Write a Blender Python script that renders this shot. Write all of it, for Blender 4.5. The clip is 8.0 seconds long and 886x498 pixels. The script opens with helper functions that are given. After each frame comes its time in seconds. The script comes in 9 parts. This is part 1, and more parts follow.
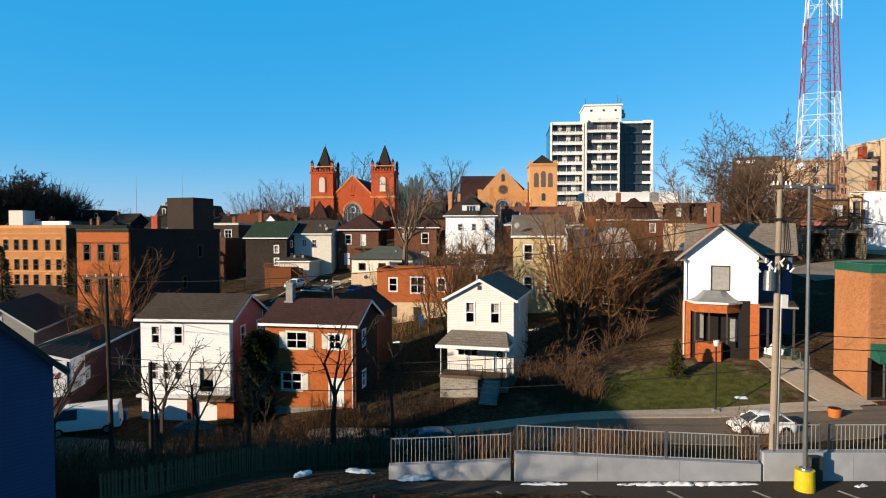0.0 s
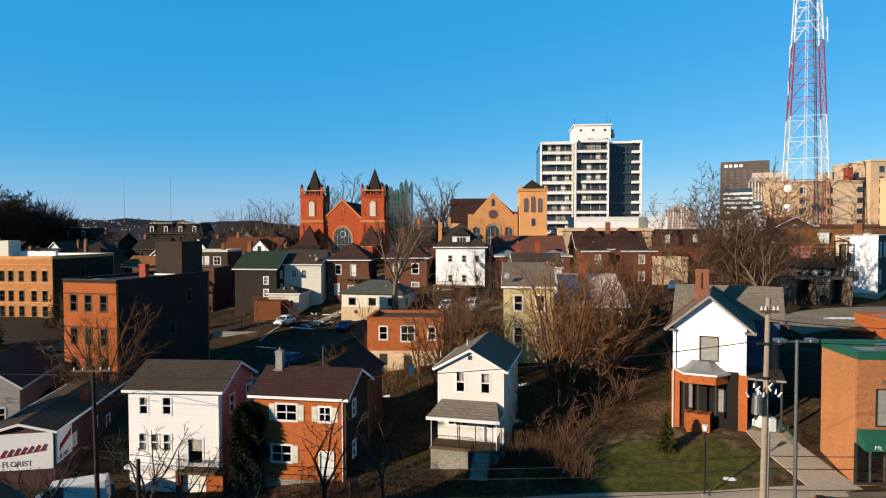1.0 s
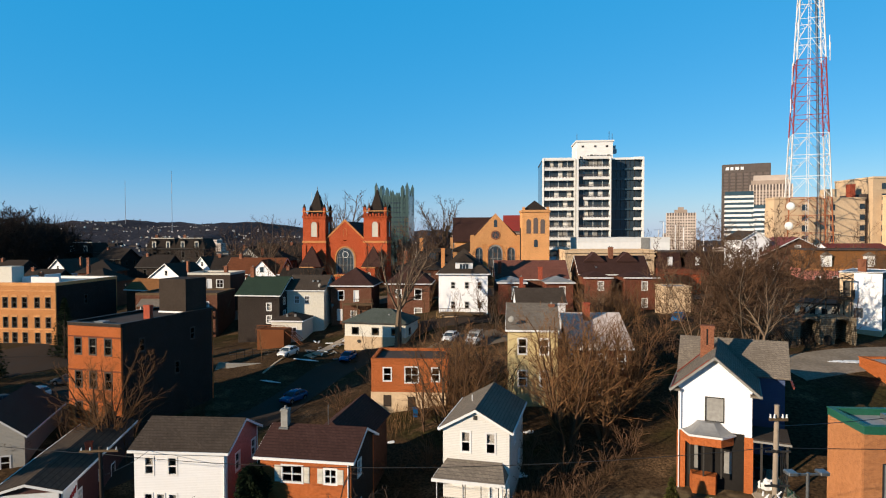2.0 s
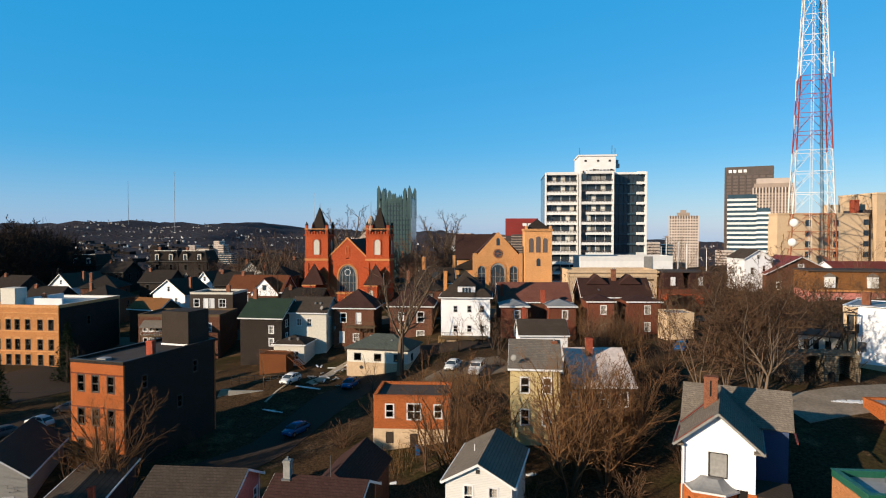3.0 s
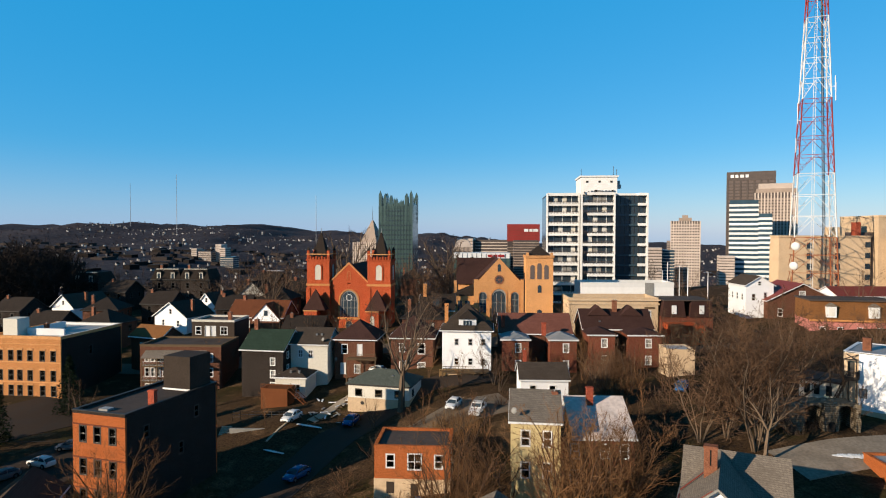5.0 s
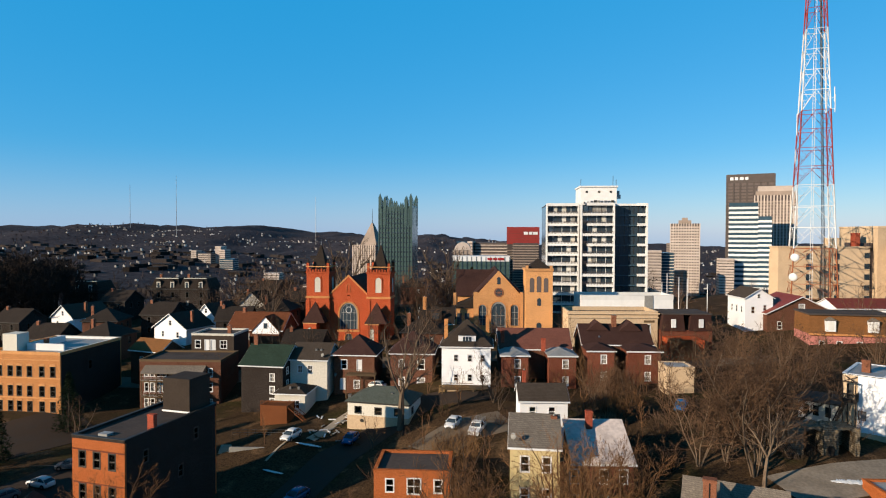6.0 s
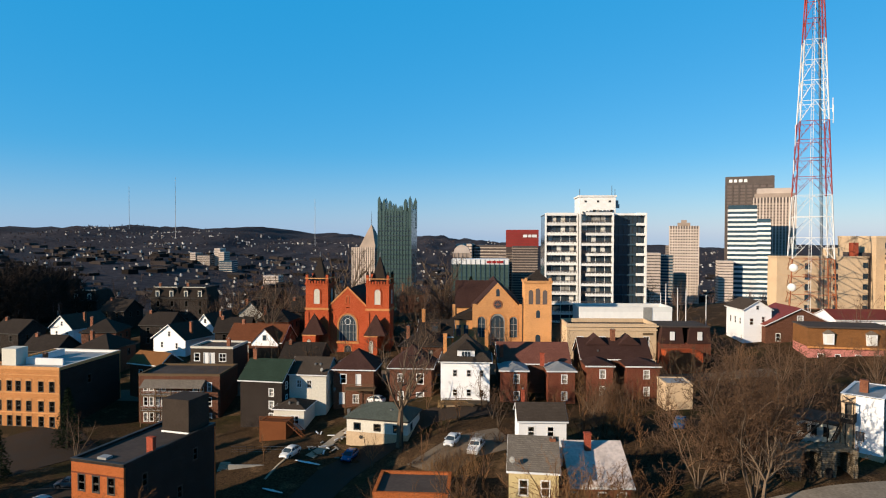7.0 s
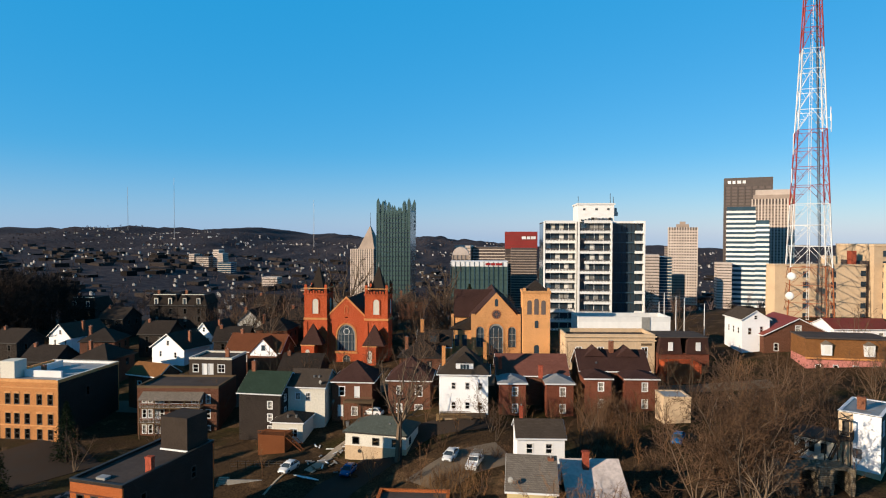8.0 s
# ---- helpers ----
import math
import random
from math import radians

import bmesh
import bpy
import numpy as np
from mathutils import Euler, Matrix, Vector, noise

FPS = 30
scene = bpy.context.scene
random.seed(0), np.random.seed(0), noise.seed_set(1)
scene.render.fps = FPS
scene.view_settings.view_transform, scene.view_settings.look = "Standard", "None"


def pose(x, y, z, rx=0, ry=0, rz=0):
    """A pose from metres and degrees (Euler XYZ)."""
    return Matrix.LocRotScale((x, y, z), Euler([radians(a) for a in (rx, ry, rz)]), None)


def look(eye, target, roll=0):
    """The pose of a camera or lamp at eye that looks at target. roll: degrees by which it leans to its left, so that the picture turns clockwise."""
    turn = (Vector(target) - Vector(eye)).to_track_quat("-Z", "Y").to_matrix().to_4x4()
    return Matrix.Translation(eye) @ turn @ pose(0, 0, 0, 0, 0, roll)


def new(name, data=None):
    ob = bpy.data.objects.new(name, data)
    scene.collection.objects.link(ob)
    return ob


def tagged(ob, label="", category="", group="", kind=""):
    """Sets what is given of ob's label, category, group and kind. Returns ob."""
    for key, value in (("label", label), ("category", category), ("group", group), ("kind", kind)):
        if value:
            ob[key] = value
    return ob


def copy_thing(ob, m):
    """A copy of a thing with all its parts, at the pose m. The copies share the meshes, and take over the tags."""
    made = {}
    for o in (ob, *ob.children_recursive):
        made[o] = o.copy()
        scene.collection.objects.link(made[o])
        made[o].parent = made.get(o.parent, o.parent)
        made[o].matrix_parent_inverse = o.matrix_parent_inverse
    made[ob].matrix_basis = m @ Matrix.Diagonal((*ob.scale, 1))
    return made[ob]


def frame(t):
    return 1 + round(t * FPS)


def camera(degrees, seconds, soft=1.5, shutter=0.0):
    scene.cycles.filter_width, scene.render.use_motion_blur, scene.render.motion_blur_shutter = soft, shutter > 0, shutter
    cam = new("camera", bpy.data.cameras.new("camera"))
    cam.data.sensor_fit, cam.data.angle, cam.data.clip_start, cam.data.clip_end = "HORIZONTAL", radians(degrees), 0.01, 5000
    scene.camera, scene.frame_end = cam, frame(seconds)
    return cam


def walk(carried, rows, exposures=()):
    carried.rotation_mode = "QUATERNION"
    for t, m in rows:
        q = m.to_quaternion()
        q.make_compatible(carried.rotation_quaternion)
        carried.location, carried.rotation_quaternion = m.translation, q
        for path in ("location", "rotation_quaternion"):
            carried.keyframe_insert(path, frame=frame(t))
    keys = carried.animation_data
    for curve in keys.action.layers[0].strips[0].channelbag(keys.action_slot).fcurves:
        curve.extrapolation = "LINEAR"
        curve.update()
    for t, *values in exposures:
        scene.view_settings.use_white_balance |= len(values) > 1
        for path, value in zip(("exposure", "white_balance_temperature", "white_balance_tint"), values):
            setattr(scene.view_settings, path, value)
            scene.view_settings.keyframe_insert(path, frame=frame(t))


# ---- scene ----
cam = camera(71.0, 8.0, 1.12)
METRES, EYE, TILT, LEAN, TURN = 29.0, 14.0, -1.75, 0.1, 0.0
ROWS = [
    (0, 0, 0, 0, 0, -0, 0),
    (0.5, 0.0024, 0.0003, 0.0999, -0.54, 0.07, 0.02),
    (1, -0.0005, 0.0004, 0.1965, -0.91, 0.102, 0.04),
    (1.5, -0.0102, -0.0012, 0.2818, -0.88, 0.133, 0.07),
    (3, -0.0147, 0.0023, 0.52, -0.62, 0.136, -0.07),
    (3.5, -0.0164, 0.001, 0.5733, -0.52, 0.159, -0.12),
    (4, -0.0165, -0.0006, 0.6211, -0.51, 0.195, -0.16),
    (4.5, -0.0144, -0.0036, 0.673, -0.47, 0.219, -0.21),
    (6, -0.0126, -0.0083, 0.8242, -0.5, 0.343, -0.25),
    (6.5, -0.0122, -0.0115, 0.8707, -0.54, 0.361, -0.24),
    (7, -0.0114, -0.0141, 0.9164, -0.57, 0.429, -0.24),
    (7.5, -0.011, -0.0171, 0.9566, -0.61, 0.44, -0.22),
    (8, -0.0093, -0.019, 0.9984, -0.67, 0.451, -0.22),
]
walk(cam, [(t, pose(0, 0, EYE, TILT, LEAN, TURN) @ pose(METRES * x, METRES * y, METRES * z, 90 + pitch, roll, yaw)) for t, x, y, z, yaw, pitch, roll in ROWS], exposures=[(0.0, 0.93), (0.5, 0.87), (1.0, 0.81), (1.7, 0.79), (8.0, 0.78)])

# ---- light ----
SUN_EL, SUN_AZ = radians(17.0), radians(58.0)
to_sun = Vector((-math.sin(SUN_AZ) * math.cos(SUN_EL), -math.cos(SUN_AZ) * math.cos(SUN_EL), math.sin(SUN_EL)))
sun = new("sun", bpy.data.lights.new("sun", "SUN"))
sun.data.energy, sun.data.angle, sun.data.color = 4.6, radians(0.5), (1.0, 0.82, 0.60)
sun.matrix_world = look(to_sun * 300, (0, 0, 0))
world = bpy.data.worlds.new("sky")
scene.world = world
world.use_nodes = True
wn, wl = world.node_tree.nodes, world.node_tree.links
sky = wn.new("ShaderNodeTexSky")
sky.sky_type, sky.sun_disc = "NISHITA", False
sky.sun_elevation, sky.sun_rotation = SUN_EL, math.pi + SUN_AZ
sky.ozone_density, sky.dust_density, sky.air_density = 2.0, 0.2, 1.0
tone, power, lift = wn.new("ShaderNodeMix"), wn.new("ShaderNodeGamma"), wn.new("ShaderNodeMix")
tone.data_type = lift.data_type = "RGBA"
tone.blend_type, lift.blend_type = "MULTIPLY", "ADD"
tone.inputs["Factor"].default_value = 1.0
tone.inputs["B"].default_value = (0.318, 0.292, 0.268, 1)
power.inputs["Gamma"].default_value = 1.5
lift.inputs["B"].default_value = (-0.03, 2.68, 5.85, 1)
# the clear sky deepens towards the zenith
up, height, deep = wn.new("ShaderNodeTexCoord"), wn.new("ShaderNodeSeparateXYZ"), wn.new("ShaderNodeMapRange")
deep.interpolation_type = "SMOOTHSTEP"
for key, v in (("From Min", 0.36), ("From Max", 0.85), ("To Min", 1.0), ("To Max", 0.34)):
    deep.inputs[key].default_value = v
wl.new(up.outputs["Generated"], height.inputs[0])
wl.new(height.outputs["Z"], deep.inputs["Value"])
wl.new(deep.outputs["Result"], lift.inputs["Factor"])
wl.new(sky.outputs[0], tone.inputs["A"])
wl.new(tone.outputs["Result"], power.inputs["Color"])
wl.new(power.outputs[0], lift.inputs["A"])
# and pales to grey just over the horizon
pale, low_sky = wn.new("ShaderNodeMix"), wn.new("ShaderNodeMapRange")
pale.data_type, pale.blend_type, low_sky.interpolation_type = "RGBA", "ADD", "SMOOTHSTEP"
pale.inputs["B"].default_value = (1.05, 0.38, -0.75, 1)
for key, v in (("From Min", 0.0), ("From Max", 0.14), ("To Min", 1.0), ("To Max", 0.0)):
    low_sky.inputs[key].default_value = v
wl.new(height.outputs["Z"], low_sky.inputs["Value"])
wl.new(low_sky.outputs["Result"], pale.inputs["Factor"])
wl.new(lift.outputs["Result"], pale.inputs["A"])
wl.new(pale.outputs["Result"], wn["Background"].inputs["Color"])
wn["Background"].inputs["Strength"].default_value = 0.062



# ---- materials ----
def nodes_of(name):
    m = bpy.data.materials.new(name)
    m.use_nodes = True
    nt = m.node_tree
    return m, nt.nodes, nt.links, nt.nodes["Principled BSDF"]


def surface(name, colour, rough=0.8, grain=8.0, stain=0.35, vary=0.25, bump=0.3, tint=0.06, pattern=None, size=(0.2, 0.07), joint=(0.5, 0.48, 0.45), dark=0.6, island=0.0, metal=0.0, stain_colour=None):
    """A weathered surface: fine grain and broad stains at metre scale, with courses of brick, boards or shingles where asked."""
    colour = tuple(v * (0.56 if max(colour) < 0.6 else 0.78) for v in colour)
    m, n, l, b = nodes_of(name)
    tc = n.new("ShaderNodeTexCoord")
    geo = tc.outputs["Object"]

    def noise_at(scale, detail=4.0):
        t = n.new("ShaderNodeTexNoise")
        t.inputs["Scale"].default_value, t.inputs["Detail"].default_value = scale, detail
        l.new(geo, t.inputs["Vector"])
        return t.outputs["Fac"]

    def ramp(src, lo, hi, a, c):
        r = n.new("ShaderNodeMapRange")
        r.inputs["From Min"].default_value, r.inputs["From Max"].default_value = lo, hi
        r.inputs["To Min"].default_value, r.inputs["To Max"].default_value = a, c
        l.new(src, r.inputs["Value"])
        return r.outputs["Result"]

    def blend(kind, fac, a, c):
        x = n.new("ShaderNodeMix")
        x.data_type, x.blend_type = "RGBA", kind
        for sock, v in ((x.inputs["Factor"], fac), (x.inputs["A"], a), (x.inputs["B"], c)):
            if hasattr(v, "is_output"):
                l.new(v, sock)
            else:
                sock.default_value = v if isinstance(v, (int, float)) else (*v, 1.0)
        return x.outputs["Result"]

    height = noise_at(grain)
    col = colour
    if pattern:
        sep, add, com = n.new("ShaderNodeSeparateXYZ"), n.new("ShaderNodeMath"), n.new("ShaderNodeCombineXYZ")
        l.new(geo, sep.inputs[0])
        l.new(sep.outputs["X"], add.inputs[0])
        l.new(sep.outputs["Y"], add.inputs[1])
        l.new(add.outputs[0], com.inputs["X"])
        l.new(sep.outputs["Z"], com.inputs["Y"])
        t = n.new("ShaderNodeTexBrick")
        l.new(com.outputs[0], t.inputs["Vector"])
        t.inputs["Scale"].default_value = 1.0
        t.inputs["Brick Width"].default_value, t.inputs["Row Height"].default_value = size
        t.inputs["Mortar Size"].default_value = size[1] * (0.14 if pattern == "brick" else 0.08)
        c = Vector(colour)
        t.inputs["Color1"].default_value = (*(c * (1.18 if size[0] < 1 else 1.03)), 1)
        t.inputs["Color2"].default_value = (*(c * (0.78 if pattern == "brick" else 0.9 if size[0] < 1 else 0.98)), 1)
        t.inputs["Mortar"].default_value = (*(joint if pattern == "brick" else c * dark), 1)
        col = t.outputs["Color"]
        height = t.outputs["Fac"]
    col = blend("MULTIPLY", vary, col, ramp_colour(n, l, noise_at(grain * 0.7), 0.35, 0.65)) if vary else col
    broad = ramp(noise_at(0.33, 6.0), 0.45, 0.72, 0.0, stain)
    s = stain_colour or tuple(v * 0.45 for v in colour)
    col = blend("MIX", broad, col, s)
    if tint:
        info = n.new("ShaderNodeObjectInfo")
        hs = n.new("ShaderNodeHueSaturation")
        l.new(ramp(info.outputs["Random"], 0, 1, 1 - tint * 2, 1 + tint * 2), hs.inputs["Value"])
        l.new(col, hs.inputs["Color"])
        col = hs.outputs["Color"]
    if island:
        g = n.new("ShaderNodeNewGeometry")
        hs = n.new("ShaderNodeHueSaturation")
        l.new(ramp(g.outputs["Random Per Island"], 0, 1, 1 - island, 1 + island), hs.inputs["Value"])
        l.new(col, hs.inputs["Color"])
        col = hs.outputs["Color"]
    if hasattr(col, "is_output"):
        l.new(col, b.inputs["Base Color"])
    b.inputs["Roughness"].default_value, b.inputs["Metallic"].default_value = rough, metal
    b.inputs["Specular IOR Level"].default_value = 0.08 if rough > 0.7 else 0.3
    if bump:
        bp = n.new("ShaderNodeBump")
        bp.inputs["Strength"].default_value, bp.inputs["Distance"].default_value = bump, 0.02
        bp.invert = bool(pattern)
        l.new(height, bp.inputs["Height"])
        l.new(bp.outputs[0], b.inputs["Normal"])
    return m


def ramp_colour(n, l, src, lo, hi):
    r = n.new("ShaderNodeValToRGB")
    r.color_ramp.elements[0].position, r.color_ramp.elements[1].position = lo, hi
    r.color_ramp.elements[0].color, r.color_ramp.elements[1].color = (0.35, 0.35, 0.35, 1), (1, 1, 1, 1)
    l.new(src, r.inputs[0])
    return r.outputs[0]


def glass(name, tone=(0.02, 0.025, 0.03), clear=0.75):
    """A pane: see-through, with a mirror's share that grows at grazing angles."""
    m, n, l, b = nodes_of(name)
    tr, gl, mx, fr = n.new("ShaderNodeBsdfTransparent"), n.new("ShaderNodeBsdfGlossy"), n.new("ShaderNodeMixShader"), n.new("ShaderNodeFresnel")
    tr.inputs[0].default_value = (clear, clear, clear * 1.02, 1)
    gl.inputs["Roughness"].default_value = 0.03
    fr.inputs["IOR"].default_value = 1.7
    l.new(fr.outputs[0], mx.inputs[0])
    l.new(tr.outputs[0], mx.inputs[1])
    l.new(gl.outputs[0], mx.inputs[2])
    l.new(mx.outputs[0], n["Material Output"].inputs["Surface"])
    return m


def brick(name, c, **k):
    return surface(name, c, 0.85, 6.0, 0.25, 0.3, 0.5, pattern="brick", size=(0.22, 0.075), joint=tuple(v * 0.75 + 0.03 for v in c), **k)


def siding(name, c, row=0.14, **k):
    return surface(name, c, 0.6, 5.0, 0.16, 0.08, 0.5, pattern="board", size=(3.6, row), dark=0.72, **k)


def shingle(name, c, **k):
    return surface(name, c, 0.9, 9.0, 0.35, 0.35, 0.5, pattern="board", size=(0.3, 0.14), dark=0.6, **k)


MAT = dict(
    white_siding=surface("white siding", (0.90, 0.90, 0.93), 0.6, 5.0, 0.06, 0.05, 0.3, pattern="board", size=(3.6, 0.14), dark=0.86), cream_siding=siding("cream siding", (0.72, 0.70, 0.67)), board_white=surface("white boards", (0.87, 0.87, 0.91), 0.6, 5.0, 0.08, 0.05, 0.3, pattern="board", size=(3.6, 0.2), dark=0.85),
    yellow_siding=siding("yellow siding", (0.70, 0.55, 0.28)), grey_siding=siding("pale grey siding", (0.55, 0.52, 0.47)), pale=surface("pale render", (0.70, 0.66, 0.58), 0.85, 5, 0.15),
    orange_brick=brick("orange brick", (0.59, 0.16, 0.04)), tan_brick=brick("tan brick", (0.58, 0.24, 0.095)), red_brick=brick("red brick", (0.22, 0.060, 0.030)), dark_brick=brick("brown brick", (0.17, 0.065, 0.035)),
    yellow_brick=brick("buff brick", (0.62, 0.265, 0.09)), church_brick=brick("church brick", (0.58, 0.10, 0.028)), church_stone=brick("ochre brick", (0.74, 0.36, 0.14)),
    cream=surface("cream render", (0.68, 0.5, 0.33), 0.85, 4, 0.25), stone=surface("rubble stone", (0.22, 0.165, 0.11), 0.95, 3, 0.5, 0.5, 1.0, pattern="brick", size=(0.5, 0.28), joint=(0.2, 0.17, 0.13)),
    concrete=surface("concrete", (0.42, 0.41, 0.39), 0.9, 5, 0.4, 0.3, 0.4), wall_white=surface("painted concrete", (0.48, 0.49, 0.52), 0.85, 3, 0.3, 0.2, 0.3), foundation=surface("foundation block", (0.36, 0.33, 0.28), 0.95, 4, 0.4, pattern="brick", size=(0.4, 0.2), joint=(0.25, 0.23, 0.2)),
    # the darkest brick puts the shade of sunless walls into its colour
    blue=siding("blue siding", (0.075, 0.115, 0.25)), maroon=siding("maroon siding", (0.11, 0.04, 0.04)), pink_brick=brick("faded pink brick", (0.62, 0.23, 0.20)), shaded_brick=brick("brick darkened for shade", (0.034, 0.023, 0.018)), dark_wood=surface("dark wood", (0.08, 0.06, 0.048), 0.85, 6, 0.3),
    shingle_dark=shingle("charcoal shingles", (0.105, 0.080, 0.063)), shingle_brown=shingle("brown shingles", (0.10, 0.05, 0.042)), shingle_grey=shingle("grey shingles", (0.30, 0.25, 0.205)), shingle_green=shingle("green shingles", (0.05, 0.085, 0.06)),
    shingle_red=shingle("red shingles", (0.30, 0.12, 0.09)), shingle_teal=shingle("grey-green shingles", (0.13, 0.15, 0.13)), slate=shingle("slate", (0.06, 0.046, 0.038)), shingle_orange=shingle("orange-brown shingles", (0.36, 0.16, 0.06)), shingle_rust=shingle("rust-brown shingles", (0.27, 0.095, 0.045)),
    roof_flat=surface("bitumen roof", (0.125, 0.098, 0.086), 0.85, 3, 0.5), roof_silver=surface("silver-coated roof", (0.42, 0.42, 0.42), 0.55, 2, 0.45), roof_pink=surface("faded coated roof", (0.80, 0.68, 0.63), 0.8, 3, 0.6, 0.4), roof_red=surface("red metal roof", (0.28, 0.05, 0.03), 0.6),
    metal=surface("galvanised metal", (0.45, 0.46, 0.47), 0.4, 12, 0.2, metal=0.8), copper=surface("standing-seam metal", (0.4, 0.4, 0.4), 0.45, 4, 0.3, metal=0.4), black=surface("black iron", (0.02, 0.02, 0.022), 0.5), trim=surface("white trim paint", (0.78, 0.78, 0.79), 0.55, 8, 0.15, 0.1, 0.1),
    trim_dark=surface("dark trim paint", (0.05, 0.045, 0.04), 0.6), trim_green=surface("green painted metal", (0.025, 0.16, 0.1), 0.45), trim_red=surface("dull red trim", (0.28, 0.06, 0.04), 0.6), curtain=surface("white curtain", (0.72, 0.7, 0.66), 0.9, 14, 0.1), chimney_red=brick("red chimney brick", (0.45, 0.09, 0.045)),
    # the second, browner asphalt is darkened to carry the streets' shade
    chimney=brick("chimney brick", (0.34, 0.13, 0.07)), glass=glass("window glass"), dark=surface("dark interior", (0.03, 0.027, 0.025), 0.9, tint=0), asphalt=surface("asphalt", (0.085, 0.07, 0.058), 0.92, 12, 0.4, 0.3, 0.4, stain_colour=(0.03, 0.03, 0.03), tint=0), shaded_asphalt=surface("asphalt darkened for shade", (0.078, 0.055, 0.042), 0.92, 12, 0.4, 0.3, 0.4, stain_colour=(0.03, 0.03, 0.03), tint=0),
    road=surface("worn roadway", (0.25, 0.195, 0.145), 0.92, 9, 0.4, 0.3, 0.3, stain_colour=(0.06, 0.055, 0.05), tint=0), pavement=surface("concrete pavement", (0.58, 0.48, 0.37), 0.9, 5, 0.3, 0.25, tint=0), paint_line=surface("worn line paint", (0.55, 0.52, 0.42), 0.8, 6, 0.6, stain_colour=(0.12, 0.12, 0.11)),
    gravel=surface("pale packed gravel", (0.40, 0.335, 0.27), 0.95, 4, 0.5, 0.4, 0.5, tint=0, stain_colour=(0.10, 0.08, 0.06)), yellow=surface("yellow paint", (0.75, 0.55, 0.02), 0.45, 6, 0.2), snow=surface("old snow", (0.8, 0.82, 0.85), 0.7, 6, 0.25, 0.2, 0.8, stain_colour=(0.35, 0.33, 0.31)), wood=surface("weathered wood", (0.2, 0.135, 0.08), 0.85, 10, 0.35), porch_wood=surface("new porch timber", (0.42, 0.27, 0.13), 0.8, 8, 0.25), wood_red=surface("red-stained timber", (0.26, 0.09, 0.035), 0.8, 8, 0.3),
    # the blackest bark has the shade of the left-hand wood put into it
    bark=surface("bark", (0.15, 0.085, 0.05), 0.95, 6, 0.4, tint=0.12), bark_grey=surface("grey bark", (0.21, 0.15, 0.105), 0.95, 6, 0.4, tint=0.12), bark_dark=surface("dark bark", (0.085, 0.062, 0.05), 0.95, 6, 0.4, tint=0.1), twig=surface("reddish twigs", (0.27, 0.14, 0.066), 0.95, 6, 0.2, tint=0.12), bark_shaded=surface("bark darkened for shade", (0.045, 0.034, 0.029), 0.95, 6, 0.4, tint=0.1), twig_grey=surface("brown twigs", (0.175, 0.102, 0.062), 0.95, 6, 0.2, tint=0.12), pole_grey=surface("bleached pole timber", (0.46, 0.37, 0.29), 0.9, 9, 0.4), rail=surface("galvanised railing paint", (0.5, 0.49, 0.47), 0.6, 8, 0.2),
    # far woods: bare-wood brown lifted to grey, distance haze put into the colour
    bark_far=surface("far bare woods, haze in colour", (0.125, 0.092, 0.09), 0.95, 0.1, 0.3, 0, 0, island=0.5), needle=surface("evergreen needles", (0.025, 0.04, 0.018), 0.9, 8, 0.3, island=0.4), shrub=surface("olive foliage", (0.09, 0.09, 0.025), 0.9, 8, 0.3, island=0.4), dry_grass=surface("dry brush", (0.23, 0.13, 0.06), 0.95, 8, 0.3, island=0.4),
    car_white=surface("white car paint", (0.72, 0.72, 0.73), 0.25, 6, 0.1, 0, 0), car_blue=surface("blue car paint", (0.02, 0.13, 0.34), 0.25, 6, 0.1, 0, 0), car_teal=surface("teal car paint", (0.1, 0.22, 0.3), 0.3, 6, 0.1, 0, 0), car_grey=surface("grey car paint", (0.2, 0.21, 0.22), 0.3, 6, 0.1, 0, 0), tyre=surface("tyre rubber", (0.02, 0.02, 0.02), 0.9),
    white_band=surface("white precast", (0.82, 0.81, 0.80), 0.7, 1.5, 0.12, 0.1, 0.1), ap_dark=surface("tinted glazing", (0.05, 0.075, 0.10), 0.15, 1, 0.2, 0, 0), steel_red=surface("red mast paint", (0.5, 0.06, 0.04), 0.5, 3, 0.2), steel_white=surface("white mast paint", (0.75, 0.75, 0.75), 0.5, 3, 0.2), steel_rust=surface("faded orange mast paint", (0.5, 0.16, 0.06), 0.6, 3, 0.3),
    red_sign=surface("red sign paint", (0.55, 0.03, 0.03), 0.5), tower_brown=surface("brown louvre", (0.18, 0.14, 0.13), 0.7), tower_dark=surface("weathering steel", (0.11, 0.085, 0.078), 0.6, 0.2, 0.2), tower_tan=surface("tan stone cladding", (0.50, 0.39, 0.32), 0.7, 0.1, 0.2), tower_pale=surface("pale stone cladding", (0.60, 0.50, 0.44), 0.7, 0.1, 0.2), tower_green=surface("green mirror glazing", (0.09, 0.15, 0.145), 0.2, 0.1, 0.2), tower_glass=surface("blue glazing", (0.06, 0.12, 0.17), 0.15, 0.1, 0.2),
    red_tower=surface("red metal cladding", (0.35, 0.035, 0.03), 0.6, 0.1, 0.2), orange_pot=surface("terracotta plastic", (0.6, 0.16, 0.04), 0.5), leaf_green=surface("artwork green", (0.05, 0.13, 0.06), 0.6),
)


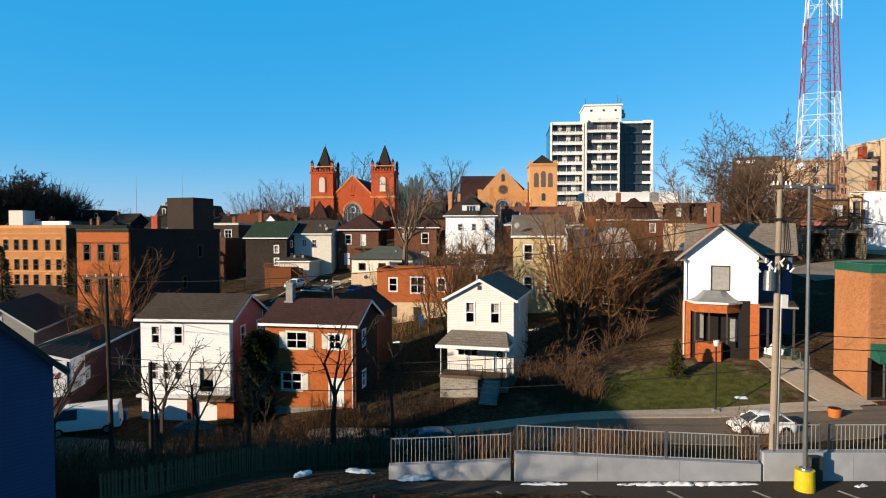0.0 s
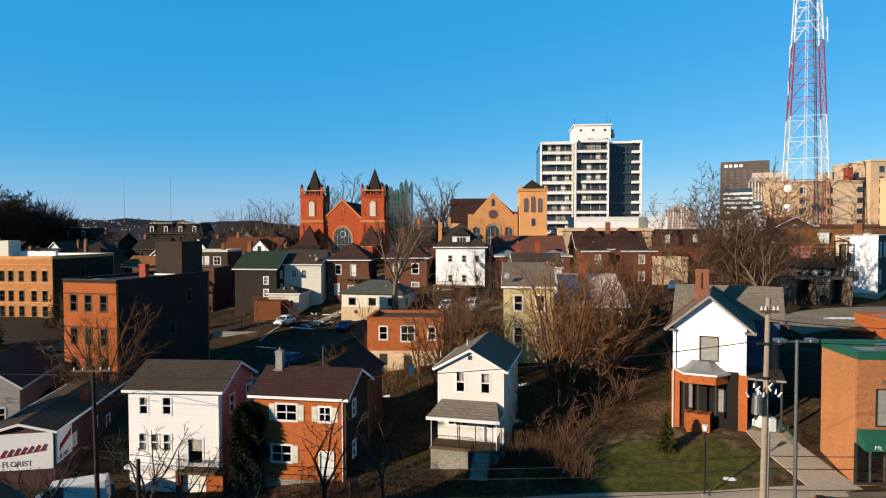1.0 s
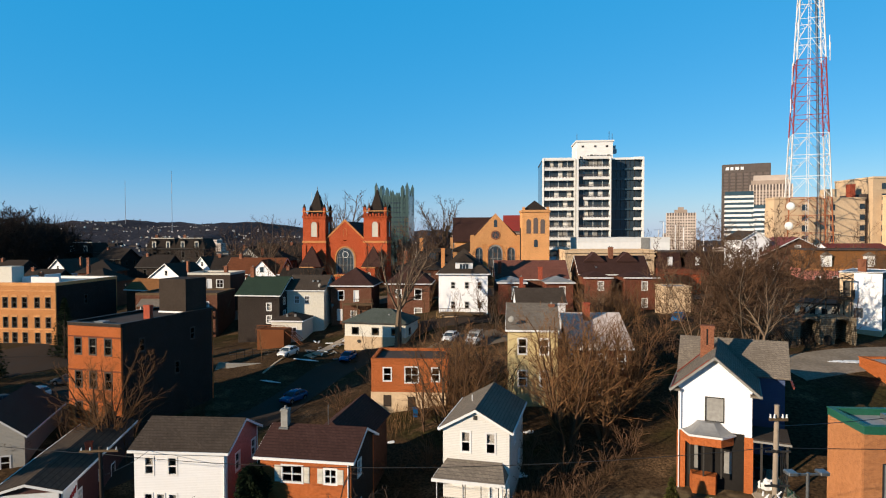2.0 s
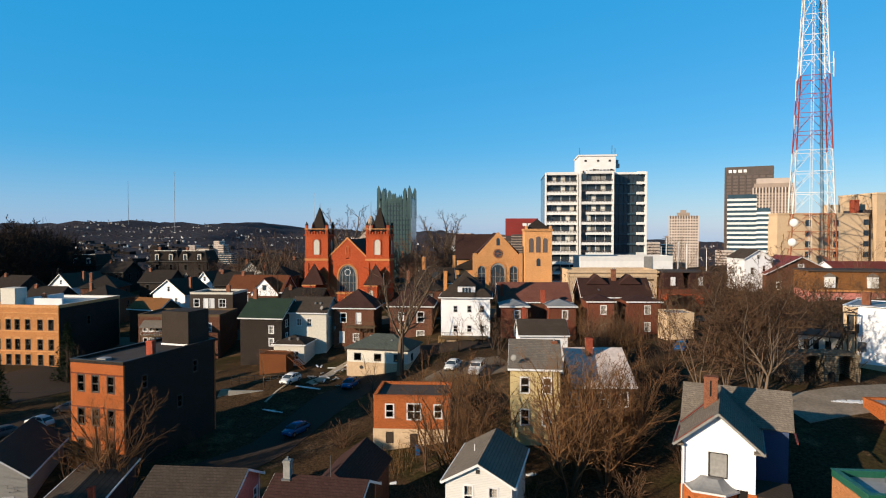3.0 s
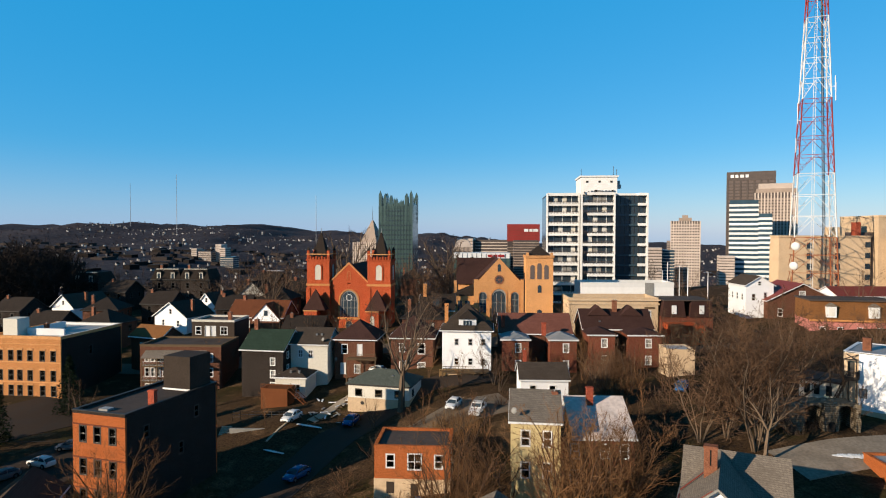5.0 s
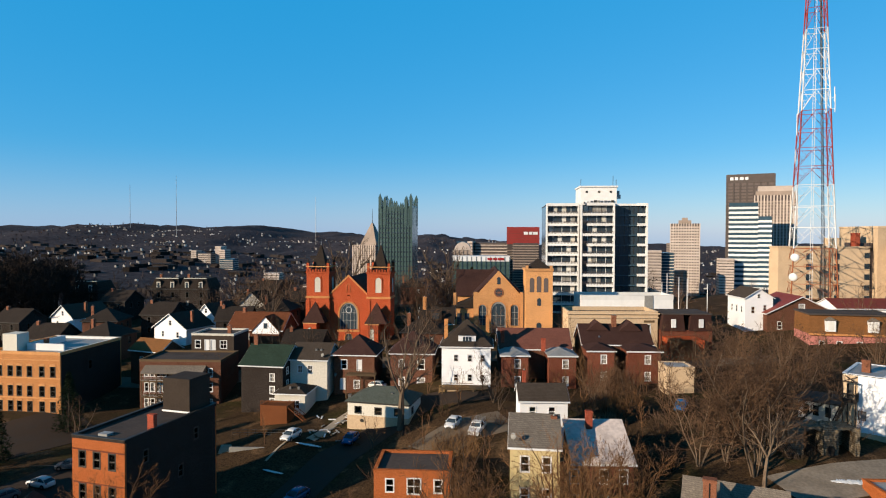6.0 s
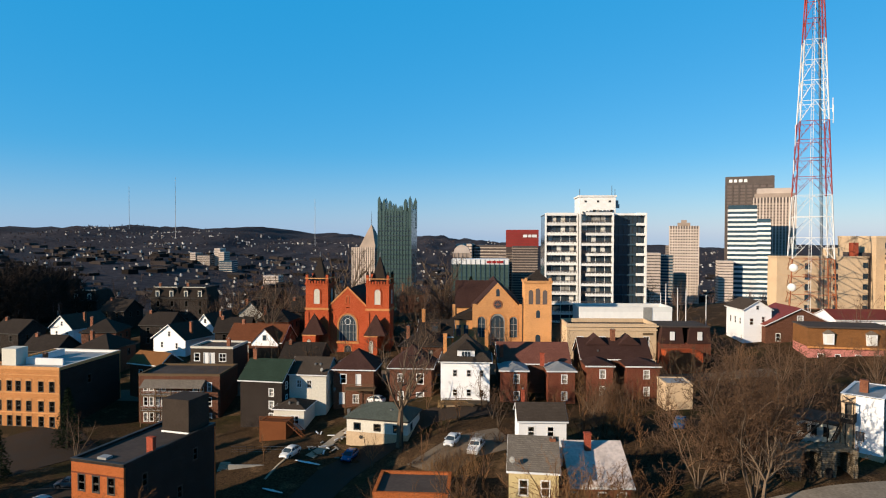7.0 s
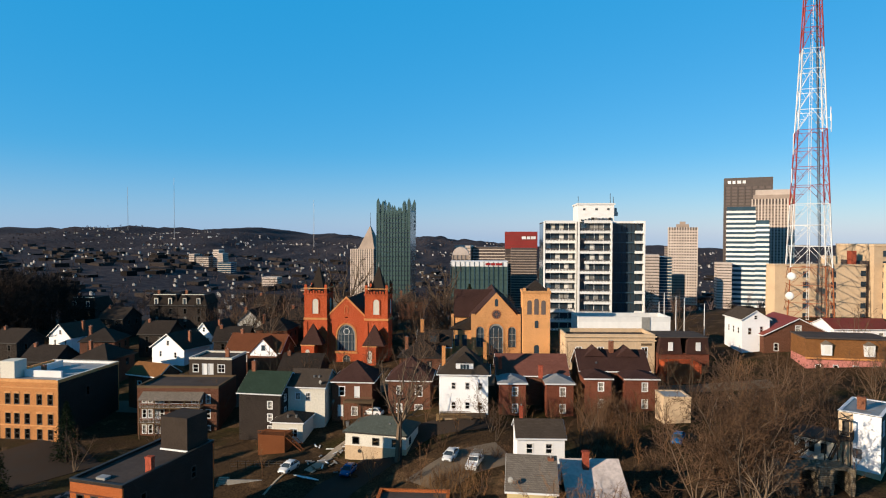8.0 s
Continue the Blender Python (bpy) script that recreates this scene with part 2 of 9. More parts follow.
# ---- mesh helpers ----
def part(name, bm, material, parent=None, label="", m=None):
    """Links a bmesh (or a mesh made before) as one mesh object under a thing or part."""
    if isinstance(bm, bpy.types.Mesh):
        me = bm
    else:
        bmesh.ops.recalc_face_normals(bm, faces=bm.faces)
        me = bpy.data.meshes.new(name)
        bm.to_mesh(me)
        bm.free()
        me.materials.append(MAT[material])
    ob = new(name, me)
    ob.parent = parent
    if m is not None:
        ob.matrix_basis = m
    if label:
        ob["label"] = label
    return ob


def thing(name, m, label, category, group="", kind=""):
    e = new(name)
    e.empty_display_size = 0.3
    e.matrix_basis = m
    return tagged(e, label, category, group, kind)


def box(bm, x0, y0, z0, x1, y1, z1):
    v = [bm.verts.new(p) for p in ((x0, y0, z0), (x1, y0, z0), (x1, y1, z0), (x0, y1, z0), (x0, y0, z1), (x1, y0, z1), (x1, y1, z1), (x0, y1, z1))]
    for f in ((0, 3, 2, 1), (4, 5, 6, 7), (0, 1, 5, 4), (1, 2, 6, 5), (2, 3, 7, 6), (3, 0, 4, 7)):
        bm.faces.new([v[i] for i in f])


def boxes(*spans):
    bm = bmesh.new()
    for s in spans:
        box(bm, *s)
    return bm


def soften(bm, r=0.02, seg=1):
    bmesh.ops.bevel(bm, geom=bm.edges[:], offset=r, segments=seg, affect="EDGES", profile=0.5)
    return bm


def prism(bm, pts, axis, a, b):
    """A polygon, given in the two other axes in order, drawn out along one axis from a to b."""
    def at(p, t):
        return {"x": (t, p[0], p[1]), "y": (p[0], t, p[1]), "z": (p[0], p[1], t)}[axis]
    lo, hi = [bm.verts.new(at(p, a)) for p in pts], [bm.verts.new(at(p, b)) for p in pts]
    n = len(pts)
    bm.faces.new(lo), bm.faces.new(hi[::-1])
    for i in range(n):
        bm.faces.new((lo[i], hi[i], hi[(i + 1) % n], lo[(i + 1) % n]))


def bar(bm, p, q, r, sides=4, r2=None):
    """A thin straight member from p to q."""
    p, q = Vector(p), Vector(q)
    d = q - p
    if d.length < 1e-6:
        return
    rot = d.to_track_quat("Z", "Y").to_matrix()
    r2 = r if r2 is None else r2
    lo, hi = [], []
    for i in range(sides):
        a = 2 * math.pi * (i + 0.5) / sides
        u = rot @ Vector((math.cos(a), math.sin(a), 0))
        lo.append(bm.verts.new(p + u * r)), hi.append(bm.verts.new(q + u * r2))
    bm.faces.new(lo[::-1]), bm.faces.new(hi)
    for i in range(sides):
        bm.faces.new((lo[i], lo[(i + 1) % sides], hi[(i + 1) % sides], hi[i]))


def tube(z0, z1, r0, r1=None, sides=16, bm=None, x=0, y=0):
    bm = bm or bmesh.new()
    bar(bm, (x, y, z0), (x, y, z1), r0, sides, r1)
    return bm


# ---- ground ----
NEAR = [(-30, 8, 1), (-15, 20, 3.6), (0, 10, 3.9), (14, 10, 3.9), (34, 10, 3.9), (-6, 25, 3.9), (6, 25, 3.9), (20, 25, 3.9), (34, 25, 3.9), (-2, 41, -0.9), (18, 37.5, 1.5), (31, 38, 2.6), (-14, 40, -1.5), (-28, 48, -1.8), (-20, 50, -1.9), (3, 49, 0.6), (-8, 49, -0.4), (22, 47, 3.1), (12, 48, 1.8), (18, 43, 1.9), (-45, 55, -1.2), (34, 52, 5.0)]
MIDDLE = [(-40, 73, 1.4), (-20, 72, 0.4), (-5, 74, 2.7), (10, 70, 4.2), (22, 71, 5.2), (34, 70, 8.5), (48, 79, 10.6), (60, 82, 10.6), (-24, 101, 4.5), (-14, 102, 3.5), (3, 97, 7.2), (-10, 107, 5.3), (5, 115, 9.0), (20, 116, 8.5), (37, 116, 9.5), (-25, 119, 4.9), (-34, 119, 3.7), (-17, 122, 6.7), (40, 105, 10.5), (52, 138, 10.8), (14, 86, 7.5), (-27, 90, 1.8)]
BACK = [(-50, 108, 1.5), (-75, 118, 3.3), (-58, 126, 2.4), (-72, 168, 7.8), (-41, 147, 9.0), (-22, 152, 11.4), (15, 148, 13.8), (45, 150, 13.0), (80, 145, 14.0), (105, 180, 18.5), (45, 192, 13.0), (-120, 190, 9.0), (-90, 90, 0.0), (90, 100, 13.0), (100, 60, 8.0), (60, 40, 4.5), (-70, 40, -1.0)]
CTRL = np.array(NEAR + MIDDLE + BACK, float)
DIST = np.sqrt(((CTRL[:, None, :2] - CTRL[None, :, :2]) ** 2).sum(2) + 9.0)
WEIGHT = np.linalg.solve(DIST + 0.4 * np.eye(len(CTRL)), CTRL[:, 2] - 5.0)


def smooth(a, b, v):
    t = np.clip((v - a) / (b - a), 0, 1)
    return t * t * (3 - 2 * t)


def heights(x, y):
    """Height of the land at arrays of x and y: the near hillside, the drop to the river plain and the far ridge."""
    x, y = np.asarray(x, float), np.asarray(y, float)
    near = 5.0 + sum(w * np.sqrt((x - c[0]) ** 2 + (y - c[1]) ** 2 + 9.0) for w, c in zip(WEIGHT, CTRL))
    off = np.maximum(np.maximum(np.abs(x - 5) - 125, y - 205), -10 - y)
    near = np.clip(near, -3, 22) * (1 - smooth(0, 60, off)) + 8 * smooth(0, 60, off)
    drop = -96 * smooth(225, 760, y) * (0.35 + 0.65 * smooth(-900, 200, x) + 0.0)
    ripple = np.sin(x * 0.0043 + 1.3) * 14 + np.sin(x * 0.011 + y * 0.002) * 7 + np.sin(x * 0.023 + 2) * 3
    left = 1 - smooth(-300, 1500, x)
    ridge = (33 + 22 * left + ripple * (0.4 + 0.6 * left)) * smooth(1700, 3000, y) * (1 + 0.12 * smooth(3000, 4800, y))
    foot = 20 * left * smooth(900, 1900, y) + ripple * 0.5 * smooth(700, 1500, y)
    side = 12 * smooth(140, 400, np.abs(x)) * (1 - smooth(200, 500, y))
    return near + drop + ridge + foot + side


def H(x, y):
    return float(heights(x, y))


def spread(dense_lo, dense_hi, step, lo, hi, grow):
    a = list(np.arange(dense_lo, dense_hi + step, step))
    s = step
    while a[-1] < hi:
        s *= grow
        a.append(a[-1] + s)
    s = step
    while a[0] > lo:
        s *= grow
        a.insert(0, a[0] - s)
    return np.array(a)


def ground_material():
    m, n, l, b = nodes_of("hillside")
    tc = n.new("ShaderNodeTexCoord")

    def tex(scale, detail=5.0):
        t = n.new("ShaderNodeTexNoise")
        t.inputs["Scale"].default_value, t.inputs["Detail"].default_value = scale, detail
        l.new(tc.outputs["Object"], t.inputs["Vector"])
        return t.outputs["Fac"]

    def two(src, lo, hi, a, c):
        r = n.new("ShaderNodeValToRGB")
        r.color_ramp.elements[0].position, r.color_ramp.elements[1].position = lo, hi
        r.color_ramp.elements[0].color, r.color_ramp.elements[1].color = (*a, 1), (*c, 1)
        l.new(src, r.inputs[0])
        return r.outputs[0]

    def mix(fac, a, c):
        x = n.new("ShaderNodeMix")
        x.data_type = "RGBA"
        l.new(fac, x.inputs["Factor"]), l.new(a, x.inputs["A"]), l.new(c, x.inputs["B"])
        return x.outputs["Result"]

    grass = two(tex(2.5), 0.3, 0.7, (0.014, 0.011, 0.005), (0.046, 0.037, 0.014))
    litter = two(tex(3.5), 0.3, 0.7, (0.016, 0.010, 0.006), (0.070, 0.042, 0.022))
    # grey-violet of bare woods, raised to hold some distance haze
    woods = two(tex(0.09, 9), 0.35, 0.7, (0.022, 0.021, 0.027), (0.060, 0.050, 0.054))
    near = mix(two(tex(0.09), 0.5, 0.62, (0, 0, 0), (1, 1, 1)), litter, grass)
    pale = two(tex(5.0, 8), 0.35, 0.7, (0.03, 0.018, 0.010), (0.14, 0.085, 0.045))
    near = mix(two(tex(0.28, 9), 0.56, 0.63, (0, 0, 0), (1, 1, 1)), near, pale)
    # the kept lawn, with a ragged worn edge
    turf = two(tex(1.6, 8), 0.3, 0.72, (0.026, 0.036, 0.007), (0.085, 0.082, 0.024))
    bare = two(tex(1.1, 8), 0.35, 0.7, (0.03, 0.02, 0.012), (0.14, 0.10, 0.06))
    place = n.new("ShaderNodeMapping")
    place.vector_type = "TEXTURE"
    place.inputs["Location"].default_value = (16.8, 45.6, 2.0)
    place.inputs["Rotation"].default_value = (0, 0, radians(-9))
    place.inputs["Scale"].default_value = (8.0, 4.6, 30.0)
    far = n.new("ShaderNodeVectorMath")
    far.operation = "LENGTH"
    l.new(tc.outputs["Object"], place.inputs["Vector"])
    l.new(place.outputs[0], far.inputs[0])
    edge = n.new("ShaderNodeMath")
    edge.operation = "MULTIPLY_ADD"
    l.new(tex(0.45, 6), edge.inputs[0])
    edge.inputs[1].default_value = 0.275
    quarter = n.new("ShaderNodeMath")
    quarter.operation = "MULTIPLY"
    quarter.inputs[1].default_value = 0.25
    l.new(far.outputs["Value"], quarter.inputs[0])
    l.new(quarter.outputs[0], edge.inputs[2])
    near = mix(two(edge.outputs[0], 0.40, 0.52, (1, 1, 1), (0, 0, 0)), near, bare)
    near = mix(two(edge.outputs[0], 0.33, 0.39, (1, 1, 1), (0, 0, 0)), near, turf)
    sep = n.new("ShaderNodeSeparateXYZ")
    l.new(tc.outputs["Object"], sep.inputs[0])
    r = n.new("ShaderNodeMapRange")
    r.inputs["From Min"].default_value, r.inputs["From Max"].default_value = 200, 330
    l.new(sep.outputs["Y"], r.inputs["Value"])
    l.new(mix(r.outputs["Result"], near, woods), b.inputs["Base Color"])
    b.inputs["Roughness"].default_value, b.inputs["Specular IOR Level"].default_value = 1.0, 0.05
    bp = n.new("ShaderNodeBump")
    bp.inputs["Strength"].default_value, bp.inputs["Distance"].default_value = 0.7, 0.12
    l.new(tex(4.0), bp.inputs["Height"])
    l.new(bp.outputs[0], b.inputs["Normal"])
    return m


def grid_mesh(name, xs, ys, zs):
    """A sheet over two arrays of coordinates."""
    nx, ny = len(xs), len(ys)
    me = bpy.data.meshes.new(name)
    X, Y = np.meshgrid(xs, ys)
    co = np.stack([X, Y, zs], 2).reshape(-1, 3)
    i = np.arange((nx - 1) * (ny - 1))
    a = (i // (nx - 1)) * nx + i % (nx - 1)
    me.from_pydata(co.tolist(), [], np.stack([a, a + 1, a + nx + 1, a + nx], 1).tolist())
    me.polygons.foreach_set("use_smooth", [True] * len(me.polygons))
    return me


gx, gy = spread(-130, 150, 2.5, -4200, 4200, 1.06), spread(-20, 215, 2.5, -1500, 4900, 1.035)
GX, GY = np.meshgrid(gx, gy)
GZ = heights(GX, GY)
rough = np.array([noise.noise((x * 0.012, y * 0.012, 3)) for x, y in zip(GX.ravel(), GY.ravel())]).reshape(GZ.shape)
GZ += rough * 22 * smooth(1200, 2400, GY) + rough * 0.0
ground = new("ground", grid_mesh("ground", gx, gy, GZ))
ground.data.materials.append(ground_material())
tagged(ground, "winter hillside of grass, leaf litter and bare woods", "ground", kind="structure")


def ribbon(name, pts, width, material, label, category="road", lift=0.07, step=1.5, level=None):
    """A strip laid over the land along a line of (x, y), with a little thickness."""
    bm = bmesh.new()
    line = []
    for (ax, ay), (bx_, by_) in zip(pts, pts[1:]):
        k = max(1, int(math.hypot(bx_ - ax, by_ - ay) / step))
        line += [(ax + (bx_ - ax) * i / k, ay + (by_ - ay) * i / k) for i in range(k)]
    line.append(pts[-1])
    rows = []
    for i, (x, y) in enumerate(line):
        (px, py), (qx, qy) = line[max(0, i - 1)], line[min(len(line) - 1, i + 1)]
        L = math.hypot(qx - px, qy - py)
        nx_, ny_ = -(qy - py) / L, (qx - px) / L
        row = []
        for j in range(5):
            s = (j / 4 - 0.5) * width
            X, Y = x + nx_ * s, y + ny_ * s
            row.append(bm.verts.new((X, Y, (H(X, Y) if level is None else level) + lift)))
        lo = [bm.verts.new(row[k].co - Vector((0, 0, 0.4))) for k in (0, 4)]
        rows.append((row, lo))
    for (a, la), (b, lb) in zip(rows, rows[1:]):
        for j in range(4):
            bm.faces.new((a[j], a[j + 1], b[j + 1], b[j]))
        bm.faces.new((a[0], b[0], lb[0], la[0])), bm.faces.new((a[4], la[1], lb[1], b[4]))
    ob = part(name, bm, material)
    return tagged(ob, label, category, kind="structure")


# ---- building kit ----
WALL_T = 0.25
SHARED = {}


def wall_mesh(w, h, holes, gable=0.0, peak=None, low=0.0):
    """A wall w wide and h high with openings through it, its outer face at y = 0, and a gable above where asked; low: how far it runs down."""
    bm = bmesh.new()
    t = WALL_T
    xs = sorted({0.0, w, *[v for a in holes for v in (a[0], a[2])]})
    zs = sorted({-low, h, *[min(v, h) for a in holes for v in (a[1], a[3])]})
    for x0, x1 in zip(xs, xs[1:]):
        for z0, z1 in zip(zs, zs[1:]):
            cx, cz = (x0 + x1) / 2, (z0 + z1) / 2
            if any(a[0] < cx < a[2] and a[1] < cz < a[3] for a in holes):
                continue
            for y in (0, t):
                bm.faces.new([bm.verts.new(p) for p in ((x0, y, z0), (x1, y, z0), (x1, y, z1), (x0, y, z1))])
    for x0, z0, x1, z1 in list(holes) + [(0, -low, w, h)]:
        ring = ((x0, z0), (x1, z0), (x1, z1), (x0, z1))
        for (ax, az), (bx_, bz) in zip(ring, ring[1:] + ring[:1]):
            bm.faces.new([bm.verts.new(p) for p in ((ax, 0, az), (bx_, 0, bz), (bx_, t, bz), (ax, t, az))])
    if gable:
        p = w / 2 if peak is None else peak
        high = [a for a in holes if a[3] > h]
        if not high:
            prism(bm, [(0, h), (w, h), (p, h + gable)], "y", 0, t)
        else:
            # the gable stands in pieces round its window
            x0, z0, x1, z1 = high[0]
            left_z, right_z = h + gable * x0 / p, h + gable * (w - x1) / (w - p)
            prism(bm, [(0, h), (x0, h), (x0, left_z)], "y", 0, t)
            prism(bm, [(x1, h), (w, h), (x1, right_z)], "y", 0, t)
            if z0 > h:
                prism(bm, [(x0, h), (x1, h), (x1, z0), (x0, z0)], "y", 0, t)
            prism(bm, [(x0, z1), (x1, z1), (x1, right_z), (p, h + gable), (x0, left_z)], "y", 0, t)
    bmesh.ops.remove_doubles(bm, verts=bm.verts, dist=0.0005)
    return bm


def window_meshes(w, h, kind, material):
    """Frame and pane of a window of one size, shared by all its repeats."""
    key = (round(w, 2), round(h, 2), kind[0], material)
    if key in SHARED:
        return SHARED[key]
    c, s = min(0.1, w * 0.12), min(0.06, w * 0.08)
    cuts_x = {"m": (0.5,), "g": (0.25, 0.5, 0.75), "t": (1 / 3, 2 / 3)}.get(kind[0], ())
    cuts_z = {"s": (0.5,), "m": (0.5,), "g": (1 / 3, 2 / 3)}.get(kind[0], ())
    xs = [s] + [v for k in cuts_x for v in (w * k - s * 0.6, w * k + s * 0.6)] + [w - s]
    zs = [s] + [v for k in cuts_z for v in (h * k - s * 0.6, h * k + s * 0.6)] + [h - s]
    lights = [(xs[i], zs[j], xs[i + 1], zs[j + 1]) for i in range(0, len(xs), 2) for j in range(0, len(zs), 2)]
    bm = wall_mesh(w + 2 * c, h + 2 * c, [(x0 + c, z0 + c, x1 + c, z1 + c) for x0, z0, x1, z1 in lights])
    bmesh.ops.transform(bm, matrix=Matrix.Translation((-c, -0.035, -c)) @ Matrix.Diagonal((1, 0.5, 1, 1)), verts=bm.verts)
    bmesh.ops.recalc_face_normals(bm, faces=bm.faces)
    me = bpy.data.meshes.new("window")
    bm.to_mesh(me), bm.free()
    me.materials.append(MAT[material])
    bm = boxes((s * 0.5, 0.09, s * 0.5, w - s * 0.5, 0.105, h - s * 0.5))
    pane = bpy.data.meshes.new("pane")
    bm.to_mesh(pane), bm.free()
    pane.materials.append(MAT["glass"])
    SHARED[key] = (me, pane)
    return SHARED[key]


def blind(w, z0, z1, y=0.17):
    """A curtain with soft folds."""
    bm = bmesh.new()
    n = 9
    front = [bm.verts.new((0.03 + (w - 0.06) * i / n, y + 0.02 * (i % 2), z)) for z in (z0, z1) for i in range(n + 1)]
    back = [bm.verts.new(v.co + Vector((0, 0.012, 0))) for v in front]
    for s in (front, back):
        for i in range(n):
            bm.faces.new((s[i], s[i + 1], s[n + 2 + i], s[n + 1 + i]))
    return bm


def add_opening(root, wm, x, z, w, h, kind, trim):
    """A window or door in an opening, in the frame wm of its wall. kind: s sash, m four lights, g many lights, t three lights, p plain, d door, o boarded; c or C adds a half or full curtain."""
    m = wm @ pose(x - w / 2, 0, z)
    if kind[0] == "d":
        bm = boxes((-0.1, -0.03, 0, 0, 0.15, h), (w, -0.03, 0, w + 0.1, 0.15, h), (-0.1, -0.03, h, w + 0.1, 0.15, h + 0.1))
        fr = part("door_frame", bm, trim, root, m=m)
        bm = boxes((0, 0.08, 0, w, 0.13, h), (w * 0.15, 0.065, h * 0.1, w * 0.85, 0.08, h * 0.42))
        if "p" not in kind:
            box(bm, w * 0.15, 0.065, h * 0.52, w * 0.85, 0.08, h * 0.92)
        part("door", bm, {"w": "trim", "r": "trim_red"}.get(kind[1:2], "trim_dark"), fr)
        return
    if kind[0] == "o":
        part("window", boxes((-0.08, -0.03, -0.08, 0, 0.1, h + 0.08), (w, -0.03, -0.08, w + 0.08, 0.1, h + 0.08), (0, -0.03, h, w, 0.1, h + 0.08), (0, -0.03, -0.08, w, 0.1, 0)), "trim_dark", root, m=m)
        part("board", boxes((0.003, 0.05, 0.003, w - 0.003, 0.08, h - 0.003)), "concrete", root, "grey board closing the window", m=m)
        return
    me, pane = window_meshes(w, h, kind, trim)
    ob = part("window", me, None, root, m=m)
    pn = part("pane", pane, None, ob)
    pn.visible_shadow = False
    if "c" in kind or "C" in kind:
        key = (round(w, 2), round(h, 2), kind[-1], "curtain")
        if key not in SHARED:
            bm = blind(w, 0.05 if "C" in kind else h * 0.48, h - 0.04)
            me = bpy.data.meshes.new("curtain")
            bm.to_mesh(me), bm.free()
            me.materials.append(MAT["curtain"])
            SHARED[key] = me
        part("curtain", SHARED[key], None, ob)


def rows_of(xs, zs, w, h, kinds="s"):
    """Openings at every x and every z; the kinds go round."""
    return [(x, z, w, h, kinds.split(",")[(i + j) % len(kinds.split(","))]) for j, z in enumerate(zs) for i, x in enumerate(xs)]


def roof_gable_x(bm, w, d, h, rise, o, t=0.16):
    s = rise / (d / 2)
    k = h + t
    prism(bm, [(-o, k - o * s), (d / 2, k + rise), (d + o, k - o * s), (d + o, k - o * s - t), (d / 2, k + rise - t * 1.05), (-o, k - o * s - t)], "x", -o, w + o)


def roof_gable_y(bm, w, d, h, rise, o, t=0.16):
    s = rise / (w / 2)
    k = h + t
    prism(bm, [(-o, k - o * s), (w / 2, k + rise), (w + o, k - o * s), (w + o, k - o * s - t), (w / 2, k + rise - t * 1.05), (-o, k - o * s - t)], "y", -o, d + o)


def roof_hip(bm, w, d, h, rise, o, t=0.16):
    if w >= d:
        a, b = (d / 2, d / 2), (w - d / 2, d / 2)
    else:
        a, b = (w / 2, w / 2), (w / 2, d - w / 2)
    k = h + 0.02
    lo = [bm.verts.new(p) for p in ((-o, -o, k), (w + o, -o, k), (w + o, d + o, k), (-o, d + o, k))]
    up = [bm.verts.new(v.co + Vector((0, 0, t))) for v in lo]
    A, B = bm.verts.new((*a, k + rise)), bm.verts.new((b[0] + 1e-3, b[1] + 1e-3, k + rise))
    bm.faces.new(lo[::-1])
    for i in range(4):
        bm.faces.new((lo[i], lo[(i + 1) % 4], up[(i + 1) % 4], up[i]))
    if w >= d:
        faces = ((up[0], up[1], B, A), (up[1], up[2], B), (up[2], up[3], A, B), (up[3], up[0], A))
    else:
        faces = ((up[0], up[1], A), (up[1], up[2], B, A), (up[2], up[3], B), (up[3], up[0], A, B))
    for f in faces:
        bm.faces.new(f)


def chimney(root, x, y, z0, z1, w=0.6, d=0.5, material="chimney", pots=1):
    bm = boxes((x - w / 2, y - d / 2, z0, x + w / 2, y + d / 2, z1 - 0.2), (x - w / 2 - 0.06, y - d / 2 - 0.06, z1 - 0.2, x + w / 2 + 0.06, y + d / 2 + 0.06, z1 - 0.08), (x - w / 2 - 0.02, y - d / 2 - 0.02, z1 - 0.08, x + w / 2 + 0.02, y + d / 2 + 0.02, z1))
    c = part("chimney", bm, material, root)
    for i in range(pots):
        px = x + (i - (pots - 1) / 2) * w * 0.45
        part("chimney_pot", tube(z1, z1 + 0.25, 0.1, 0.08, 10, x=px, y=y), "concrete", c)
    return c


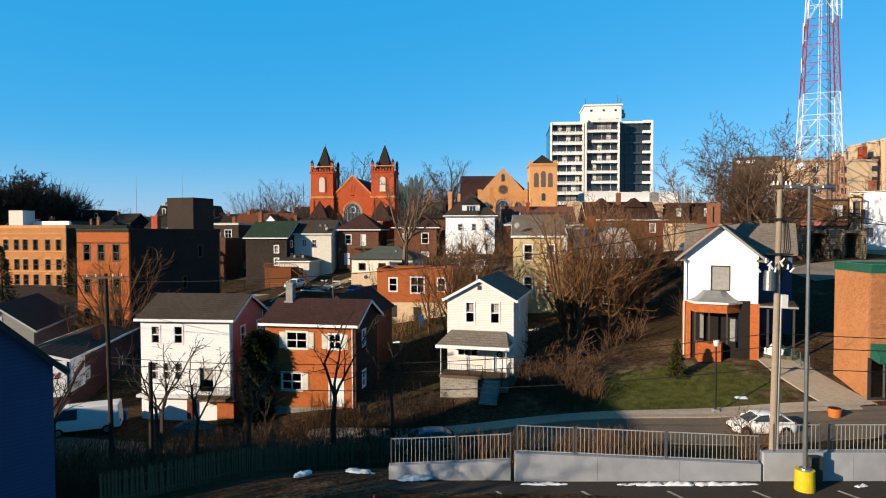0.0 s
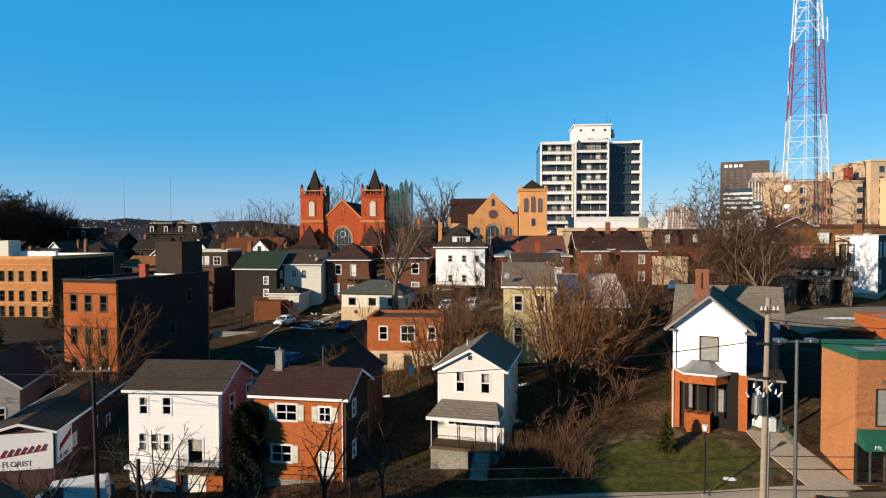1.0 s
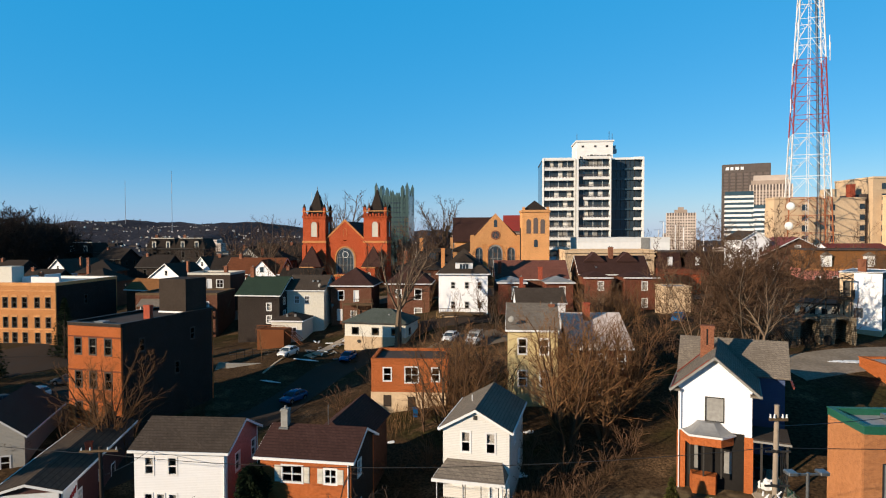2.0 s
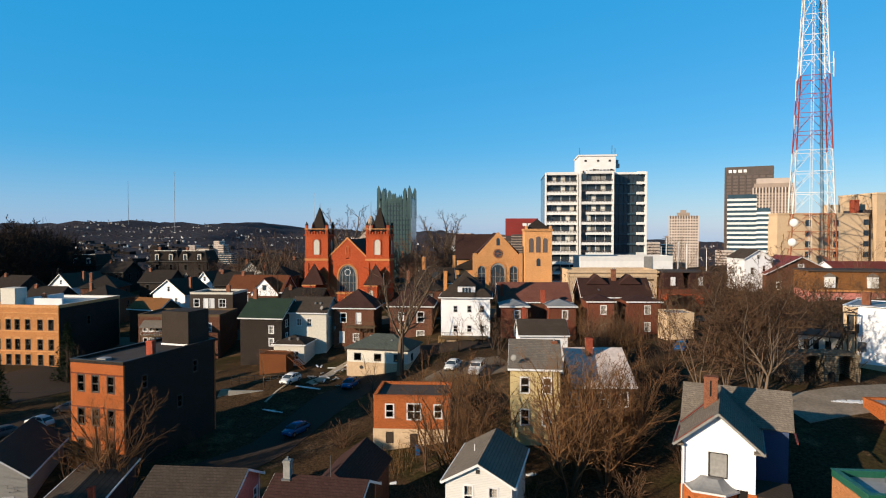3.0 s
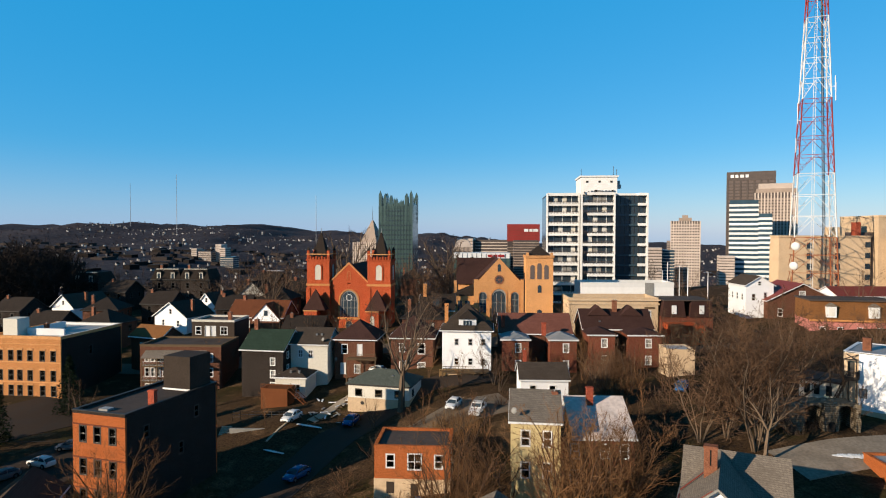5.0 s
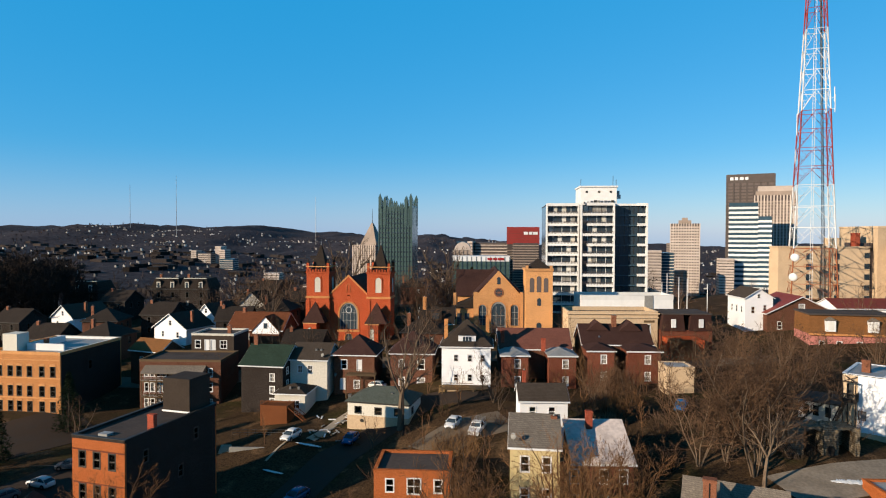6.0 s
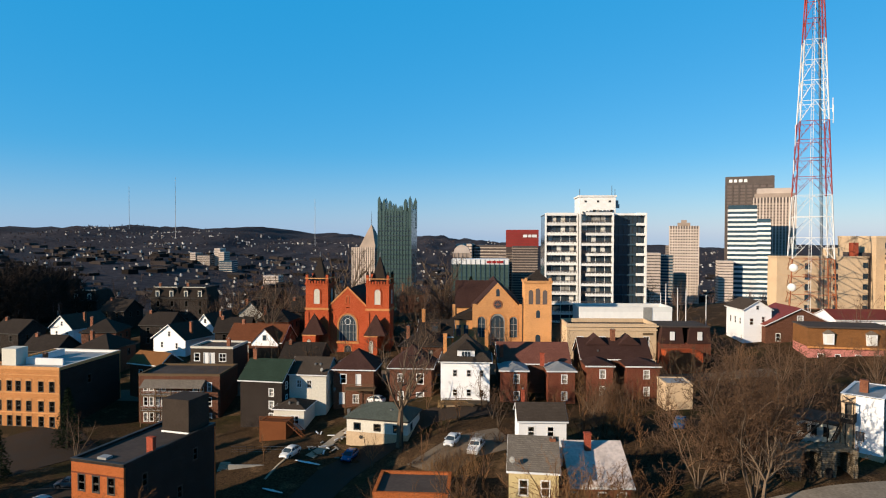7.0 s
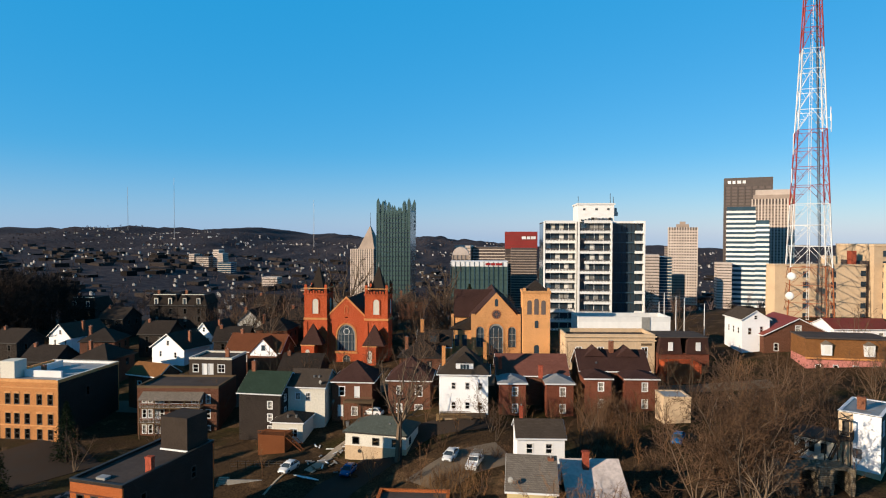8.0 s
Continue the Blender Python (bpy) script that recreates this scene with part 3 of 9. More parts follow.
def building(name, label, category, x, y, z, rz, w, d, h, wall, roof=("flat", 0.4, 0.0, "roof_flat"), front=(), right=(), left=(), back=(), trim="trim", side=None, low=3.0, group="", sidewall=None, cornice=None, foot=0.0, footmat="foundation"):
    """A house: four walls with openings through them, windows and doors, floor, roof and eaves. Its origin is the front's left lower corner, front towards -y."""
    root = thing(name, pose(x, y, z, 0, 0, rz), label, category, group)
    kind, rise, over, rmat = roof
    t = WALL_T
    frames = {"front": (pose(0, 0, 0), w, front), "right": (pose(w, t, 0, 0, 0, 90), d - 2 * t, right), "left": (pose(0, d - t, 0, 0, 0, -90), d - 2 * t, left), "back": (pose(w, d, 0, 0, 0, 180), w, back)}
    for key, (m, ww, ops) in frames.items():
        holes = [(a[0] - a[2] / 2, a[1], a[0] + a[2] / 2, a[1] + a[3]) for a in ops]
        g = rise if (kind == "gable_y" and key in ("front", "back")) else 0.0
        bm = wall_mesh(ww, h, holes, g, None, low)
        if kind == "gable_x" and key in ("left", "right"):
            s = rise / (d / 2)
            prism(bm, [(0, h), (ww, h), (ww, h + s * t), (ww / 2, h + rise - 0.02), (0, h + s * t)], "y", 0, t)
        part("wall", bm, (sidewall or {}).get(key, wall), root, m=m)
        for a in ops:
            add_opening(root, m, *a[:5], (a[5] if len(a) > 5 else trim))
    part("floor", boxes((t, t, -0.2, w - t, d - t, 0.0)), "dark", root)
    part("attic_floor", boxes((t, t, h - 0.12, w - t, d - t, h - 0.025)), "dark", root)
    if foot:
        part("foundation", boxes((-0.06, -0.06, -low, w + 0.06, d + 0.06, foot)), footmat, root)
    bm = bmesh.new()
    if kind == "flat":
        box(bm, t, t, h - 0.02, w - t, d - t, h + 0.08)
        part("roof", bm, rmat, root)
        bm = bmesh.new()
        p, q = 0.3, rise
        for a in ((-0.03, -0.03, w + 0.03, p), (-0.03, d - p, w + 0.03, d + 0.03), (-0.03, p, p, d - p), (w - p, p, w + 0.03, d - p)):
            box(bm, a[0], a[1], h, a[2], a[3], h + q)
        # the parapet takes the right wall's colour, with any shade put into it
        part("parapet", bm, (sidewall or {}).get("right", wall) if not cornice else cornice, root)
        bm = bmesh.new()
        for a in ((-0.08, -0.08, w + 0.08, p + 0.05), (-0.08, d - p - 0.05, w + 0.08, d + 0.08), (-0.08, p + 0.05, p + 0.05, d - p - 0.05), (w - p - 0.05, p + 0.05, w + 0.08, d - p - 0.05)):
            box(bm, a[0], a[1], h + q, a[2], a[3], h + q + 0.07)
        part("coping", bm, cornice or (wall if trim == "trim" else trim), root)
    else:
        {"gable_x": roof_gable_x, "gable_y": roof_gable_y, "hip": roof_hip}[kind](bm, w, d, h, rise, over)
        part("roof", bm, rmat, root)
        bm = bmesh.new()
        if kind == "gable_x":
            s = rise / (d / 2)
            for yy in (-over - 0.1, d + over):
                box(bm, -over, yy, h + 0.16 - over * s - 0.22, w + over, yy + 0.1, h + 0.16 - over * s - 0.01)
            for xx in (-over - 0.03, w + over):
                prism(bm, [(-over, h - over * s - 0.1), (d / 2, h + rise - 0.1), (d + over, h - over * s - 0.1), (d + over, h - over * s + 0.12), (d / 2, h + rise + 0.12), (-over, h - over * s + 0.12)], "x", xx, xx + 0.03)
        elif kind == "gable_y":
            s = rise / (w / 2)
            for xx in (-over - 0.1, w + over):
                box(bm, xx, -over, h + 0.16 - over * s - 0.2, xx + 0.1, d + over, h + 0.16 - over * s - 0.01)
            for yy in (-over - 0.03, d + over):
                prism(bm, [(-over, h - over * s - 0.1), (w / 2, h + rise - 0.1), (w + over, h - over * s - 0.1), (w + over, h - over * s + 0.12), (w / 2, h + rise + 0.12), (-over, h - over * s + 0.12)], "y", yy, yy + 0.03)
        else:
            for a in ((-over - 0.08, -over - 0.08, w + over + 0.08, -over), (-over - 0.08, d + over, w + over + 0.08, d + over + 0.08), (-over - 0.08, -over, -over, d + over), (w + over, -over, w + over + 0.08, d + over)):
                box(bm, a[0], a[1], h - 0.05, a[2], a[3], h + 0.15)
        part("eave_trim", bm, trim, root)
    return root


def rail(root, p, q, h=0.95, gap=0.14, material="black", name="railing", r=0.012):
    """Top and bottom rail with balusters from p to q (foot line), as one part."""
    p, q = Vector(p), Vector(q)
    bm = bmesh.new()
    up = Vector((0, 0, h))
    bar(bm, p + up, q + up, r * 2), bar(bm, p + up * 0.12, q + up * 0.12, r * 1.6)
    n = max(1, int((q - p).length / gap))
    for i in range(n + 1):
        a = p.lerp(q, i / n)
        bar(bm, a, a + up, r * (1.8 if i in (0, n) else 1.0), 4)
    return part(name, bm, material, root)


def lettering(root, words, size, m, material, name="sign_lettering"):
    """Raised letters on a board, in the built-in font; they face -y of the frame m."""
    c = bpy.data.curves.new(name, "FONT")
    c.body, c.size, c.extrude, c.align_x = words, size, 0.012, "CENTER"
    c.materials.append(MAT[material])
    ob = new(name, c)
    ob.parent = root
    ob.matrix_basis = m @ pose(0, 0, 0, 90, 0, 0)
    return ob


def lone_bars(root, spans, material):
    """Plain bars standing for a sign, each a part of its own."""
    for a in spans:
        part("sign_bar", boxes(a), material, root)


# ---- nearest row of houses ----
def white_house():
    r = building("house", "white-painted two-storey house over a garage, dark gabled roof", "house", -25.3, 51.7, 0.4, -5.5, 7.9, 6.8, 6.3, "white_siding", ("gable_x", 1.6, 0.35, "shingle_dark"),
        front=[(1.3, 4.2, 0.75, 1.45, "sc"), (3.3, 4.2, 0.75, 1.45, "s"), (1.2, 1.15, 0.7, 1.45, "sC"), (2.25, 1.15, 0.7, 1.45, "sC"), (3.3, 1.15, 0.7, 1.45, "sC"), (5.7, 0.15, 1.3, 2.1, "pc")],
        right=[(2.0, 3.9, 0.9, 1.5, "s"), (5.5, 3.9, 0.9, 1.5, "s"), (2.0, 0.9, 0.9, 1.6, "s")], sidewall={"right": "pink_brick"}, low=2.6)
    part("ledge", boxes((-0.15, -0.55, -0.25, 5.0, 0, -0.02)), "trim", r)
    part("balcony", boxes((4.7, -1.3, -0.25, 7.9, -0.003, -0.06)), "wood", r)
    for a, b in (((4.75, -1.25, -0.06), (7.85, -1.25, -0.06)), ((4.75, -1.25, -0.06), (4.75, -0.05, -0.06)), ((7.85, -1.25, -0.06), (7.85, -0.05, -0.06))):
        rail(r, a, b, 1.0)
    part("garage_wall", boxes((4.15, -0.35, -2.5, 4.6, -0.003, -0.27)), "red_brick", r, "red brick pier beside the garage")
    part("lower_wall", boxes((7.0, -0.9, -2.6, 8.4, -0.003, -0.3)), "orange_brick", r, "low orange brick wall")
    part("downpipe", tube(-2.4, 6.2, 0.05, bm=None, x=7.75, y=-0.08, sides=8), "trim", r)
    return r


def orange_house():
    # the right wall's shade is put into its brick colour
    r = building("house", "orange brick house with brown hipped roof and pale shutters", "house", -14.6, 50.7, -0.5, -10.5, 7.7, 6.5, 7.0, "orange_brick", ("gable_x", 1.5, 0.4, "shingle_brown"),
        front=[(2.75, 4.9, 1.75, 1.35, "m"), (6.0, 4.95, 1.0, 1.2, "m"), (2.3, 1.5, 1.7, 1.4, "m"), (6.1, 0.3, 1.1, 2.2, "dw")], right=[(2, 4.9, 0.9, 1.3, "s"), (2, 1.5, 0.9, 1.3, "s")], sidewall={"right": "shaded_brick"}, low=2.0, foot=0.15)
    for x, z, s in ((1.5, 4.9, 1.35), (4.0, 4.9, 1.35), (5.15, 4.95, 1.2), (6.85, 4.95, 1.2), (3.5, 1.5, 1.4)):
        leaf = part("shutter", boxes((x - 0.24, -0.05, z, x + 0.24, -0.003, z + s)), "pale", r)
        for i in range(7):
            part("slat", boxes((x - 0.19, -0.07, z + 0.1 + i * (s - 0.2) / 7, x + 0.19, -0.052, z + 0.1 + (i + 0.6) * (s - 0.2) / 7)), "pale", leaf)
    chimney(r, 0.9, 3.0, 7.6, 10.0, 0.6, 0.6, "concrete", 1)
    part("chimney_flashing", boxes((0.5, 2.5, 8.05, 1.3, 3.4, 8.45)), "metal", r)
    part("vent_pipe", tube(8.0, 10.4, 0.03, bm=None, x=4.6, y=3.4, sides=8), "metal", r)
    bm = bmesh.new()
    prism(bm, [(2.2, 6.9), (4.9, 8.9), (7.6, 6.9)], "y", 3.4, 13.0)
    part("rear_roof", bm, "shingle_brown", r)
    part("rear_wing", boxes((2.5, 6.5, -2.0, 7.3, 12.6, 6.9)), "dark_brick", r)
    part("downpipe", tube(-0.3, 6.9, 0.05, x=7.5, y=-0.09, sides=8), "trim", r)
    return r


def cream_house():
    r = building("house", "narrow cream-sided gabled house with a railed front porch", "house", 0.35, 52.0, 2.3, -15.0, 5.6, 9.0, 6.0, "cream_siding", ("gable_y", 1.55, 0.3, "shingle_grey"),
        front=[(1.95, 4.0, 0.75, 1.7, "sc"), (4.05, 4.0, 0.75, 1.7, "sc"), (1.75, 1.2, 1.7, 0.95, "t"), (4.45, 0.0, 0.95, 2.05, "dw")], right=[(3, 4, 0.8, 1.4, "s"), (6, 1, 0.8, 1.4, "s")], low=2.2, foot=-0.25)
    part("gable_vent", boxes((2.6, -0.06, 6.75, 2.9, -0.003, 7.1)), "trim_dark", r)
    # porch: deck, posts, hipped roof
    part("porch_deck", boxes((-0.2, -2.0, -0.25, 5.4, -0.003, -0.02)), "wood", r)
    part("porch_base", boxes((-0.1, -1.95, -1.9, 3.0, -0.3, -0.26), (3.0, -1.3, -1.9, 5.3, -0.3, -0.26)), "foundation", r)
    bm = bmesh.new()
    lo = [bm.verts.new(p) for p in ((-0.35, -2.25, 2.35), (5.55, -2.25, 2.35), (5.55, 0, 2.35), (-0.35, 0, 2.35))]
    up = [bm.verts.new(p) for p in ((-0.35, -2.25, 2.47), (5.55, -2.25, 2.47), (5.0, -0.003, 3.35), (0.35, -0.003, 3.35))]
    for f in ((lo[0], lo[3], lo[2], lo[1]), (up[0], up[1], up[2], up[3]), (lo[0], lo[1], up[1], up[0]), (lo[1], lo[2], up[2], up[1]), (lo[2], lo[3], up[3], up[2]), (lo[3], lo[0], up[0], up[3])):
        bm.faces.new(f)
    part("porch_roof", bm, "shingle_grey", r)
    part("porch_fascia", boxes((-0.4, -2.33, 2.2, 5.6, -2.26, 2.46), (-0.4, -2.25, 2.2, -0.36, 0, 2.44), (5.56, -2.25, 2.2, 5.6, 0, 2.44)), "trim", r)
    for x in (-0.05, 2.3, 3.6, 5.0, 5.3):
        part("porch_post", tube(-0.02, 2.3, 0.035, x=x, y=-1.9, sides=8), "trim" if x in (-0.05, 5.3) else "black", r)
    rail(r, (-0.05, -1.9, -0.02), (3.4, -1.9, -0.02), 0.9)
    rail(r, (5.3, -1.9, -0.02), (5.3, -0.1, -0.02), 0.9)
    for i in range(8):
        part("porch_step", boxes((3.5, -2.05 - i * 0.27, -0.42 - i * 0.18, 4.9, -1.78 - i * 0.27, -0.25 - i * 0.18)), "concrete", r)
    for x in (3.45, 4.95):
        rail(r, (x, -2.0, -0.2), (x, -4.0, -1.55), 0.9, 0.5)
    bm = bmesh.new()
    for i in range(24):
        a, b = 2 * math.pi * i / 24, 2 * math.pi * (i + 1.3) / 24
        bar(bm, (4.45 + 0.2 * math.cos(a), 0.0, 1.45 + 0.2 * math.sin(a)), (4.45 + 0.2 * math.cos(b), -0.03 * (i % 3), 1.45 + 0.21 * math.sin(b)), 0.06, 5)
    part("wreath", bm, "needle", r, "evergreen wreath on the door")
    part("vent_pipe", tube(6.8, 7.6, 0.05, x=1.6, y=4.5, sides=8), "trim", r)
    return r


def gabled_white_house():
    # blue right wall and wing stand in for white boards in shade
    r = building("house", "tall white boarded house with brick ground floor and bay window", "house", 20.03, 51.5, 3.0, -26.0, 5.5, 8.5, 9.0, "board_white", ("gable_y", 2.35, 0.6, "shingle_grey"), trim="concrete",
        front=[(2.75, 6.1, 1.3, 1.9, "o")], sidewall={"right": "blue"}, low=2.0, left=[(2, 5.5, 0.9, 1.7, "s")])
    # cross wing behind, ridge along the street
    bm = bmesh.new()
    prism(bm, [(5.9, 8.9), (9.3, 11.55), (12.7, 8.9), (12.7, 8.75), (9.3, 11.35), (5.9, 8.75)], "x", -0.6, 8.6)
    part("wing_roof", bm, "shingle_grey", r)
    part("wing", boxes((-0.2, 6.4, -2.0, 8.2, 12.2, 8.85)), "blue", r, "rear wing, shade of its white walls put into dark blue")
    bm = bmesh.new()
    prism(bm, [(6.4, 8.85), (9.3, 11.2), (12.2, 8.85)], "x", -0.2, 8.2)
    part("wing_gable", bm, "blue", r)
    chimney(r, 2.0, 4.6, 9.2, 13.3, 1.1, 0.8, "chimney", 0)
    part("eave_return", boxes((-0.5, -0.45, 8.42, 0.15, -0.003, 8.6), (5.35, -0.45, 8.42, 6.0, -0.003, 8.6)), "shingle_grey", r)
    # brick ground floor, proud of the boards
    for a in ((-0.1, -0.25, -2, 0.55, -0.004, 5.1), (4.95, -0.25, -2, 5.6, -0.004, 5.1)):
        part("brick_pier", boxes(a), "orange_brick", r)
    # flat dark sheet over the boards, standing in for the porch's shade
    part("porch_back", boxes((0.55, -0.06, 0, 4.95, -0.004, 5.3)), "dark", r)
    # bay: curved metal roof, brick band, posts, sill wall
    bay = [(0.35, -0.05), (1.0, -1.25), (3.3, -1.25), (4.2, -0.05)]
    part("bay_base", (lambda b: (prism(b, [(0.9, -0.05), (1.2, -1.1), (2.9, -1.1), (3.0, -0.05)], "z", -1.5, 1.9), b)[1])(bmesh.new()), "orange_brick", r)
    part("bay_band", (lambda b: (prism(b, bay, "z", 4.35, 5.05), b)[1])(bmesh.new()), "orange_brick", r)
    part("bay_cornice", (lambda b: (prism(b, [(0.2, -0.05), (0.9, -1.42), (3.4, -1.42), (4.4, -0.05)], "z", 5.05, 5.22), b)[1])(bmesh.new()), "trim", r)
    bm = bmesh.new()
    prev = None
    for k in range(6):
        s = 1 - k / 6 * 0.72
        zz = 5.22 + 0.85 * (k / 5) ** 1.8
        ring = [bm.verts.new((2.3 + (px - 2.3) * s, py * s, zz)) for px, py in ((0.2, 0), (0.9, -1.42), (3.4, -1.42), (4.4, 0))]
        if prev:
            for a in range(3):
                bm.faces.new((prev[a], prev[a + 1], ring[a + 1], ring[a]))
        prev = ring
    bm.faces.new(prev)
    part("bay_roof", bm, "copper", r, "flared grey metal bay roof")
    for x, y in ((0.95, -1.2), (2.0, -1.22), (3.3, -1.2)):
        part("post", boxes((x - 0.06, y - 0.06, 1.9, x + 0.06, y + 0.06, 4.35)), "trim_dark", r)
    part("window_panel", boxes((1.25, -0.12, 2.1, 1.55, -0.064, 4.2)), "concrete", r)
    part("notice_panel", boxes((3.5, -0.12, 2.0, 4.05, -0.064, 3.8)), "concrete", r, "pale panel beside the dark doorway")
    part("side_porch_roof", boxes((5.6, -0.2, 4.9, 8.2, 3.6, 5.1)), "shingle_dark", r)
    part("side_porch_trim", boxes((5.6, -0.3, 4.85, 8.3, -0.2, 5.0)), "concrete", r)
    for x in (6.2, 8.0):
        part("porch_post", boxes((x - 0.08, 0, -1.5, x + 0.08, 0.16, 4.9)), "trim_dark", r)
    part("porch_wall", boxes((5.9, -0.1, -2, 7.9, 0.2, 1.1)), "stone", r)
    part("roof_trim", boxes((-0.62, -0.5, 8.5, -0.5, 4.0, 8.68), (8.6, 3.4, 8.55, 8.72, 10.4, 8.72)), "trim_red", r)
    bm = bmesh.new()
    bar(bm, (-0.45, -0.5, 8.78), (2.35, -0.5, 11.2), 0.06), bar(bm, (-0.5, -0.45, 8.8), (-0.5, 3.9, 8.8), 0.05), bar(bm, (-0.5, 4.4, 8.95), (2.0, 5.4, 11.1), 0.06)
    part("flashing", bm, "trim_red", r, "dull red metal roof flashing")
    part("chimney_slot", boxes((1.93, 4.19, 11.6, 2.07, 4.198, 13.0)), "dark", r)
    part("downpipe", tube(-1.5, 8.4, 0.05, x=0.05, y=-0.32, sides=8), "trim", r)
    return r


def corner_shop():
    r = building("shop_building", "orange brick two-storey shop with green coping and awning", "shop", 28.2, 40.8, 2.6, -6.0, 9.0, 4.6, 8.5, "tan_brick", ("flat", 0.5, 0, "roof_silver"),
        front=[(0.95, 0.2, 1.9, 2.6, "pb", "trim_dark"), (2.6, 4.1, 2.7, 2.4, "o", "trim_dark")], left=[], cornice="trim_green", low=2.5)
    # the picture panel: green leafy crown on a stem
    bm = bmesh.new()
    for i in range(40):
        a, k = random.uniform(0, 2 * math.pi), random.uniform(0, 0.7)
        bar(bm, (2.6 + k * math.cos(a), -0.02, 5.6 + k * 0.55 * math.sin(a)), (2.6 + k * math.cos(a) + 0.1, 0.03, 5.62 + k * 0.55 * math.sin(a)), 0.12, 5)
    bar(bm, (2.6, 0.02, 4.3), (2.6, 0.02, 5.4), 0.13, 6)
    part("panel_picture", bm, "leaf_green", r)
    bm = bmesh.new()
    prism(bm, [(-1.1, 2.72), (-1.1, 3.2), (-0.004, 3.85), (-0.004, 2.9)], "x", 0.0, 8.5)
    part("awning", bm, "trim_green", r, "dark green shop awning")
    lettering(r, "Mt. Wash", 0.42, pose(1.35, -1.105, 2.83), "trim", "awning_lettering")
    bm = boxes((0.9, 0.06, 0.2, 1.0, 0.16, 2.8))
    part("door_mullion", bm, "metal", r)
    part("wall_lamp", boxes((1.5, -0.35, 7.0, 1.9, -0.003, 7.15), (1.55, -0.5, 6.85, 1.85, -0.3, 7.05)), "metal", r)
    part("roof_hatch", boxes((3, 2, 8.58, 4.5, 3.5, 9.0)), "metal", r)
    return r


def maroon_shop():
    r = building("shop_building", "low maroon shop with grey roof and white sign panels", "shop", -36.6, 51.0, -1.2, 9.0, 5.2, 19.0, 4.4, "maroon", ("gable_y", 0.7, 0.3, "shingle_dark"),
        right=[(3.6, 1.9, 0.9, 1.0, "m"), (8.6, 1.9, 0.9, 1.0, "m"), (12, 0, 1.0, 2.1, "d")], low=1.5)
    part("sign_board", boxes((0.1, -0.14, 1.3, 5.1, -0.004, 4.3)), "trim", r, "white sign board with red script")
    part("sign_board", boxes((5.204, 0.1, 1.6, 5.34, 3.0, 4.3)), "trim", r, "white sign board with red script")
    bm = bmesh.new()
    for i in range(7):
        bar(bm, (1.2 + i * 0.5, -0.15, 2.5 + i * 0.06), (1.55 + i * 0.5, -0.15, 3.0 + i * 0.06), 0.09)
    bar(bm, (1.0, -0.15, 2.4), (4.6, -0.15, 2.9), 0.05)
    part("sign_script", bm, "red_sign", r)
    bm = bmesh.new()
    for i in range(6):
        bar(bm, (5.35, 0.5 + i * 0.38, 2.55 + i * 0.12), (5.35, 0.75 + i * 0.38, 3.15 + i * 0.12), 0.09)
    part("sign_script", bm, "red_sign", r)
    lettering(r, "FLORIST", 0.62, pose(2.4, -0.145, 1.62), "trim_dark")
    lettering(r, "FLORIST", 0.52, pose(5.345, 1.5, 1.8, 0, 0, 90), "trim_dark")
    chimney(r, 4.5, 8.0, 4.0, 5.9, 0.5, 0.5, "chimney_red", 0)
    return r


def blue_building():
    r = building("house", "dark blue sided building with a steep gabled roof", "house", -16.7, 19.1, 2.6, 45.0, 4.0, 4.5, 6.7, "blue", ("gable_y", 2.0, 0.35, "shingle_dark"), low=3.0, trim="trim_dark")
    return r


white_house()
orange_house()
cream_house()
gabled_white_house()
corner_shop()
maroon_shop()
blue_building()
building("house", "small grey-sided gabled house with dark roof", "house", -50.0, 63.5, -1.0, 15.0, 7.0, 12.0, 4.6, "grey_siding", ("gable_y", 2.6, 0.35, "shingle_dark"), front=[(3.6, 4.6, 0.8, 1.3, "s"), (2.0, 1.0, 0.9, 1.4, "s"), (5.2, 1.0, 0.9, 1.4, "s")], low=3)

# ---- middle rows ----
# right wall in darkened brick, standing in for its shade
tall = building("apartment_house", "orange brick three-storey apartment house with flat roof", "apartment house", -43.3, 73.4, 1.6, -17.0, 7.6, 16.5, 12.2, "orange_brick", ("flat", 0.35, 0, "roof_flat"),
    front=[(1.5, z, 0.95, 1.9, k) for z, k in ((1.4, "sc"), (5.0, "sc"), (8.9, "sc"))] + [(3.6, z, 0.95, 1.9, k) for z, k in ((1.4, "sc"), (5.0, "s"), (8.9, "sC"))] + [(5.8, z, 0.95, 1.9, "s") for z in (1.4, 5.0, 8.9)],
    right=[(3, 8.9, 0.8, 1.5, "s"), (12, 8.9, 0.8, 1.5, "s"), (9, 5.0, 0.8, 1.5, "s")], trim="trim_dark", low=3, sidewall={"right": "shaded_brick"})
chimney(tall, 7.0, 5.0, 12.2, 14.2, 0.9, 0.6, "chimney_red", 0)
part("roof_hatch", boxes((2.6, 1.2, 12.28, 3.9, 2.2, 12.55)), "roof_silver", tall)
part("stair_tower", boxes((2.6, 12.0, 12.2, 6.8, 16.2, 16.8)), "dark_wood", tall, "dark stair tower on the roof")
part("tower_flashing", boxes((2.5, 11.9, 12.2, 6.9, 12.0, 12.5)), "trim", tall)
for i, z in enumerate((1.4, 5.0, 8.9)):
    part("lintel_course", boxes((0, -0.06, z + 2.0, 7.6, -0.004, z + 2.15)), "red_brick", tall)
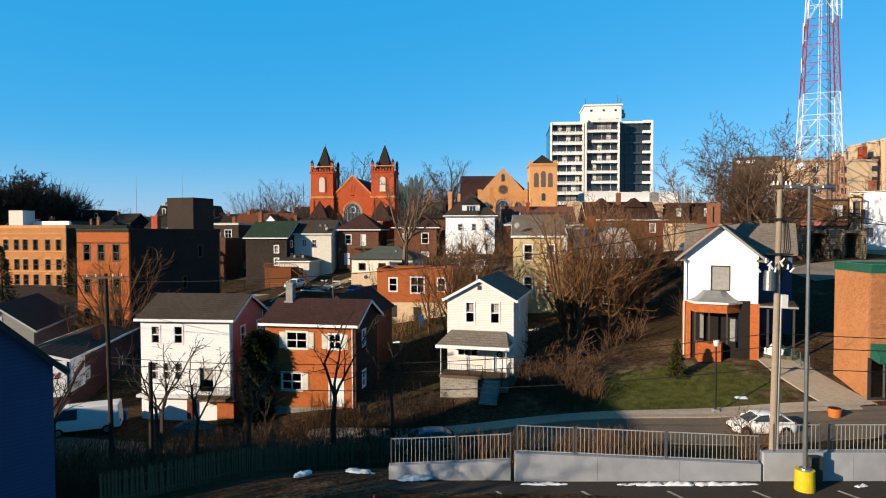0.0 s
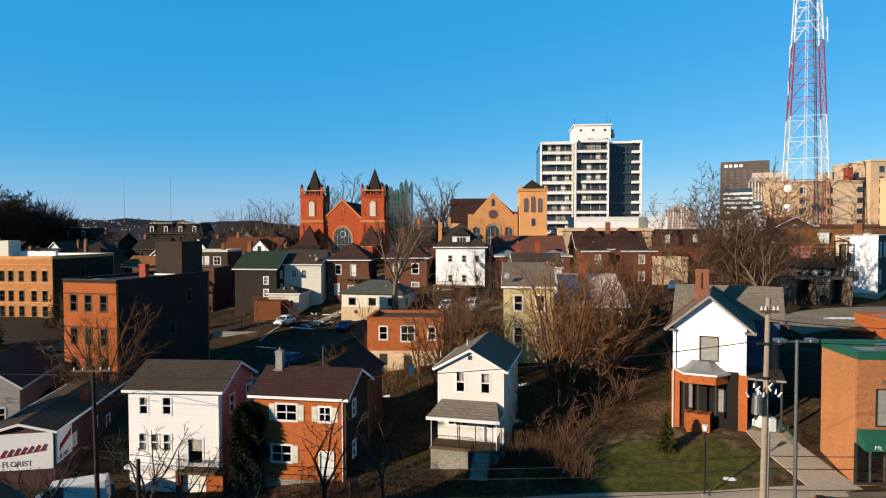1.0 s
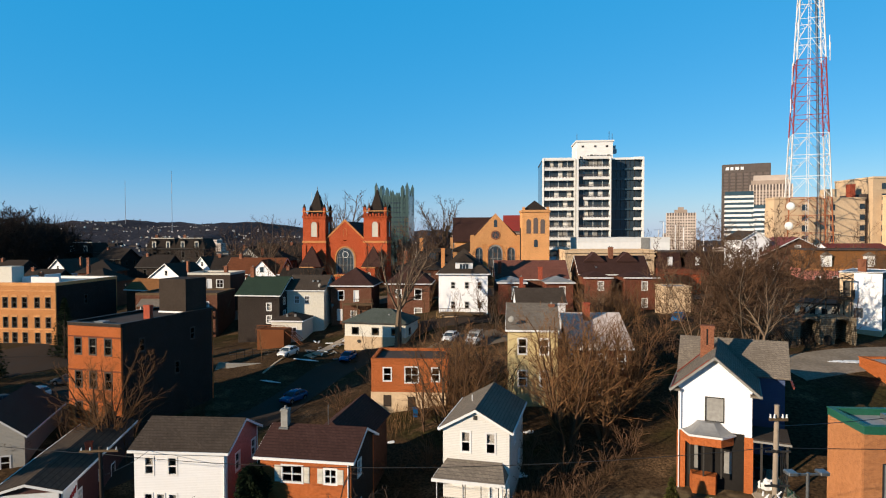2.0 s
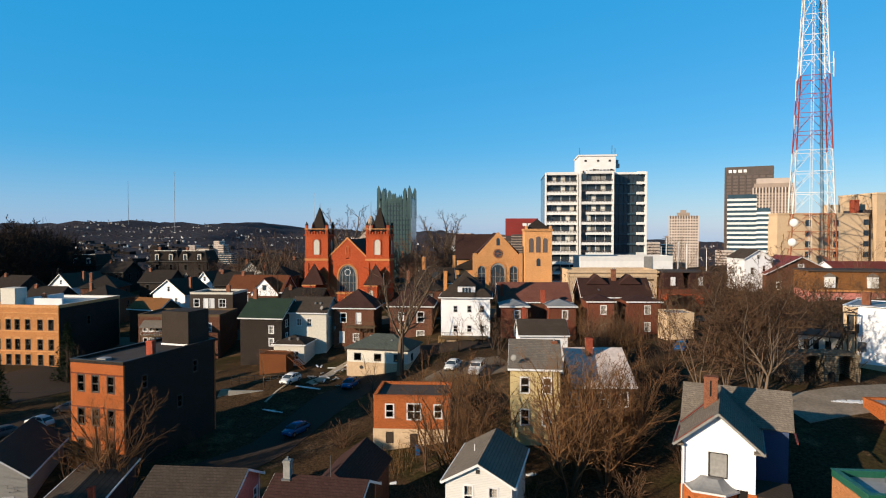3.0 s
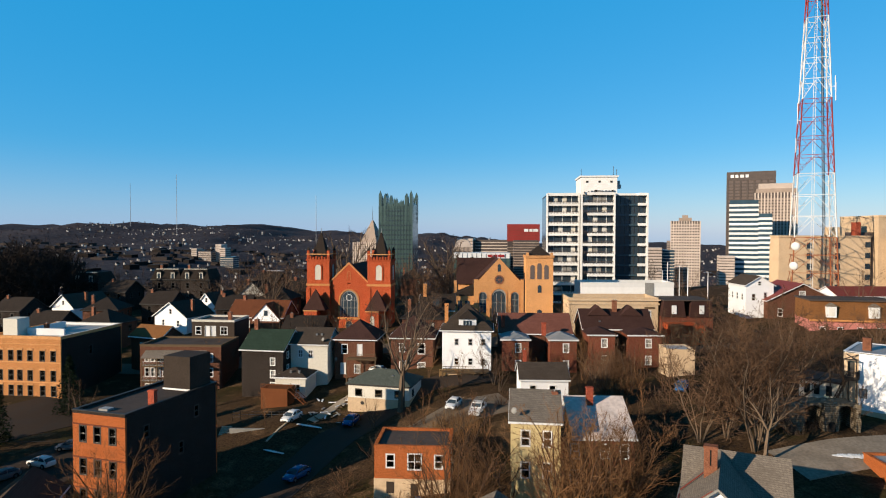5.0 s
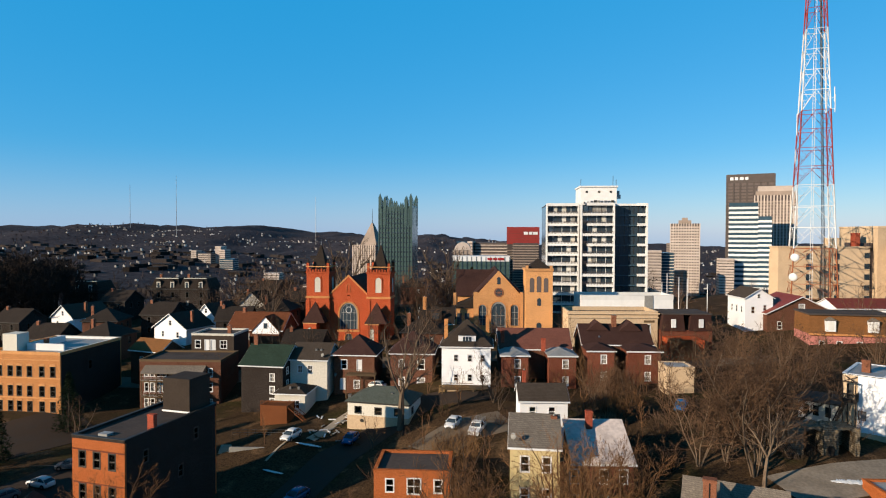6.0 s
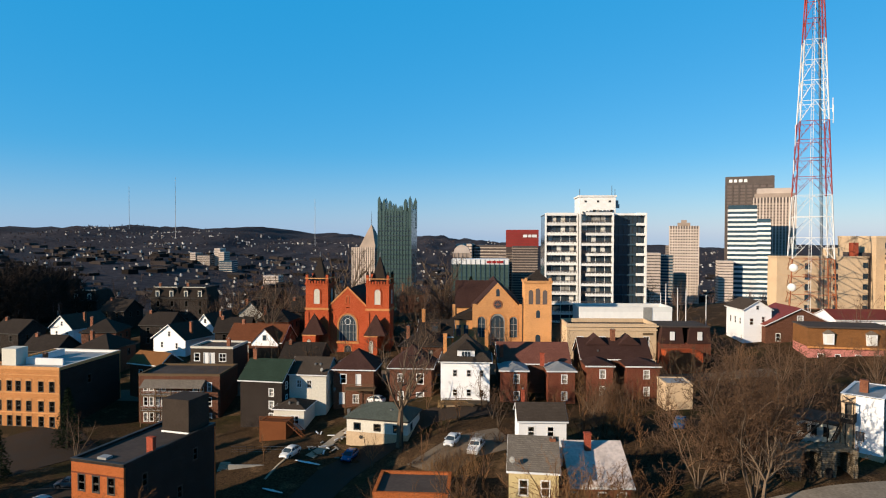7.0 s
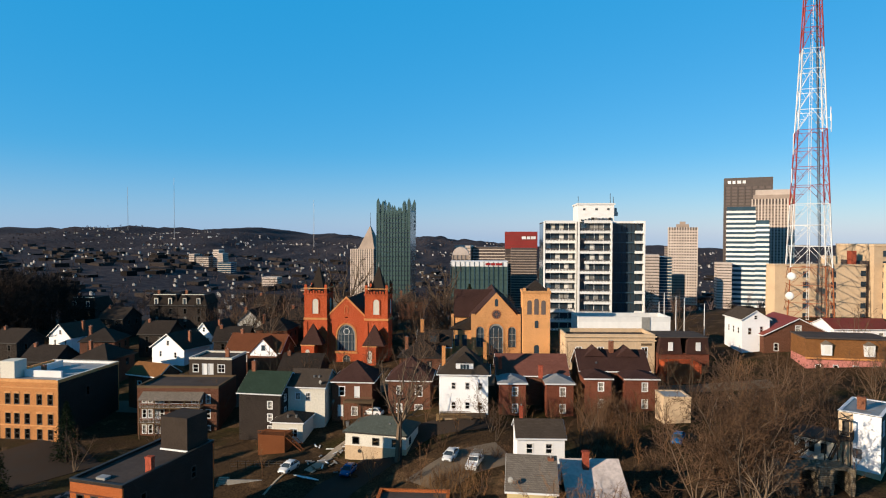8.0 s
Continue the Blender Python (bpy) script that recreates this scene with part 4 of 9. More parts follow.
# here too the right wall is coloured dark in place of shade
wide = building("apartment_house", "buff brick flat-roofed apartment block with white parapet", "apartment house", -87.5, 121.0, 3.5, -8.0, 15.5, 18.0, 11.0, "yellow_brick", ("flat", 0.5, 0, "roof_silver"),
    front=rows_of((2.6, 4.9, 6.8, 9.0, 11.6, 13.9), (0.05, 3.0, 6.8), 1.0, 2.0, "sc,s,sC,s"), right=[(8, 6.8, 0.9, 1.7, "s")], low=4, trim="trim_dark", sidewall={"right": "shaded_brick"}, cornice="church_stone")
part("penthouse", boxes((1.5, 2.0, 11.0, 4.6, 5.0, 14.5)), "pale", wide)
part("inner_parapet", boxes((5, 4, 11.08, 13, 4.4, 12.4), (5, 4.4, 11.08, 5.4, 14, 12.4)), "trim", wide)
for z in (2.6, 6.4, 9.9):
    part("string_course", boxes((0, -0.1, z, 15.5, -0.004, z + 0.2)), "church_stone", wide)
for z in (0.05, 3.0, 6.8):
    for x in (2.6, 4.9, 6.8, 9.0, 11.6, 13.9):
        bm = bmesh.new()
        prism(bm, [(x - 0.75, z + 2.02), (x + 0.75, z + 2.02), (x + 0.6, z + 2.35), (x, z + 2.5), (x - 0.6, z + 2.35)], "y", -0.1, -0.004)
        part("arched_lintel", bm, "church_stone", wide)
part("parapet_lining", boxes((15.10, 0.4, 11.09, 15.147, 17.6, 11.55), (0.4, 17.60, 11.09, 15.147, 17.647, 11.55)), "trim", wide)
part("coping_cap", boxes((15.1, -0.1, 11.574, 15.6, 18.1, 11.62), (-0.1, 17.6, 11.574, 15.09, 18.1, 11.62)), "pale", wide)
chimney(wide, 8, 5.5, 11, 13.2, 0.7, 0.7)
porch = building("row_house", "brown brick row house with bracketed porches", "house", -60.3, 125.5, 2.0, -2.0, 16.5, 10, 10.0, "dark_brick", ("flat", 0.4, 0, "roof_flat"), front=rows_of((1.4, 2.6, 3.8, 5.0, 11.5, 12.8, 14.4), (0.8, 4.0, 7.0), 0.8, 1.7, "sC,s,sC"), low=3, cornice="wood")
bm = bmesh.new()
prism(bm, [(-2.2, 8.0), (-2.2, 8.15), (-0.004, 9.3), (-0.004, 8.0)], "x", 1.2, 13.6)
part("porch_roof", bm, "shingle_grey", porch)
for z in (3.2, 6.3):
    part("porch_deck", boxes((1.2, -2.0, z, 13.6, -0.004, z + 0.25)), "wood", porch)
    rail(porch, (1.2, -1.95, z + 0.25), (13.6, -1.95, z + 0.25), 0.9, 0.25, "trim")
for x in (1.3, 4.4, 7.4, 10.4, 13.5):
    part("porch_post", boxes((x - 0.09, -2.0, -1, x + 0.09, -1.82, 8.0)), "wood", porch)
low_house = building("house", "small orange brick house with stone ground floor", "house", -8.0, 75.2, 2.7, -4.0, 9.2, 7, 6.2, "orange_brick", ("flat", 0.35, 0, "roof_flat"),
    front=[(1.95, 3.9, 0.95, 1.6, "s"), (4.9, 3.7, 1.6, 1.9, "m"), (1.9, 0.8, 0.95, 1.4, "s"), (4.9, 0.0, 0.95, 2.0, "d"), (7.8, 3.9, 0.9, 1.6, "s")], right=[(2, 3.9, 0.9, 1.5, "s")], foot=2.55, footmat="cream", low=2.5)
for x, w_, h_, z in ((1.95, 0.95, 1.4, 0.8), (4.9, 0.95, 2.0, 0.0)):
    part("recess", boxes((x - w_ / 2, -0.09, z, x + w_ / 2, -0.061, z + h_)), "dark_wood", low_house)
yellow = building("house", "tall yellow-sided house with grey gabled roof", "house", 8.1, 71.6, 4.6, -8.0, 5.7, 10.4, 8.7, "yellow_siding", ("gable_x", 2.4, 0.25, "shingle_grey"), front=[(1.7, 5.9, 0.95, 1.8, "s"), (4.2, 5.9, 0.95, 1.8, "s"), (1.7, 2.2, 0.95, 1.8, "s"), (4.2, 2.2, 0.95, 1.8, "s")], low=3)
chimney(yellow, 5.2, 4.6, 9.5, 11.2, 0.7, 0.6)
pinkroof = building("house", "dark red brick house with a faded low-pitched roof", "house", 13.9, 73.2, 4.8, -2.0, 9.0, 6.2, 6.0, "red_brick", ("flat", 0.02, 0, "roof_flat"), front=[(2.0, 3.6, 0.95, 1.7, "s"), (5.5, 3.6, 0.95, 1.7, "s"), (7.8, 3.6, 0.95, 1.7, "s"), (2.0, 0.5, 0.95, 1.7, "s"), (5.5, 0.5, 0.95, 1.7, "s")], low=3)
bm = bmesh.new()
prism(bm, [(-0.35, 6.3), (6.4, 9.45), (6.4, 9.25), (-0.35, 6.1)], "x", 1.6, 9.2)
part("lean_roof", bm, "roof_pink", pinkroof, "pale faded roof slope")
bm = bmesh.new()
prism(bm, [(0.0, 6.1), (6.2, 9.2), (6.2, 6.1)], "x", 1.8, 9.0)
part("roof_wall", bm, "red_brick", pinkroof)
part("eave_trim", boxes((1.5, -0.42, 5.85, 9.3, -0.355, 6.1)), "trim", pinkroof)
chimney(pinkroof, 4.7, 5.0, 7.0, 10.9, 0.8, 0.75, "chimney_red", 0)
smallw = building("house", "small white house with black gabled roof", "house", 11.2, 86.2, 8.0, -2.0, 6.6, 6, 6.7, "white_siding", ("gable_x", 1.7, 0.25, "shingle_dark"), front=[(1.7, 4.5, 0.9, 1.4, "s"), (4.4, 4.5, 0.9, 1.4, "s"), (1.7, 1.3, 0.9, 1.4, "s")], low=4)
chimney(smallw, 1.0, 4.5, 8, 10.0, 0.5, 0.5, "chimney_red")
garage = building("garage", "pale low house with grey-green hipped roof and concrete base", "house", -15.7, 106.6, 6.2, -14.0, 10.9, 7.5, 2.9, "pale", ("hip", 2.1, 0.35, "shingle_teal"), front=[(1.9, 1.0, 1.1, 1.1, "p"), (5.5, 1.0, 1.1, 1.1, "p"), (9.0, 1.0, 1.1, 1.1, "p")], right=[(2, 0.9, 1.0, 1.1, "p")], low=3, foot=0.62, footmat="cream", trim="trim_dark")
part("wall_dish", tube(0.0, 0.08, 0.3, x=0, y=0, sides=14), "trim_dark", garage, m=pose(2.6, -0.1, -0.2, 90, 0, 0))
greyh = building("house", "pale sided house with black roof and rear extension", "house", -29.0, 121.2, 5.0, -7.0, 7.4, 8.5, 8.4, "pale", ("gable_x", 2.5, 0.3, "shingle_dark"), front=[(2.0, 5.8, 0.9, 1.4, "m"), (4.0, 5.8, 0.9, 1.4, "m"), (2.0, 2.2, 0.9, 1.4, "m")], right=[(3, 5.8, 0.9, 1.4, "s")], low=3)
ext = building("house_extension", "single-storey pale extension with dark hipped roof", "house", -30.4, 114.9, 4.6, -7.0, 5.8, 6.2, 3.6, "pale", ("hip", 1.4, 0.3, "shingle_dark"), front=[(2.0, 1.2, 0.9, 1.2, "s"), (4.0, 1.0, 1.5, 1.5, "m")], low=3)
# front walls coloured near black to stand in for their shade
greenh = building("house", "house with green shingled gable roof, shade put into its walls", "house", -38.0, 119.6, 3.7, -10.0, 8.4, 10, 9.0, "shaded_brick", ("gable_x", 3.0, 0.4, "shingle_green"), right=[(2, 1.0, 0.9, 1.7, "sC"), (2, 4.2, 0.9, 1.6, "sC"), (2, 7.0, 0.9, 1.3, "sC")], front=[(6.3, 1.0, 0.9, 1.7, "sC"), (6.3, 3.6, 0.9, 1.4, "sC"), (6.3, 6.0, 0.9, 1.4, "sC")], low=3)
chimney(greenh, 0.7, 5, 11, 14, 0.8, 0.7)
bkh = building("house", "red-brown brick house with hipped roof and wooden rear deck", "house", -20.6, 122.2, 6.6, -5.0, 8.0, 9, 7.4, "dark_brick", ("hip", 3.4, 0.5, "shingle_brown"), front=[(2.0, 4.7, 1.1, 1.8, "s"), (5.0, 4.3, 0.9, 2.2, "dw"), (1.7, 0.6, 0.9, 2.2, "dw"), (4.5, 0.9, 1.1, 1.6, "sC")], low=3)
part("rear_deck", boxes((2.8, -2.4, 3.9, 8.6, -0.004, 4.1)), "wood", bkh)
rail(bkh, (2.8, -2.35, 4.1), (8.6, -2.35, 4.1), 1.0, 0.3, "wood", r=0.03)
for x in (2.9, 5.7, 8.5):
    part("deck_post", boxes((x - 0.08, -2.4, -2, x + 0.08, -2.24, 3.9)), "wood", bkh)
bkh2 = building("house", "brown brick house with dark hipped roof", "house", -9.5, 121.6, 6.8, -4.0, 8.2, 9, 7.6, "dark_brick", ("hip", 4.0, 0.5, "shingle_brown"), front=[(2.2, 5.0, 1.0, 1.5, "sC"), (6.0, 4.6, 1.3, 2.0, "s"), (2.2, 1.4, 1.0, 1.6, "sC"), (6.0, 1.2, 1.4, 1.7, "sC")], low=3)
part("dormer", boxes((3.2, 0.6, 8.0, 5.0, 3.0, 9.9)), "shingle_brown", bkh2)
w4 = building("house", "white three-storey house with dark roof and front dormer", "house", 0.5, 117.0, 9.6, -4.5, 9.2, 9.0, 7.0, "white_siding", ("hip", 4.7, 0.45, "shingle_dark"), front=rows_of((2.7, 5.3, 7.7), (4.3, 0.6), 0.8, 1.25, "s") + [], low=4)
part("dormer", boxes((3.1, 0.5, 7.3, 6.4, 3.4, 9.2)), "white_siding", w4)
bm = bmesh.new()
lo = [bm.verts.new(p) for p in ((2.8, 0.2, 9.2), (6.7, 0.2, 9.2), (6.7, 3.8, 9.2), (2.8, 3.8, 9.2))]
top = [bm.verts.new((4.75, 1.9, 10.8)), bm.verts.new((4.75, 3.8, 10.8))]
for f in ((lo[0], lo[1], top[0]), (lo[1], lo[2], top[1], top[0]), (lo[3], lo[0], top[0], top[1]), (lo[0], lo[3], lo[2], lo[1]), (lo[2], lo[3], top[1])):
    bm.faces.new(f)
part("dormer_roof", bm, "slate", w4)
for i in range(3):
    part("dormer_window", boxes((3.95 + i * 0.58, 0.44, 7.75, 4.4 + i * 0.58, 0.496, 8.9)), "ap_dark", w4)
chimney(w4, 8.6, 4.5, 8.5, 12.5, 0.7, 0.7, "yellow_brick", 0)
chimney(w4, 0.6, 3.5, 8.0, 11.8, 0.7, 0.7, "yellow_brick", 0)
part("porch", boxes((0.2, -3.0, -0.3, 8.8, -0.004, -0.1)), "wood", w4)
rail(w4, (0.2, -2.95, -0.1), (6.0, -2.95, -0.1), 1.0, 0.3, "wood", r=0.03)
part("porch_wall", boxes((1.0, -2.4, -3.0, 6.5, -2.2, -0.3)), "cream", w4)
for x in (0.3, 3.1, 6.0):
    part("porch_post", boxes((x - 0.1, -3.0, -3.0, x + 0.1, -2.8, -0.3)), "wood", w4)


def duplex(x, y, z, rz, w, label, rmat, rise, fl):
    """A brick double house: two projecting wings with hipped metal roofs and a recess between."""
    r = building("double_house", label, "house", x, y + 5.5, z, rz, w, 9, 7.0, "dark_brick", ("gable_x", rise, 0.3, rmat), low=3)
    for x0, x1 in ((0.0, w * 0.36), (w * 0.64 if fl else w * 0.55, w)):
        ww = x1 - x0
        ops = [(ww * 0.6, 4.3, 1.0, 1.6, "sC"), (ww * 0.6, 1.1, 1.0, 1.6, "sC")]
        part("wing_wall", wall_mesh(ww, 6.6, [(a[0] - a[2] / 2, a[1], a[0] + a[2] / 2, a[1] + a[3]) for a in ops], low=3), "red_brick", r, m=pose(x0, -5.5, 0))
        for a in ops:
            add_opening(r, pose(x0, -5.5, 0), *a, "trim")
        for xx in (x0, x1 - 0.25):
            part("wing_wall", boxes((xx, -5.25, -3, xx + 0.25, -0.004, 6.6)), "red_brick", r)
        part("wing_floor", boxes((x0 + 0.25, -5.25, 3.0, x1 - 0.25, -0.004, 3.2)), "dark", r)
        bm = bmesh.new()
        roof_hip(bm, ww, 6.5, 6.6, 1.1, 0.35)
        part("wing_roof", bm, "roof_silver" if fl else rmat, r, m=pose(x0, -5.5, 0))
        part("eave_trim", boxes((x0 - 0.4, -5.93, 6.5, x1 + 0.4, -5.86, 6.75)), "trim", r)
    return r


dup1 = duplex(12.0, 117.0, 8.3, -2.0, 14.0, "brown brick double house with red gabled main roof", "shingle_red", 3.3, True)
chimney(dup1, 8.2, -2.5, 7.0, 9.5, 0.8, 0.6, "chimney_red", 0)
chimney(dup1, 0.6, 1.0, 8.0, 10.4, 0.7, 0.6, "chimney_red", 0)
dup2 = duplex(28.4, 117.0, 9.2, -2.5, 13.6, "orange brick double house with dark brown roof", "shingle_brown", 3.3, False)
chimney(dup2, 7.0, 4.0, 9.5, 12.2, 0.9, 0.7, "chimney", 2)
for i, x in enumerate((3.5, 10.0)):
    bm = bmesh.new()
    prism(bm, [(x - 2.2, 9.3), (x, 11.2), (x + 2.2, 9.3)], "y", 2.5, 6)
    part("dormer_roof", bm, "shingle_brown", dup2)

# tan timber porch at the foot of the white three-storey house
part("porch_deck", boxes((-0.4, -2.4, -0.95, 5.2, -0.004, -0.75)), "porch_wood", w4)
for x in (-0.3, 1.5, 3.3, 5.0):
    part("porch_post", boxes((x - 0.1, -2.35, -4.0, x + 0.1, -2.15, -0.95)), "porch_wood", w4)
rail(w4, (-0.3, -2.3, -0.75), (5.1, -2.3, -0.75), 0.95, 0.16, "porch_wood", r=0.035)
part("porch_back", boxes((0.2, -0.6, -4.0, 4.8, -0.5, -0.95)), "dark_wood", w4)
for i in range(8):
    part("porch_step", boxes((5.2 + i * 0.28, -1.5, -1.1 - i * 0.19, 5.5 + i * 0.28, -0.3, -0.95 - i * 0.19)), "porch_wood", w4)
row = building("row_house", "low dark row house with white doors and windows", "house", -55.0, 138.5, 9.2, -6.0, 9.8, 8.0, 6.0, "dark_wood", ("flat", 0.4, 0, "roof_flat"), front=[(1.5, 3.2, 1.2, 1.7, "s"), (3.6, 2.6, 1.0, 2.4, "dw"), (5.0, 2.6, 1.0, 2.4, "dw"), (7.4, 3.2, 1.5, 1.7, "m")], low=4, cornice="pale")
chimney(row, 7.5, 3.0, 6.0, 7.8, 0.8, 0.6)
building("house", "small house with a sunlit ochre-brown gabled roof", "house", -68.2, 138.0, 8.0, -22.0, 8.6, 6.0, 4.2, "dark_brick", ("gable_x", 2.0, 0.4, "shingle_orange"), front=[(3.2, 1.2, 1.0, 1.5, "s")], low=4)

# gabled houses on the far left
for gx0, gy0, gz0, gw, gd, gh, grise, gmat, rmat_ in ((-78.2, 168.0, 8.0, 11.6, 9.5, 4.4, 3.7, "white_siding", "shingle_dark"), (-114.5, 182.0, 8.5, 9.8, 12, 4.6, 3.6, "white_siding", "shingle_dark"), (-70.4, 180.0, 8.2, 6.4, 10, 6.0, 3.2, "white_siding", "shingle_dark")):
    lean_ = -24.0
    turn_ = radians(lean_)
    cx, cy = gx0 + gw / 2, gy0
    g = building("house", "gable-fronted house with pale siding and dark roof", "house", cx - gw / 2 * math.cos(turn_), cy - gw / 2 * math.sin(turn_), gz0, lean_, gw, gd, gh, gmat, ("gable_y", grise, 0.5, rmat_), front=[(gw * 0.5, gh + 0.6, 0.9, 1.3, "s"), (gw * 0.27, gh - 2.6, 0.8, 1.5, "s"), (gw * 0.73, gh - 2.6, 0.8, 1.5, "s")], low=5)
    chimney(g, gw * 0.85, gd * 0.4, gh, gh + grise + 0.6, 0.7, 0.7, "chimney")
# long rust-brown roof with a white cross gable
og = building("house", "brick house with white front gable and rust-brown roof", "house", -51.6, 152.4, 10.3, -9.0, 14.0, 9.0, 4.3, "dark_brick", ("gable_x", 3.5, 0.4, "shingle_rust"), front=[(2.6, 1.6, 0.9, 1.6, "s"), (5.0, 1.6, 0.9, 1.6, "s")], low=5)
bm = bmesh.new()
prism(bm, [(6.6, 3.3), (13.4, 3.3), (13.4, 3.9), (10.0, 7.4), (6.6, 3.9)], "y", -0.6, 4.4)
fg = part("front_gable", bm, "white_siding", og)
bm = bmesh.new()
prism(bm, [(6.2, 3.5), (10.0, 7.42), (13.8, 3.5), (13.8, 3.72), (10.0, 7.64), (6.2, 3.72)], "y", -0.85, 4.5)
part("gable_roof", bm, "shingle_rust", fg)
part("bay_wall", boxes((6.7, -0.5, -4.0, 13.3, -0.004, 3.296)), "dark_brick", og)
part("window_frame", boxes((9.4, -0.66, 4.5, 10.6, -0.604, 6.0)), "trim", fg)
part("pane", boxes((9.55, -0.68, 4.62, 10.45, -0.664, 5.88)), "ap_dark", fg)
chimney(og, 2.2, 4.5, 6.5, 8.9, 0.7, 0.7, "chimney")


# ---- churches ----
def arch_points(w, h, n=10, point=0.0):
    """Outline of an arched opening, from the lower left round to the lower right; point: how far a pointed arch rises over a round one."""
    r = w / 2
    spring = h - r - point
    pts = [(-r, 0.0)]
    for i in range(n + 1):
        a = math.pi - math.pi * i / n
        pts.append((r * math.cos(a), spring + (r + point) * math.sin(a) ** (1.0 if not point else 0.85)))
    return pts + [(r, 0.0)]


def arch_window(root, m, x, z, w, h, material, wallmat, lights=2, point=0.0, depth=0.3, name="arched_window"):
    """An arched window in a square opening: corner fillings, frame with mullions, pane."""
    pts = arch_points(w, h, 12, point)
    bm = bmesh.new()
    top = [p for p in pts if p[1] > 0.01]
    half = len(top) // 2
    e = w / 2
    prism(bm, [(-e, h)] + top[:half + 1], "y", 0.0, depth)
    prism(bm, top[half:] + [(e, h)], "y", 0.0, depth)
    wm = m @ pose(x, 0, z)
    part("arch_filling", bm, wallmat, root, m=wm @ pose(0, -0.002, 0))
    bm = bmesh.new()
    inner = [(p[0] * 0.86, p[1] * 0.94 + 0.08) for p in pts]
    for a, b, c, d in zip(pts, pts[1:], inner, inner[1:]):
        prism(bm, [a, b, d, c], "y", 0.08, 0.22)
    for i in range(1, lights):
        xx = -e + w * i / lights
        prism(bm, [(xx - 0.06, 0.05), (xx + 0.06, 0.05), (xx + 0.06, h * (0.93 - 0.5 * abs(xx / e) ** 2)), (xx - 0.06, h * (0.93 - 0.5 * abs(xx / e) ** 2))], "y", 0.1, 0.2)
    for k in (0.33, 0.62):
        prism(bm, [(-e, h * k), (e, h * k), (e, h * k + 0.1), (-e, h * k + 0.1)], "y", 0.11, 0.19)
    fr = part(name, bm, "concrete" if material != "louvre" else "pale", root, m=wm)
    bm = bmesh.new()
    prism(bm, [(p[0] * 0.97, p[1] * 0.98 + 0.02) for p in pts], "y", 0.14, 0.16)
    part("pane", bm, "ap_dark" if material != "louvre" else "pale", fr)
    bm = bmesh.new()
    out = [(p[0] * 1.16, p[1] * 1.05) for p in pts]
    for a, b, c, d in zip(pts, pts[1:], out, out[1:]):
        prism(bm, [a, b, d, c], "y", -0.09, -0.004)
    part("hood_mould", bm, "yellow_brick", root, m=wm)


def pyramid(bm, x0, y0, x1, y1, z0, z1, cut=0.0):
    cx, cy = (x0 + x1) / 2, (y0 + y1) / 2
    lo = [bm.verts.new(p) for p in ((x0, y0, z0), (x1, y0, z0), (x1, y1, z0), (x0, y1, z0))]
    up = [bm.verts.new((cx + (v.co.x - cx) * cut, cy + (v.co.y - cy) * cut, z1)) for v in lo] if cut else [bm.verts.new((cx, cy, z1))]
    bm.faces.new(lo[::-1])
    for i in range(4):
        bm.faces.new((lo[i], lo[(i + 1) % 4], up[(i + 1) % 4], up[i]) if cut else (lo[i], lo[(i + 1) % 4], up[0]))
    if cut:
        bm.faces.new(up)


